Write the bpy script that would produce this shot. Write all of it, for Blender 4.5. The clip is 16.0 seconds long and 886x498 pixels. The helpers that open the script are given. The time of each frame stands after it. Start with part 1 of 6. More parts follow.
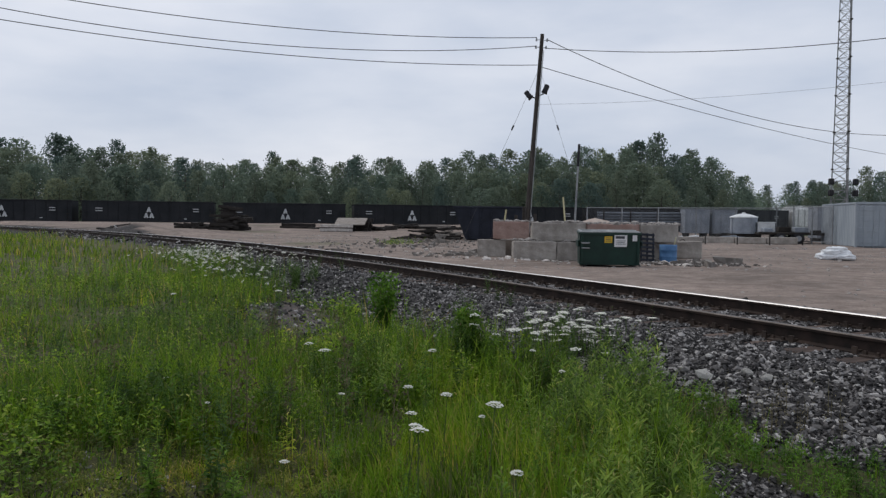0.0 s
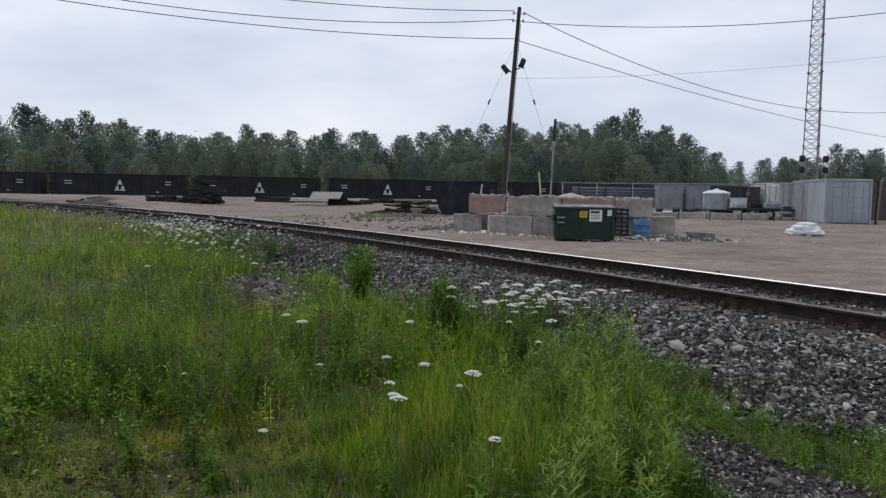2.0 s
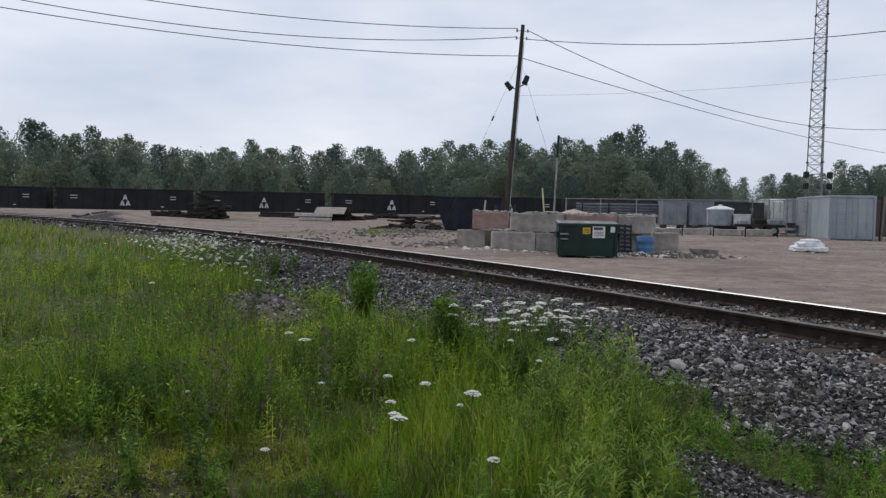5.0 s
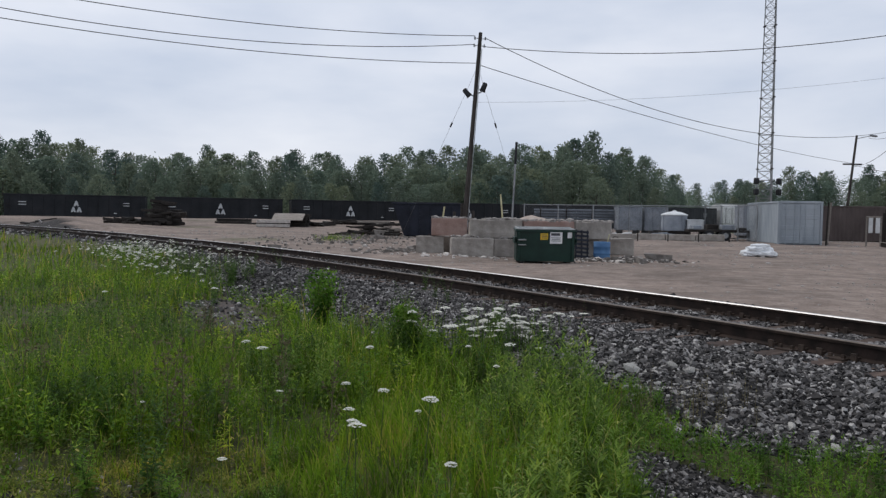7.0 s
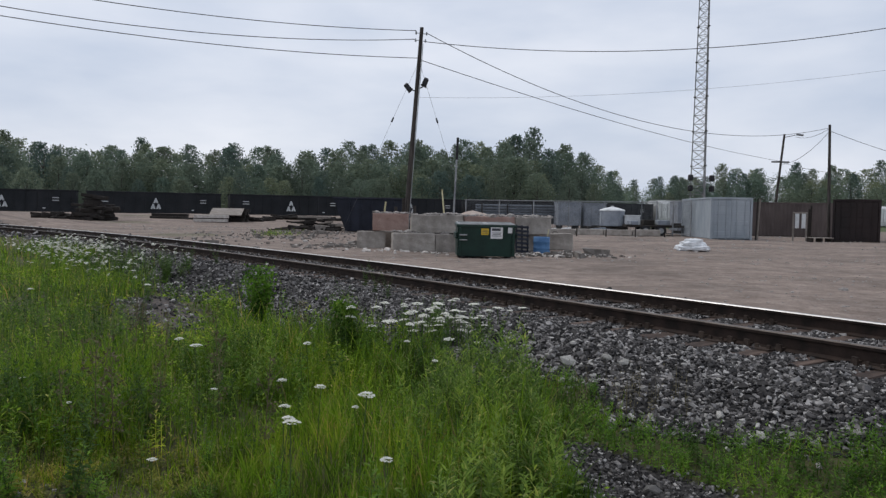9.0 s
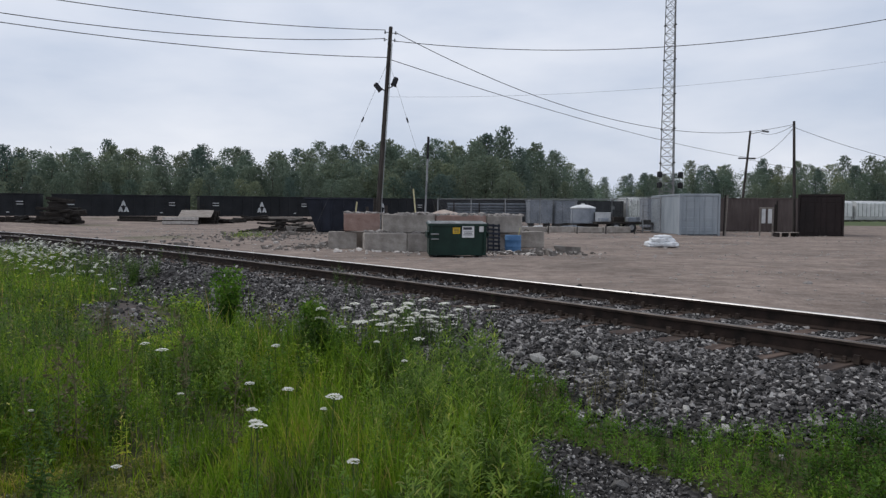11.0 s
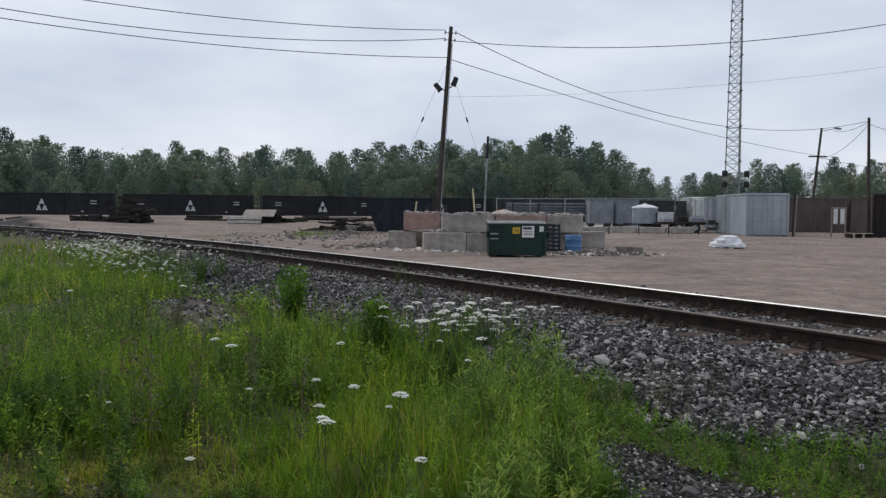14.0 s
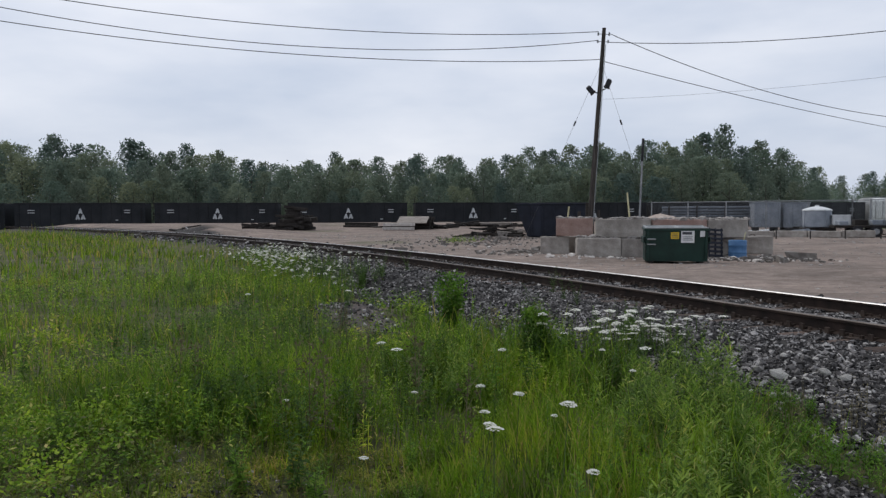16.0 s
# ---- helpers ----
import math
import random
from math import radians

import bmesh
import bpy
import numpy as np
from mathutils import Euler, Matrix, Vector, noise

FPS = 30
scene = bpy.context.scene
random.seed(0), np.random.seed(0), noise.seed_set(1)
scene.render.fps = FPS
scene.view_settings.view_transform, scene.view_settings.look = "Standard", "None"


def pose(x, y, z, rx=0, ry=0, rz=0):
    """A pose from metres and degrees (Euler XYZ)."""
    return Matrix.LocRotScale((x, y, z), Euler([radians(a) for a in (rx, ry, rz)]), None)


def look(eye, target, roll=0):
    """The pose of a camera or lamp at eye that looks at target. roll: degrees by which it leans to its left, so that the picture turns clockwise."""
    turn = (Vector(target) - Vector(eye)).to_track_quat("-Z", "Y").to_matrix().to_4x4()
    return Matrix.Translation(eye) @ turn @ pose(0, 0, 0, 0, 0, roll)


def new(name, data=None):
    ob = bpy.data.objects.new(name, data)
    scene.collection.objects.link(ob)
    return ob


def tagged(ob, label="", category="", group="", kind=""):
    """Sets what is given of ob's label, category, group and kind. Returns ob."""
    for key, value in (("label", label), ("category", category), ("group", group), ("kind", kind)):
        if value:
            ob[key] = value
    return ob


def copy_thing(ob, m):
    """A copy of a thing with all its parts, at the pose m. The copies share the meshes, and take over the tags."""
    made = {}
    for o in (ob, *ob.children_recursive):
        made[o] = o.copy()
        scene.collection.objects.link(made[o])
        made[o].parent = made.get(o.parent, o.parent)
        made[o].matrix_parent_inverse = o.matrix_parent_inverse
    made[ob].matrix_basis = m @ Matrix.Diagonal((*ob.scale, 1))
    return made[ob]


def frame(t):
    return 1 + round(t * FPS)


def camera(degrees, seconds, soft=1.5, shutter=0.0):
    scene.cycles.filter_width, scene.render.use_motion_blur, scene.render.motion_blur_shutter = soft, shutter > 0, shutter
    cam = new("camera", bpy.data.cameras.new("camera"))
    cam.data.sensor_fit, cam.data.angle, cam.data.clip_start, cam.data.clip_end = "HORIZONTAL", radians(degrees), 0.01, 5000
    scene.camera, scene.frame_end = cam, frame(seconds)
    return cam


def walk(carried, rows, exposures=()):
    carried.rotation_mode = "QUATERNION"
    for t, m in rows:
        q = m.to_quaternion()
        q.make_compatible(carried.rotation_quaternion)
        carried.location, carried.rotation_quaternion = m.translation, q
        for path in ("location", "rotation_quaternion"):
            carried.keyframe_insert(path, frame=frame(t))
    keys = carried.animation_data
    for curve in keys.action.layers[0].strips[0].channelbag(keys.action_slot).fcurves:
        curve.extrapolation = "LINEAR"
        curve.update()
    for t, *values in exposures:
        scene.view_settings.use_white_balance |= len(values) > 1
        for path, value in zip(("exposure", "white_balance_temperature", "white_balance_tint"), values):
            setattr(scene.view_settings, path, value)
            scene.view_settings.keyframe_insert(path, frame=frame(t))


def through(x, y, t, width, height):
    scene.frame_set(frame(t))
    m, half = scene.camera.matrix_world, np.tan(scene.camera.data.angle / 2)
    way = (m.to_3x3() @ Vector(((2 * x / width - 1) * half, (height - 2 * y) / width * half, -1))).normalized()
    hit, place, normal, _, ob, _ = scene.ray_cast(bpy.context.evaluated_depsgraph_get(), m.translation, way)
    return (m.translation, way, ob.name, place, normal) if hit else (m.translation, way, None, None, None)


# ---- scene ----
cam = camera(61.0, 16.0, soft=1.35)
PATH = [
    (0, (-0.042, 0.102, 1.297), (-0.405, 2.067, 1.218), 0.6),
    (0.5, (-0.038, 0.119, 1.29), (-0.358, 2.092, 1.197), 0.5),
    (1, (-0.062, 0.101, 1.285), (-0.42, 2.066, 1.181), 0.4),
    (1.5, (-0.049, 0.072, 1.289), (-0.326, 2.049, 1.168), 0.9),
    (2, (-0.058, 0.085, 1.274), (-0.355, 2.057, 1.129), 0.9),
    (2.5, (-0.065, 0.084, 1.274), (-0.368, 2.056, 1.145), 0.9),
    (3, (-0.055, 0.071, 1.262), (-0.363, 2.041, 1.107), 1.3),
    (3.5, (-0.041, 0.055, 1.275), (-0.339, 2.028, 1.133), 2.3),
    (3.7, (-0.046, 0.067, 1.291), (-0.314, 2.046, 1.174), 1.7),
    (5.8, (-0.026, 0.025, 1.311), (-0.354, 1.995, 1.216), 0.7),
    (6, (-0.033, 0.023, 1.309), (-0.333, 1.999, 1.221), 0.8),
    (6.5, (-0.016, -0.007, 1.32), (-0.236, 1.979, 1.222), 1.1),
    (7, (-0.014, -0.007, 1.322), (-0.216, 1.981, 1.234), 0.9),
    (7.5, (-0.003, -0.006, 1.317), (-0.195, 1.983, 1.218), 1.2),
    (8, (0.002, -0.007, 1.321), (-0.142, 1.985, 1.221), 0.9),
    (8.5, (0.004, -0.005, 1.323), (-0.114, 1.989, 1.231), 0.6),
    (9, (0.018, 0.001, 1.319), (-0.031, 1.998, 1.221), 1.0),
    (9.5, (0.03, -0.013, 1.326), (0.028, 1.985, 1.231), 1.0),
    (11.8, (0.061, 0.007, 1.315), (0.085, 2.004, 1.214), 0.3),
    (12, (0.018, 0.005, 1.313), (0.031, 2.002, 1.214), 0.5),
    (12.5, (0.015, 0.006, 1.318), (-0.016, 2.003, 1.218), 0.7),
    (13, (0.007, 0.009, 1.316), (-0.046, 2.006, 1.224), 0.4),
    (13.5, (0.007, 0.011, 1.311), (-0.055, 2.007, 1.197), 0.8),
    (14, (0.009, 0.01, 1.32), (-0.122, 2.003, 1.219), 0.4),
    (14.5, (-0.02, 0.024, 1.32), (-0.232, 2.011, 1.243), 0.1),
    (15, (-0.057, 0.021, 1.32), (-0.322, 2.001, 1.227), 1.5),
    (15.5, (-0.07, 0.004, 1.33), (-0.515, 1.951, 1.229), 1.4),
    (16, (-0.085, -0.002, 1.331), (-0.606, 1.927, 1.244), -0.2),
]
walk(cam, [(t, look(eye, target, roll)) for t, eye, target, roll in PATH],
     exposures=[(0, -0.05), (0.5, -0.08), (1.5, 0.09), (3.5, 0.15), (6, 0.04), (9.5, 0.05), (12.5, 0.04), (16, 0.05)])

# ---- sky and sun: bright hazy overcast, sun high to the left ----
SUN_AZ, SUN_EL = radians(-55.0), radians(52.0)
world = bpy.data.worlds.new("sky")
scene.world = world
world.use_nodes = True
wn, wl = world.node_tree.nodes, world.node_tree.links
wn.clear()
sky = wn.new("ShaderNodeTexSky")
sky.sky_type, sky.sun_disc = "NISHITA", False
sky.sun_elevation, sky.sun_rotation = SUN_EL, SUN_AZ
sky.air_density, sky.dust_density, sky.ozone_density = 1.0, 3.0, 1.0
wco = wn.new("ShaderNodeTexCoord")
wmap = wn.new("ShaderNodeMapping")
wmap.inputs["Scale"].default_value = (1.0, 1.0, 3.2)
wl.new(wco.outputs["Generated"], wmap.inputs["Vector"])
cloud = wn.new("ShaderNodeTexNoise")
cloud.inputs["Scale"].default_value, cloud.inputs["Detail"].default_value, cloud.inputs["Roughness"].default_value = 2.6, 5.0, 0.5
wl.new(wmap.outputs[0], cloud.inputs["Vector"])
cramp = wn.new("ShaderNodeValToRGB")
cramp.color_ramp.elements[0].position, cramp.color_ramp.elements[1].position = 0.34, 0.68
cramp.color_ramp.elements[0].color, cramp.color_ramp.elements[1].color = (0.565, 0.64, 0.785, 1), (0.85, 0.885, 0.975, 1)
wl.new(cloud.outputs["Fac"], cramp.inputs["Fac"])
cup = wn.new("ShaderNodeVectorMath")
cup.operation = "SCALE"
cup.inputs["Scale"].default_value = 9.6
wl.new(cramp.outputs["Color"], cup.inputs[0])
wmix = wn.new("ShaderNodeMix")
wmix.data_type = "RGBA"
wmix.inputs["Factor"].default_value = 0.9
wl.new(sky.outputs["Color"], wmix.inputs[6])
wl.new(cup.outputs[0], wmix.inputs[7])
wbg = wn.new("ShaderNodeBackground")
wbg.inputs["Strength"].default_value = 0.1
wout = wn.new("ShaderNodeOutputWorld")
wl.new(wmix.outputs[2], wbg.inputs["Color"])
wl.new(wbg.outputs[0], wout.inputs["Surface"])

sun = new("sun", bpy.data.lights.new("sun", "SUN"))
sun.data.energy, sun.data.angle, sun.data.color = 1.0, radians(14), (1.0, 0.95, 0.88)
sun.matrix_world = look((0, 0, 0), (-math.sin(SUN_AZ) * math.cos(SUN_EL), -math.cos(SUN_AZ) * math.cos(SUN_EL), -math.sin(SUN_EL)))


# ---- materials ----
class Mat:
    """A small builder for procedural materials."""

    def __init__(self, name):
        self.m = bpy.data.materials.new(name)
        self.m.use_nodes = True
        self.n, self.l = self.m.node_tree.nodes, self.m.node_tree.links
        self.b = self.n["Principled BSDF"]
        self.co = self.n.new("ShaderNodeTexCoord").outputs["Object"]

    def noise(self, scale, detail=4.0, rough=0.55, vec=None, stretch=None):
        x = self.n.new("ShaderNodeTexNoise")
        x.inputs["Scale"].default_value, x.inputs["Detail"].default_value, x.inputs["Roughness"].default_value = scale, detail, rough
        v = vec or self.co
        if stretch:
            mp = self.n.new("ShaderNodeMapping")
            mp.inputs["Scale"].default_value = stretch
            self.l.new(v, mp.inputs["Vector"])
            v = mp.outputs[0]
        self.l.new(v, x.inputs["Vector"])
        return x.outputs["Fac"]

    def ramp(self, fac, *stops):
        r = self.n.new("ShaderNodeValToRGB")
        els = r.color_ramp.elements
        while len(els) < len(stops):
            els.new(0.5)
        for e, (p, c) in zip(els, stops):
            e.position, e.color = p, (*c, 1) if len(c) == 3 else c
        self.l.new(fac, r.inputs["Fac"])
        return r.outputs["Color"]

    def mix(self, fac, a, b, mode="MIX"):
        x = self.n.new("ShaderNodeMix")
        x.data_type, x.blend_type = "RGBA", mode
        for sock, v in ((x.inputs["Factor"], fac), (x.inputs[6], a), (x.inputs[7], b)):
            if isinstance(v, (int, float)):
                sock.default_value = v
            elif isinstance(v, tuple):
                sock.default_value = (*v, 1)
            else:
                self.l.new(v, sock)
        return x.outputs[2]

    def math(self, op, a, b=0.0):
        x = self.n.new("ShaderNodeMath")
        x.operation = op
        for sock, v in ((x.inputs[0], a), (x.inputs[1], b)):
            if isinstance(v, (int, float)):
                sock.default_value = v
            else:
                self.l.new(v, sock)
        return x.outputs[0]

    def random(self):
        return self.n.new("ShaderNodeObjectInfo").outputs["Random"]

    def island(self):
        return self.n.new("ShaderNodeNewGeometry").outputs["Random Per Island"]

    def attr(self, name):
        a = self.n.new("ShaderNodeAttribute")
        a.attribute_name = name
        s = self.n.new("ShaderNodeSeparateColor")
        self.l.new(a.outputs["Color"], s.inputs[0])
        return s.outputs

    def done(self, color, rough=0.8, metal=0.0, bump=None, dist=0.01, strength=0.6, spec=0.3):
        for key, v in (("Base Color", color), ("Roughness", rough), ("Metallic", metal), ("Specular IOR Level", spec)):
            if isinstance(v, tuple):
                self.b.inputs[key].default_value = (*v, 1)
            elif isinstance(v, (int, float)):
                self.b.inputs[key].default_value = v
            else:
                self.l.new(v, self.b.inputs[key])
        if bump is not None:
            x = self.n.new("ShaderNodeBump")
            x.inputs["Distance"].default_value, x.inputs["Strength"].default_value = dist, strength
            self.l.new(bump, x.inputs["Height"])
            self.l.new(x.outputs[0], self.b.inputs["Normal"])
        return self.m


def worn(name, a, b, scale=3.0, rough=0.8, metal=0.0, fine=40.0, bump=0.004, vary=0.25, spec=0.3, stretch=None, grain=0.35):
    """A surface that wanders between two colours, with fine grain, and a little difference from piece to piece."""
    k = Mat(name)
    big, small = k.noise(scale, 5, 0.6, stretch=stretch), k.noise(fine, 3)
    c = k.ramp(big, (0.35, a), (0.66, b))
    c = k.mix(grain, c, k.ramp(small, (0.3, (0.35, 0.35, 0.35)), (0.7, (0.65, 0.65, 0.65))), "OVERLAY")
    tone = k.ramp(k.random(), (0.0, (1 - vary,) * 3), (1.0, (1.0, 1.0, 1.0)))
    return k.done(k.mix(1.0, c, tone, "MULTIPLY"), rough, metal, small, bump, spec=spec)


def leafy(name, a, b, dry, through=0.35, dry_at=0.8, rough=0.6):
    """Leaves and blades: each island takes its own green, some are dry; light passes through them."""
    k = Mat(name)
    isl = k.island()
    c = k.ramp(isl, (0.0, a), (dry_at, b), (min(dry_at + 0.12, 0.99), dry), (1.0, dry))
    big, mid = k.noise(0.8, 3), k.noise(3.2, 2)
    c = k.mix(1.0, c, k.ramp(big, (0.32, (0.50, 0.60, 0.60)), (0.52, (0.98, 1.02, 0.9)), (0.70, (1.40, 1.16, 0.95))), "MULTIPLY")
    c = k.mix(1.0, c, k.ramp(mid, (0.36, (0.42, 0.47, 0.47)), (0.5, (0.95, 0.97, 0.95)), (0.64, (1.28, 1.22, 1.05))), "MULTIPLY")
    k.done(c, rough, spec=0.15)
    tr = k.n.new("ShaderNodeBsdfTranslucent")
    k.l.new(c, tr.inputs["Color"])
    ms = k.n.new("ShaderNodeMixShader")
    ms.inputs[0].default_value = through
    out = k.n["Material Output"]
    k.l.new(k.b.outputs[0], ms.inputs[1])
    k.l.new(tr.outputs[0], ms.inputs[2])
    k.l.new(ms.outputs[0], out.inputs["Surface"])
    return k.m


def ground_material():
    k = Mat("ground")
    z = k.attr("zone")
    coarse, mid, fine = k.noise(0.35, 5, 0.6), k.noise(2.2, 5, 0.6), k.noise(26, 4, 0.65)
    grit = k.noise(90, 3, 0.6)
    dirt = k.ramp(mid, (0.3, (0.165, 0.134, 0.117)), (0.5, (0.220, 0.184, 0.162)), (0.72, (0.290, 0.248, 0.222)))
    dirt = k.mix(0.8, dirt, k.ramp(coarse, (0.35, (0.34, 0.325, 0.31)), (0.68, (0.66, 0.62, 0.59))), "OVERLAY")
    dirt = k.mix(0.5, dirt, k.ramp(fine, (0.3, (0.28, 0.28, 0.28)), (0.7, (0.70, 0.70, 0.70))), "OVERLAY")
    dirt = k.mix(0.28, dirt, k.ramp(k.noise(6.5, 4, 0.7), (0.32, (0.22, 0.21, 0.20)), (0.5, (0.5, 0.5, 0.5)), (0.7, (0.70, 0.70, 0.70))), "OVERLAY")
    # Near-black ground under the ballast: shade of the gaps put into the colour.
    stone = k.ramp(fine, (0.32, (0.014, 0.0135, 0.0135)), (0.5, (0.045, 0.042, 0.041)), (0.72, (0.12, 0.114, 0.11)))
    soil = k.ramp(mid, (0.3, (0.05, 0.055, 0.025)), (0.55, (0.085, 0.085, 0.04)), (0.75, (0.15, 0.125, 0.08)))
    soil = k.mix(0.5, soil, k.ramp(fine, (0.3, (0.3, 0.3, 0.3)), (0.7, (0.68, 0.68, 0.68))), "OVERLAY")
    verge = k.ramp(mid, (0.3, (0.05, 0.075, 0.03)), (0.7, (0.10, 0.12, 0.05)))

    def edge(w):
        return k.ramp(k.math("ADD", w, k.math("MULTIPLY", k.math("SUBTRACT", fine, 0.5), 0.5)), (0.42, (0, 0, 0)), (0.58, (1, 1, 1)))
    c = k.mix(edge(z[1]), dirt, stone)
    c = k.mix(edge(z[0]), c, soil)
    c = k.mix(edge(z[2]), c, verge)
    return k.done(c, 0.95, 0.0, k.math("ADD", fine, k.math("MULTIPLY", grit, 0.4)), 0.014, 0.6, spec=0.15)


M_GROUND = ground_material()
M_STONE = None
k = Mat("ballast_stone")
k.tone = k.ramp(k.island(), (0.0, (0.014, 0.0135, 0.014)), (0.45, (0.062, 0.058, 0.056)), (0.8, (0.185, 0.174, 0.168)), (1.0, (0.44, 0.42, 0.40)))
M_STONE = k.done(k.mix(0.5, k.tone, k.ramp(k.noise(30, 3), (0.3, (0.3, 0.3, 0.3)), (0.7, (0.7, 0.7, 0.7))), "OVERLAY"), 0.9, 0, k.noise(60, 3), 0.004, spec=0.2)
k = Mat("loose_stone")
k.tone = k.ramp(k.random(), (0.0, (0.09, 0.086, 0.082)), (0.6, (0.22, 0.21, 0.20)), (1.0, (0.46, 0.44, 0.41)))
M_ROCK = k.done(k.mix(0.5, k.tone, k.ramp(k.noise(30, 3), (0.3, (0.3, 0.3, 0.3)), (0.7, (0.7, 0.7, 0.7))), "OVERLAY"), 0.9, 0, k.noise(60, 3), 0.004, spec=0.2)
M_TIE = worn("tie_wood", (0.055, 0.038, 0.031), (0.155, 0.108, 0.085), 4, 0.9, 0, 30, 0.006, 0.4, stretch=(1, 8, 8))
M_RAIL = worn("rusty_rail", (0.013, 0.0085, 0.0065), (0.040, 0.025, 0.019), 6, 0.8, 0.1, 60, 0.002, 0.0)
# Far head's sky glint put into a pale metal colour; near head darkened without it.
M_RAILTOP = worn("polished_glint_rail_head", (0.42, 0.41, 0.40), (0.56, 0.55, 0.54), 5, 0.45, 0.8, 80, 0.0005, 0.0, spec=0.5)
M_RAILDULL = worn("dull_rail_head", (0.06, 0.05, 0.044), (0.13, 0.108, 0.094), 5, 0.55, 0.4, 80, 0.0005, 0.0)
M_CLIP = worn("rail_anchor_steel", (0.040, 0.028, 0.022), (0.105, 0.075, 0.058), 9, 0.7, 0.2, 60, 0.002, 0.3)
M_CONCRETE = worn("cast_concrete", (0.25, 0.225, 0.200), (0.43, 0.395, 0.355), 2.6, 0.92, 0, 34, 0.006, 0.2)
M_REDCONC = worn("reddish_concrete", (0.27, 0.175, 0.145), (0.37, 0.265, 0.23), 2.6, 0.92, 0, 34, 0.006, 0.1)
M_RUBBLE = worn("rubble", (0.42, 0.38, 0.35), (0.66, 0.62, 0.58), 4, 0.95, 0, 30, 0.006, 0.5)
M_GREYRUBBLE = worn("grey_rubble", (0.15, 0.135, 0.12), (0.31, 0.285, 0.26), 4, 0.95, 0, 30, 0.006, 0.5)
M_SANDPILE = worn("crushed_stone_pile", (0.32, 0.25, 0.21), (0.46, 0.39, 0.34), 3, 0.95, 0, 24, 0.02, 0.0)
M_GREEN = worn("dumpster_green_paint", (0.003, 0.019, 0.014), (0.007, 0.034, 0.025), 2.2, 0.5, 0.0, 25, 0.002, 0.0, spec=0.4)
M_LID = worn("grey_plastic_lid", (0.20, 0.21, 0.21), (0.32, 0.33, 0.33), 3, 0.6, 0, 30, 0.002, 0.0)
M_WHITE = worn("white_sticker", (0.66, 0.67, 0.68), (0.78, 0.78, 0.78), 6, 0.6, 0, 40, 0.0005, 0.05)
M_YELLOW = worn("yellow_sticker", (0.62, 0.40, 0.03), (0.74, 0.50, 0.05), 6, 0.6, 0, 40, 0.0005, 0.05)
M_INK = worn("dark_print", (0.05, 0.055, 0.07), (0.09, 0.09, 0.10), 6, 0.7, 0, 40, 0.0005, 0.0)
M_BLUE = worn("faded_blue_plastic", (0.05, 0.13, 0.27), (0.10, 0.22, 0.40), 3, 0.55, 0, 30, 0.002, 0.1)
M_NAVY = worn("dark_navy_steel", (0.007, 0.009, 0.016), (0.016, 0.020, 0.033), 1.6, 0.6, 0.1, 20, 0.004, 0.0)
M_BLACKCAR = worn("sooty_black_paint", (0.010, 0.012, 0.015), (0.024, 0.026, 0.030), 0.5, 0.75, 0.0, 12, 0.006, 0.25)
M_MARK = worn("chalky_white_marking", (0.40, 0.42, 0.43), (0.58, 0.59, 0.60), 3, 0.8, 0, 20, 0.001, 0.2)
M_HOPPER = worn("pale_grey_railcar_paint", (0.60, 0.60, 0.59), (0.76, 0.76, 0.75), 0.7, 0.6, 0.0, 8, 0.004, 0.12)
# Darker grey for the hoppers' ribs, sills, bays and end frames.
M_RIBSH = worn("darker_grey_railcar_paint", (0.30, 0.30, 0.29), (0.44, 0.44, 0.43), 0.7, 0.7, 0.0, 8, 0.004, 0.12)
M_UNDER = worn("dark_undercarriage", (0.018, 0.016, 0.015), (0.05, 0.042, 0.036), 2, 0.85, 0.1, 20, 0.005, 0.2)
M_CONEX = worn("pale_grey_container_paint", (0.24, 0.275, 0.305), (0.35, 0.385, 0.415), 0.9, 0.6, 0.0, 14, 0.004, 0.0, stretch=(1, 1, 0.35), grain=0.1)
# Trim darkened: the shadow along the container's base is put into its colour.
M_CONEXDK = worn("shaded_grey_container_trim", (0.07, 0.08, 0.09), (0.14, 0.155, 0.17), 1.2, 0.6, 0.1, 14, 0.004, 0.0)
M_BROWN = worn("brown_container_paint", (0.075, 0.058, 0.054), (0.125, 0.10, 0.092), 0.8, 0.65, 0.0, 12, 0.004, 0.1, stretch=(1, 1, 0.4), grain=0.1)
M_MAROON = worn("dark_maroon_container_paint", (0.012, 0.008, 0.008), (0.024, 0.015, 0.014), 0.8, 0.6, 0.0, 12, 0.004, 0.0, stretch=(1, 1, 0.4), grain=0.1)
M_POLE = worn("weathered_pole_wood", (0.030, 0.026, 0.024), (0.085, 0.074, 0.066), 2.5, 0.9, 0, 30, 0.006, 0.15, stretch=(5, 5, 0.4))
M_BLACK = worn("black_lamp_housing", (0.012, 0.012, 0.014), (0.03, 0.03, 0.034), 4, 0.55, 0.1, 30, 0.001, 0.0)
M_WIRE = worn("weathered_cable", (0.07, 0.07, 0.075), (0.12, 0.12, 0.125), 4, 0.7, 0.2, 30, 0.0005, 0.2)
M_GALV = worn("galvanised_steel", (0.22, 0.23, 0.24), (0.36, 0.37, 0.38), 3, 0.55, 0.5, 30, 0.001, 0.2)
M_TOWER = worn("dull_tower_steel", (0.16, 0.165, 0.17), (0.30, 0.305, 0.31), 1.0, 0.65, 0.3, 20, 0.001, 0.0)
M_WOOD = worn("grey_sawn_timber", (0.20, 0.17, 0.145), (0.38, 0.345, 0.31), 3, 0.9, 0, 26, 0.004, 0.35, stretch=(0.6, 6, 6))
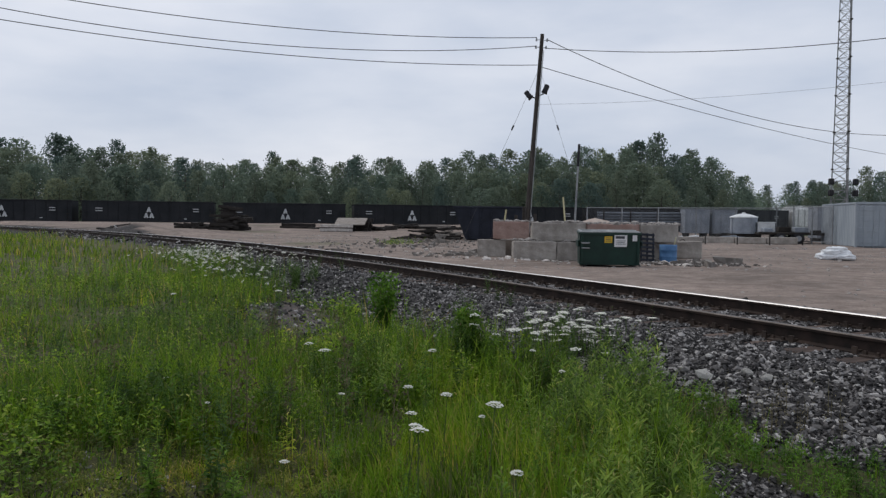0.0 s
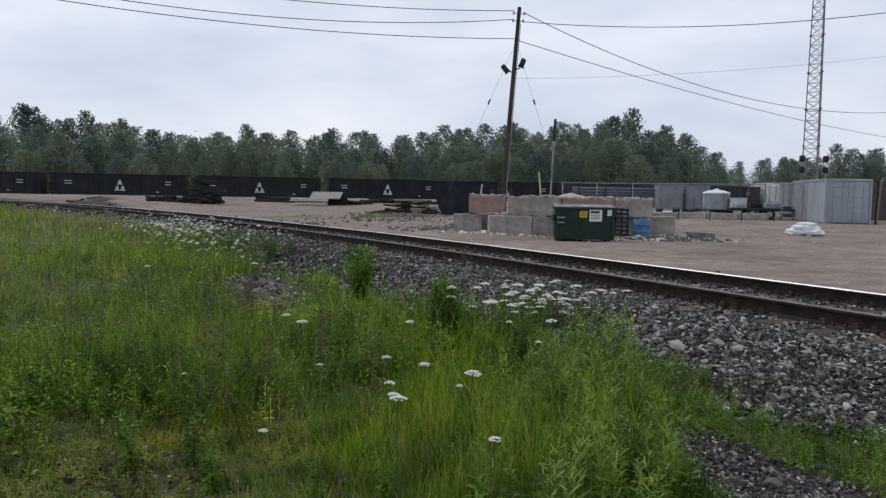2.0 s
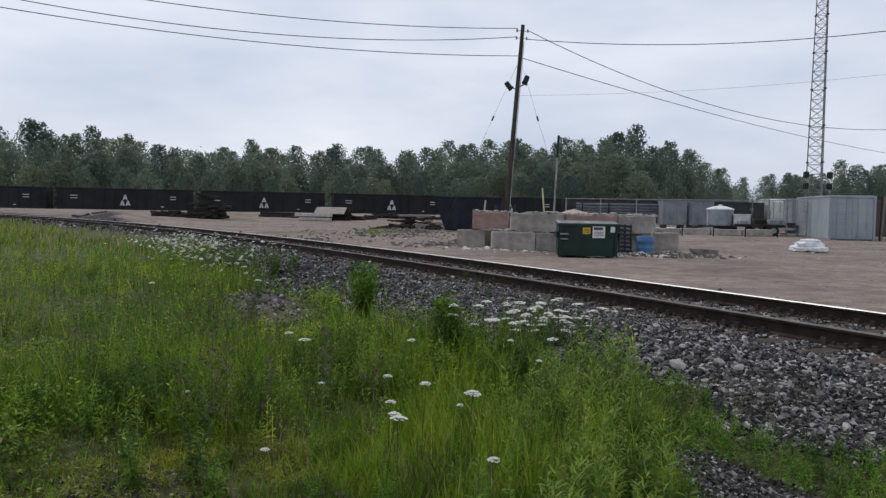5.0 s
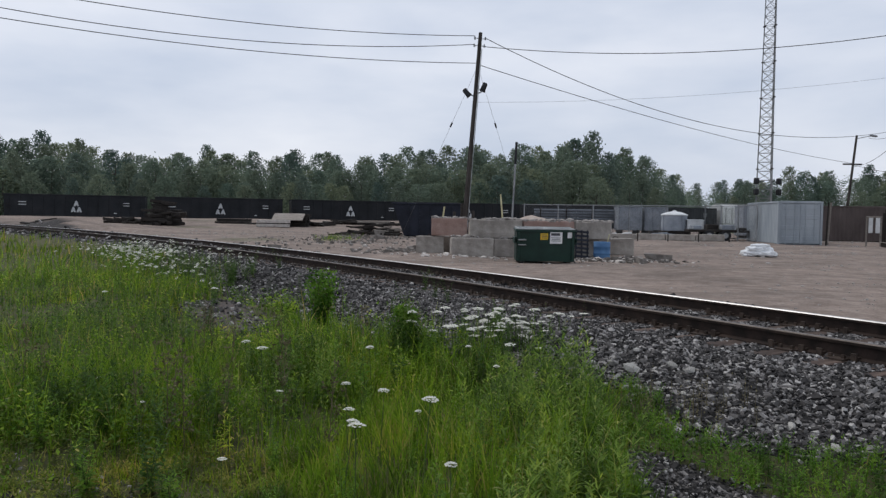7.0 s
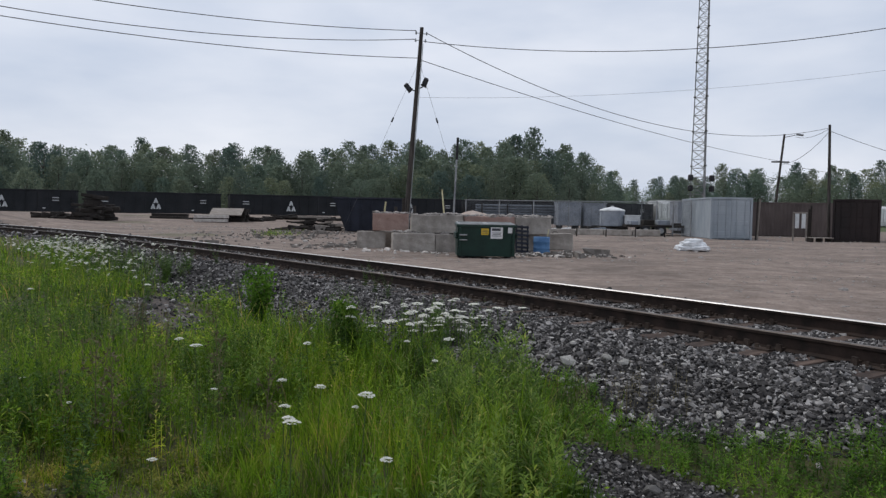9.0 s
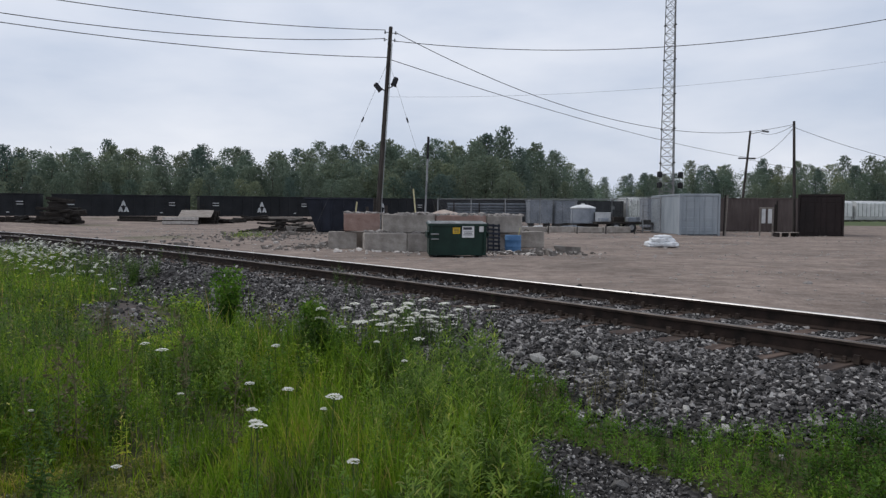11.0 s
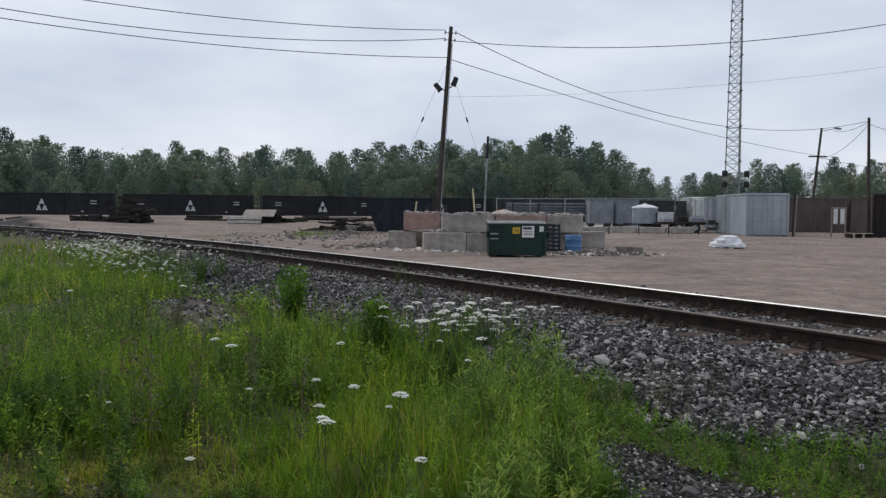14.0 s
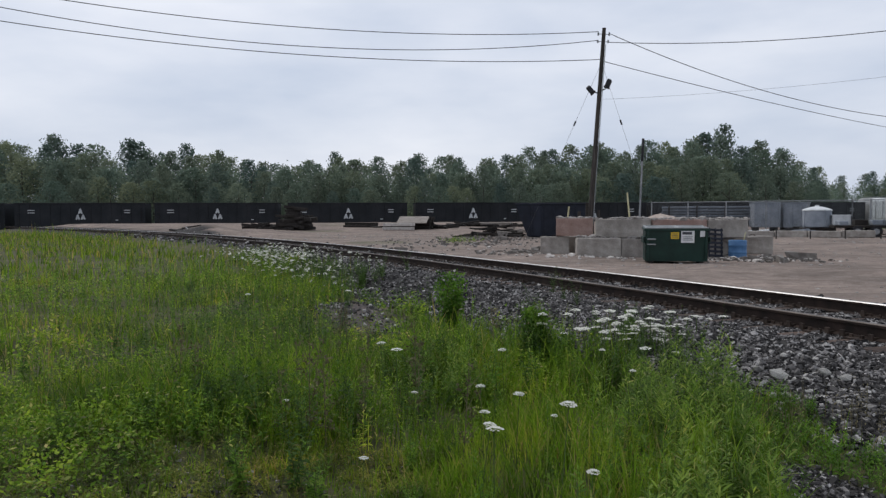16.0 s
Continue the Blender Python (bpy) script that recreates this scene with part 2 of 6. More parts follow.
M_DARKWOOD = worn("creosoted_timber", (0.016, 0.014, 0.013), (0.05, 0.042, 0.036), 3, 0.9, 0, 26, 0.006, 0.4, stretch=(0.6, 6, 6))
M_PALEWOOD = worn("pale_new_stake", (0.46, 0.42, 0.24), (0.60, 0.56, 0.36), 3, 0.85, 0, 26, 0.002, 0.2)
M_TARP = worn("white_plastic_sheeting", (0.62, 0.64, 0.66), (0.82, 0.83, 0.84), 3, 0.45, 0, 20, 0.004, 0.0, spec=0.5)
M_TANK = worn("white_tank_shell", (0.52, 0.53, 0.53), (0.70, 0.71, 0.71), 2, 0.5, 0, 20, 0.002, 0.0)
M_GREYBOX = worn("blue_grey_box_paint", (0.22, 0.245, 0.28), (0.34, 0.365, 0.40), 1.2, 0.65, 0, 14, 0.003, 0.15)
M_BARK = worn("grey_bark", (0.06, 0.05, 0.042), (0.15, 0.13, 0.115), 4, 0.95, 0, 20, 0.02, 0.3, stretch=(3, 3, 0.6))
M_GRASS = leafy("meadow_grass", (0.095, 0.195, 0.013), (0.245, 0.36, 0.036), (0.37, 0.30, 0.12), 0.5, 0.84)
M_DRYGRASS = leafy("yellowing_grass", (0.105, 0.185, 0.020), (0.235, 0.30, 0.045), (0.38, 0.30, 0.14), 0.5, 0.7)
M_LEAF = leafy("weed_leaves", (0.12, 0.25, 0.024), (0.27, 0.42, 0.055), (0.36, 0.40, 0.12), 0.5, 0.9)
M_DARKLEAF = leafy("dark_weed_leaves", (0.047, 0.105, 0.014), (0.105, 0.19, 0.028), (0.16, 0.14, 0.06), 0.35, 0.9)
M_STALK = worn("dry_brown_stalk", (0.10, 0.086, 0.045), (0.21, 0.18, 0.10), 8, 0.9, 0, 40, 0.001, 0.3)
M_STEM = worn("green_stem", (0.05, 0.09, 0.02), (0.10, 0.15, 0.04), 8, 0.8, 0, 40, 0.001, 0.3)
M_HERB = leafy("small_herb_leaves", (0.10, 0.21, 0.02), (0.32, 0.43, 0.055), (0.46, 0.40, 0.20), 0.5, 0.9)
M_SHRUB = leafy("shrub_leaves", (0.06, 0.145, 0.016), (0.16, 0.285, 0.035), (0.20, 0.26, 0.08), 0.4, 0.9)
M_TRODDEN = leafy("trodden_herb_leaves", (0.085, 0.115, 0.018), (0.22, 0.25, 0.045), (0.32, 0.27, 0.12), 0.4, 0.8)
M_GOLDENROD = leafy("goldenrod_leaves", (0.10, 0.185, 0.03), (0.255, 0.35, 0.07), (0.42, 0.42, 0.15), 0.45, 0.88)
M_PALESTONE = worn("pale_limestone", (0.34, 0.325, 0.30), (0.56, 0.54, 0.50), 14, 0.9, 0, 60, 0.004, 0.3)
M_PIPE = worn("grey_steel_pipe", (0.10, 0.115, 0.135), (0.20, 0.22, 0.25), 1.2, 0.6, 0.2, 14, 0.002, 0.3)
M_PETAL = worn("white_florets", (0.58, 0.58, 0.50), (0.76, 0.75, 0.66), 30, 0.8, 0, 90, 0.001, 0.1)


def tree_leaves(name, a, b):
    k = Mat(name)
    tone = k.ramp(k.random(), (0.0, (0.72, 0.82, 0.84)), (0.5, (0.95, 0.97, 0.92)), (1.0, (1.2, 1.12, 0.92)))
    c = k.mix(1.0, k.ramp(k.island(), (0.0, a), (1.0, b)), tone, "MULTIPLY")
    k.done(c, 0.9, spec=0.05)
    tr = k.n.new("ShaderNodeBsdfTranslucent")
    k.l.new(c, tr.inputs["Color"])
    ms = k.n.new("ShaderNodeMixShader")
    ms.inputs[0].default_value = 0.6
    k.l.new(k.b.outputs[0], ms.inputs[1])
    k.l.new(tr.outputs[0], ms.inputs[2])
    k.l.new(ms.outputs[0], k.n["Material Output"].inputs["Surface"])
    return k.m


# Distance haze is put into both leaf colours: lifted and greyed towards blue.
M_TREE = tree_leaves("haze_tinted_woodland_leaves", (0.160, 0.200, 0.158), (0.238, 0.282, 0.214))
M_TREEDK = tree_leaves("dark_haze_tinted_woodland_leaves", (0.130, 0.170, 0.148), (0.198, 0.240, 0.200))


def mesh_wire():
    """Chain-link: see-through between crossing wires."""
    k = Mat("chain_link")
    sx = k.n.new("ShaderNodeSeparateXYZ")
    k.l.new(k.co, sx.inputs[0])
    lines = []
    for op in ("ADD", "SUBTRACT"):
        v = k.math("FRACT", k.math("MULTIPLY", k.math(op, sx.outputs[0], sx.outputs[2]), 9.0))
        lines.append(k.math("LESS_THAN", v, 0.13))
    k.done((0.10, 0.105, 0.11), 0.6, 0.4)
    k.l.new(k.math("MAXIMUM", *lines), k.b.inputs["Alpha"])
    return k.m


M_LINK = mesh_wire()


# ---- mesh helpers ----
RNG = np.random.default_rng(7)


def obj(name, verts, faces, material, parent=None, label="", smooth=False):
    me = bpy.data.meshes.new(name)
    me.from_pydata([tuple(map(float, v)) for v in verts] if not isinstance(verts, np.ndarray) else verts.tolist(), [], faces if isinstance(faces, list) else faces.tolist())
    if smooth:
        me.polygons.foreach_set("use_smooth", [True] * len(me.polygons))
    me.materials.append(material)
    me.update()
    ob = new(name, me)
    ob.parent = parent
    return tagged(ob, label)


def part(name, bm, material, parent=None, label="", smooth=False):
    me = bpy.data.meshes.new(name)
    bm.to_mesh(me)
    bm.free()
    if smooth:
        me.polygons.foreach_set("use_smooth", [True] * len(me.polygons))
    me.materials.append(material)
    ob = new(name, me)
    ob.parent = parent
    return tagged(ob, label)


def thing(name, m, label, category, group="", kind=""):
    ob = new(name)
    ob.empty_display_size = 0.2
    ob.matrix_world = m
    return tagged(ob, label, category, group, kind)


def box(bm, sx, sy, sz, m=None, bevel=0.0, seg=1):
    """A box of the given size, its base centred on the pose m."""
    r = bmesh.ops.create_cube(bm, size=1.0)
    vs = r["verts"]
    bmesh.ops.transform(bm, matrix=Matrix.Diagonal((sx, sy, sz, 1)) @ Matrix.Translation((0, 0, 0.5)), verts=vs)
    if bevel:
        es = list({e for v in vs for e in v.link_edges})
        out = bmesh.ops.bevel(bm, geom=es, offset=bevel, segments=seg, affect="EDGES", profile=0.6)
        vs = list({v for f in out["faces"] for v in f.verts} | {v for v in vs if v.is_valid})
    if m is not None:
        bmesh.ops.transform(bm, matrix=m, verts=vs)
    return bm


def rod(bm, a, b, r, r2=None, n=8):
    """A round bar from a to b."""
    a, b = Vector(a), Vector(b)
    d = b - a
    out = bmesh.ops.create_cone(bm, cap_ends=True, segments=n, radius1=r, radius2=r if r2 is None else r2, depth=d.length)
    m = Matrix.Translation((a + b) / 2) @ d.to_track_quat("Z", "Y").to_matrix().to_4x4()
    bmesh.ops.transform(bm, matrix=m, verts=out["verts"])
    return bm


def boxes(*specs):
    """One bmesh of several boxes: (size x, y, z, pose, bevel)."""
    bm = bmesh.new()
    for sx, sy, sz, m, bev in specs:
        box(bm, sx, sy, sz, m, bev)
    return bm


def tube(points, r, n=6):
    """Vertices and faces of a round cable along points."""
    pts = np.array(points, float)
    d = np.gradient(pts, axis=0)
    d /= np.linalg.norm(d, axis=1)[:, None]
    side = np.cross(d, (0, 0, 1.0))
    side /= np.maximum(np.linalg.norm(side, axis=1), 1e-6)[:, None]
    up = np.cross(side, d)
    a = np.linspace(0, 2 * np.pi, n, endpoint=False)
    v = pts[:, None] + r * (np.cos(a)[None, :, None] * side[:, None] + np.sin(a)[None, :, None] * up[:, None])
    f = [[i * n + j, i * n + (j + 1) % n, (i + 1) * n + (j + 1) % n, (i + 1) * n + j] for i in range(len(pts) - 1) for j in range(n)]
    return v.reshape(-1, 3), f


def merge(base_v, base_f, mats):
    """One array mesh of many copies of a small mesh (n, 4, 4 matrices)."""
    bv = np.c_[np.array(base_v, float), np.ones(len(base_v))]
    v = np.einsum("nij,vj->nvi", mats, bv)[..., :3].reshape(-1, 3)
    bf = np.array(base_f)
    f = (bf[None] + (np.arange(len(mats)) * len(bv))[:, None, None]).reshape(-1, bf.shape[1])
    return v, f


def poses(xyz, scale, spin=None, tilt=None):
    """Matrices at places, with scales (n,) or (n, 3), a turn about z and a random tilt."""
    n = len(xyz)
    s = np.broadcast_to(np.asarray(scale, float).reshape(n, -1), (n, 3))
    a = RNG.uniform(0, 2 * np.pi, n) if spin is None else spin
    t = np.zeros(n) if tilt is None else tilt
    b = RNG.uniform(0, 2 * np.pi, n)
    ca, sa, ct, st = np.cos(a), np.sin(a), np.cos(t), np.sin(t)
    rz = np.zeros((n, 3, 3))
    rz[:, 0, 0], rz[:, 0, 1], rz[:, 1, 0], rz[:, 1, 1], rz[:, 2, 2] = ca, -sa, sa, ca, 1
    ux, uy = np.cos(b), np.sin(b)
    k = np.zeros((n, 3, 3))
    k[:, 0, 2], k[:, 1, 2], k[:, 2, 0], k[:, 2, 1] = uy, -ux, -uy, ux
    rt = np.eye(3)[None] + st[:, None, None] * k + (1 - ct)[:, None, None] * (k @ k)
    m = np.zeros((n, 4, 4))
    m[:, :3, :3] = (rt @ rz) * s[:, None, :]
    m[:, :3, 3], m[:, 3, 3] = xyz, 1
    return m


def stone_base(seed, flat=0.7):
    """A small angular stone: 12 corners, 20 faces."""
    bm = bmesh.new()
    bmesh.ops.create_icosphere(bm, subdivisions=1, radius=1.0)
    r = np.random.default_rng(seed)
    v = np.array([x.co[:] for x in bm.verts]) * r.uniform(0.72, 1.2, (len(bm.verts), 1)) * (1.0, r.uniform(0.65, 0.95), flat)
    f = [[q.index for q in p.verts] for p in bm.faces]
    bm.free()
    return v, f


def chip_base(seed):
    """A sharp-cornered broken chip: a skewed block of 12 triangles."""
    r = np.random.default_rng(seed)
    v = np.array([(x, y, z) for x in (-1, 1) for y in (-1, 1) for z in (-1, 1)], float)
    v = v * r.uniform(0.45, 1.05, v.shape) * (1.0, 0.82, 0.72)
    f = [[0, 1, 3], [0, 3, 2], [4, 6, 7], [4, 7, 5], [0, 4, 5], [0, 5, 1], [2, 3, 7], [2, 7, 6], [0, 2, 6], [0, 6, 4], [1, 5, 7], [1, 7, 3]]
    return v, f


# ---- the railway curve, as far rail, centre line and distance from it ----
GAUGE_C = 1.507
S_STEP = 0.25


def make_curve():
    """Points of the far rail from behind the right edge to far off on the left."""
    def run(sign, length):
        x, y, s, out = 1.85, 10.86, 0.0, []
        while abs(s) < length:
            out.append((s, x, y))
            h = radians(37.2 + 0.30 * min(max(s, -40), 60))
            x += -math.sin(h) * S_STEP * sign
            y += math.cos(h) * S_STEP * sign
            s += S_STEP * sign
        return out
    return np.array(run(-1, 120)[:0:-1] + run(1, 130))


FAR = make_curve()
FAR_D = np.gradient(FAR[:, 1:], axis=0)
FAR_D /= np.linalg.norm(FAR_D, axis=1)[:, None]
FAR_N = np.c_[FAR_D[:, 1], -FAR_D[:, 0]]          # away from the camera
CEN = FAR[:, 1:] - FAR_N * GAUGE_C / 2


def track_q(x, y):
    """Distance across the track from its centre line (negative on the camera's side) and place along it."""
    x, y = np.asarray(x, float), np.asarray(y, float)
    shape = x.shape
    p = np.c_[x.ravel(), y.ravel()]
    q, s = np.empty(len(p)), np.empty(len(p))
    c2 = CEN[::4]
    for i in range(0, len(p), 4000):
        d = p[i:i + 4000, None] - c2[None]
        j = (d ** 2).sum(-1).argmin(1) * 4
        e = p[i:i + 4000] - CEN[j]
        q[i:i + 4000] = (e * FAR_N[j]).sum(1)
        s[i:i + 4000] = FAR[j, 0] + (e * FAR_D[j]).sum(1)
    return q.reshape(shape), s.reshape(shape)


def wave(x, y, f, seed=0):
    """Smooth repeatable unevenness between about -1 and 1."""
    r = np.random.default_rng(seed)
    out = np.zeros_like(np.asarray(x, float))
    for i in range(7):
        a, ph, g = r.uniform(0, 2 * np.pi), r.uniform(0, 6.28), f * r.uniform(0.6, 1.9)
        out = out + np.sin((x * np.cos(a) + y * np.sin(a)) * g + ph) / 3.2
    return out


def smooth(a, b, x):
    t = np.clip((x - a) / (b - a), 0, 1)
    return t * t * (3 - 2 * t)


TRAIN_N = np.array([-math.sin(radians(23)), math.cos(radians(23))])
TRAIN_U = np.array([TRAIN_N[1], -TRAIN_N[0]])
TRAIN_D, TRAIN_Z = 98.0, -0.75


def height(x, y, q=None, s=None):
    x, y = np.asarray(x, float), np.asarray(y, float)
    if q is None:
        q, s = track_q(x, y)
    near = -0.30 + 0.035 * wave(x, y, 1.3, 3) + 0.02 * wave(x, y, 4.0, 4)
    near = near + 0.10 * smooth(14, 30, y) + 0.24 * np.exp(-(((x + 4.3) * 0.76 + (y - 10.6) * 0.65) / 0.60) ** 2 - ((-(x + 4.3) * 0.65 + (y - 10.6) * 0.76) / 1.8) ** 2) * (1 + 0.3 * wave(x, y, 3.2, 17))
    yard = 0.03 * wave(x, y, 0.7, 5) + 0.012 * wave(x, y, 3.1, 6)
    r = np.hypot(x, y)
    az = np.degrees(np.arctan2(x, np.maximum(y, 1e-3)))
    yard = yard + 0.62 * smooth(56, 86, r) * smooth(6, -6, az)
    yard = yard + 0.62 * np.exp(-((r - 60 - 6 * wave(az, az, 0.11, 8)) / 7.5) ** 2) * smooth(-52, -44, az) * smooth(-23, -33, az) * (0.7 + 0.3 * wave(x, y, 0.32, 9) + 0.22 * wave(x, y, 1.1, 10))
    crown = 0.10
    z = np.where(q < 0, near + (crown - near) * smooth(-3.7, -1.55, q), yard + (crown - yard) * smooth(2.7, 1.45, q))
    d = x * TRAIN_N[0] + y * TRAIN_N[1]
    z = z + (TRAIN_Z - 0.12 - z) * smooth(TRAIN_D - 7, TRAIN_D - 2.6, d)
    z = z + 1.5 * smooth(TRAIN_D + 8, TRAIN_D + 40, d)
    return z


def grass_amount(x, y, q, s):
    """1 where the meadow grows, 0 on stone and gravel."""
    edge = -2.55 - 0.95 * smooth(1.5, -3.5, x) + 1.3 * smooth(-7.5, -11.5, x) + 0.32 * wave(x, y, 2.1, 11)
    edge = edge - 0.36 * smooth(2.3, 1.0, x) * smooth(-0.6, 0.5, x) + 0.36 * smooth(2.0, 2.9, x)
    g = smooth(edge + 0.22, edge - 0.22, q)
    gravel = smooth(0.62, 0.84, x + 0.16 * wave(x, y, 3.0, 12)) * smooth(-3.25, -3.5, q + 0.12 * wave(x, y, 3.4, 13))
    bank = np.exp(-(((x + 4.3) * 0.76 + (y - 10.4) * 0.65) / 0.50) ** 2 - ((-(x + 4.3) * 0.65 + (y - 10.4) * 0.76) / 1.7) ** 2)
    return g * (1 - gravel) * (1 - 0.95 * smooth(0.25, 0.6, bank))


def axis(lo, hi, near_lo, near_hi, fine, grow):
    a = list(np.arange(near_lo, near_hi + fine, fine))
    st, v = fine, a[-1]
    while v < hi:
        st *= grow
        v += st
        a.append(v)
    st, v, b = fine, a[0], []
    while v > lo:
        st *= grow
        v -= st
        b.append(v)
    return np.array(b[::-1] + a)


def build_ground():
    gx, gy = axis(-2600, 2600, -16, 11, 0.16, 1.07), axis(-600, 3200, -1.0, 26, 0.16, 1.06)
    X, Y = np.meshgrid(gx, gy)
    q, s = track_q(X, Y)
    Z = height(X, Y, q, s)
    nx, ny = len(gx), len(gy)
    idx = np.arange(nx * ny).reshape(ny, nx)
    f = np.stack([idx[:-1, :-1], idx[:-1, 1:], idx[1:, 1:], idx[1:, :-1]], -1).reshape(-1, 4)
    ob = obj("ground", np.stack([X, Y, Z], -1).reshape(-1, 3), f, M_GROUND, smooth=True)
    g = grass_amount(X, Y, q, s) * (q < 0)
    b = smooth(2.5, 1.9, q)
    bank = np.exp(-(((X + 4.3) * 0.76 + (Y - 10.4) * 0.65) / 0.50) ** 2 - ((-(X + 4.3) * 0.65 + (Y - 10.4) * 0.76) / 1.7) ** 2)
    b = np.maximum(b * (1 - bank), 0.54 * smooth(0.2, 0.5, bank))
    d = X * TRAIN_N[0] + Y * TRAIN_N[1]
    b = np.maximum(b, smooth(TRAIN_D - 5, TRAIN_D - 3, d) * smooth(TRAIN_D + 6, TRAIN_D + 4, d))
    r, az = np.hypot(X, Y), np.degrees(np.arctan2(X, np.maximum(Y, 1e-3)))
    mound = smooth(-52, -44, az) * smooth(-25, -33, az) * smooth(48, 54, r) * smooth(80, 70, r)
    b = np.maximum(b, 0.46 * mound)
    rough = np.exp(-((X + 9.5 + 0.25 * (Y - 40)) / 3.6) ** 2 - ((Y - 41) / 9.0) ** 2) * (0.75 + 0.4 * wave(X, Y, 0.9, 23))
    rough = np.maximum(rough, np.exp(-((X - 3.2) / 1.5) ** 2 - ((Y - 24.6) / 1.1) ** 2))
    b = np.maximum(b, 0.50 * np.clip(rough, 0, 1))
    v = smooth(TRAIN_D + 5, TRAIN_D + 9, d) + smooth(70, 78, Y - 0.2 * X) * smooth(16, 24, X) + smooth(-70, -90, X)
    v = np.maximum(v, 0.48 * smooth(0.1, 0.9, wave(X, Y, 0.5, 15)) * smooth(2.6, 4.0, q) * smooth(20, 30, Y) * smooth(2, -3, X))
    v = np.maximum(v, smooth(-3, -9, Y + 2 * wave(X, Y, 0.5, 19)) * (q < -3))
    col = np.stack([g, b, np.clip(v, 0, 1), np.ones_like(g)], -1).reshape(-1, 4).astype(np.float32)
    at = ob.data.color_attributes.new("zone", "FLOAT_COLOR", "POINT")
    at.data.foreach_set("color", col.ravel())
    return tagged(ob, "grassy verge, grey ballast shoulder and packed dirt yard", "ground", kind="structure")


GROUND = build_ground()


def gz(x, y):
    return float(height(np.array([x]), np.array([y]))[0])


# ---- railway track: rails, ties, anchors, ballast ----
RAIL_TOP = 0.28


def rail_mesh(offset, name, parent, head):
    """A flat-bottomed rail swept along the curve, the worn running surface apart."""
    sel = FAR[::2]
    pts, nor = sel[:, 1:], FAR_N[::2]
    c = pts - nor * offset
    prof = [(-0.07, -0.165), (-0.07, -0.152), (-0.011, -0.135), (-0.010, -0.045), (-0.035, -0.034), (-0.036, -0.009), (-0.027, 0.0), (0.026, 0.0), (0.036, -0.006), (0.035, -0.034), (0.010, -0.045), (0.011, -0.135), (0.07, -0.152), (0.07, -0.165)]
    n = len(prof)
    v = np.array([[(*(p + w * a), RAIL_TOP + b) for a, b in prof] for p, w in zip(c, nor)]).reshape(-1, 3)
    f = [[i * n + j, i * n + (j + 1) % n, (i + 1) * n + (j + 1) % n, (i + 1) * n + j] for i in range(len(c) - 1) for j in range(n)]
    ob = obj(name, v, f, M_RAIL, parent, "rust-brown steel rail with a bright worn top")
    ob.data.materials.append(head)
    # The corner face takes the head material too, widening the far rail's bright line.
    ob.data.polygons.foreach_set("material_index", [1 if k % n in (5, 6) else 0 for k in range(len(f))])
    return ob


TRACK = tagged(new("railway_track"), "rusty single railway track on timber ties and grey ballast", "railway track", kind="structure")
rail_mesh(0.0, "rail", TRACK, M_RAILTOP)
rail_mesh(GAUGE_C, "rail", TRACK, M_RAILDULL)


def build_ties():
    meshes = []
    for v in range(4):
        bm = bmesh.new()
        box(bm, 2.59, 0.23, 0.17, None, 0.012)
        for w in bm.verts:
            w.co += Vector((RNG.uniform(-0.02, 0.02), RNG.uniform(-0.008, 0.008), RNG.uniform(-0.006, 0.006)))
        me = bpy.data.meshes.new("tie")
        bm.to_mesh(me)
        bm.free()
        me.materials.append(M_TIE)
        meshes.append(me)
    ss = np.arange(-16, 62, 0.53)
    for i, s in enumerate(ss):
        j = int(np.argmin(np.abs(FAR[:, 0] - s)))
        c, n = CEN[j], FAR_N[j]
        t = new("tie", meshes[i % 4])
        t.parent = TRACK
        a = math.atan2(n[1], n[0]) + RNG.normal(0, 0.012)
        t.matrix_world = Matrix.Translation((c[0] + n[0] * RNG.normal(0, 0.03), c[1] + n[1] * RNG.normal(0, 0.03), 0.115 - 0.17)) @ Matrix.Rotation(a, 4, "Z")
    # tie plates, spikes and rail anchors on each tie, both rails
    bm = bmesh.new()
    box(bm, 0.34, 0.19, 0.018, pose(0, 0, 0), 0)
    for sx in (-0.1, 0.1):
        for sy in (-0.06, 0.06):
            box(bm, 0.03, 0.03, 0.04, pose(sx, sy, 0.01), 0)
    for sy in (-0.16, 0.16):
        box(bm, 0.19, 0.03, 0.05, pose(0, sy, -0.01), 0)
        box(bm, 0.025, 0.05, 0.075, pose(-0.105, sy, 0.0), 0)
    bm.verts.ensure_lookup_table()
    bv, bf = [v.co[:] for v in bm.verts], [[v.index for v in f.verts] for f in bm.faces]
    bm.free()
    ms = []
    for s in ss:
        j = int(np.argmin(np.abs(FAR[:, 0] - s)))
        n = FAR_N[j]
        a = math.atan2(n[1], n[0])
        for off in (0.0, GAUGE_C):
            p = FAR[j, 1:] - n * off
            if RNG.uniform() < 0.4:
                continue
            ms.append(np.array(Matrix.Translation((p[0], p[1], 0.113)) @ Matrix.Rotation(a, 4, "Z")))
    v, f = merge(bv, bf, np.array(ms))
    tagged(obj("rail_fastenings", v, f, M_CLIP, TRACK, "rusty tie plates, spikes and rail anchors"), kind="stuff")


build_ties()


def scatter(n, xlo, xhi, ylo, yhi, keep):
    x, y = RNG.uniform(xlo, xhi, n), RNG.uniform(ylo, yhi, n)
    q, s = track_q(x, y)
    k = keep(x, y, q, s) > RNG.uniform(0, 1, n)
    x, y, q, s = x[k], y[k], q[k], s[k]
    return x, y, height(x, y, q, s), q, s


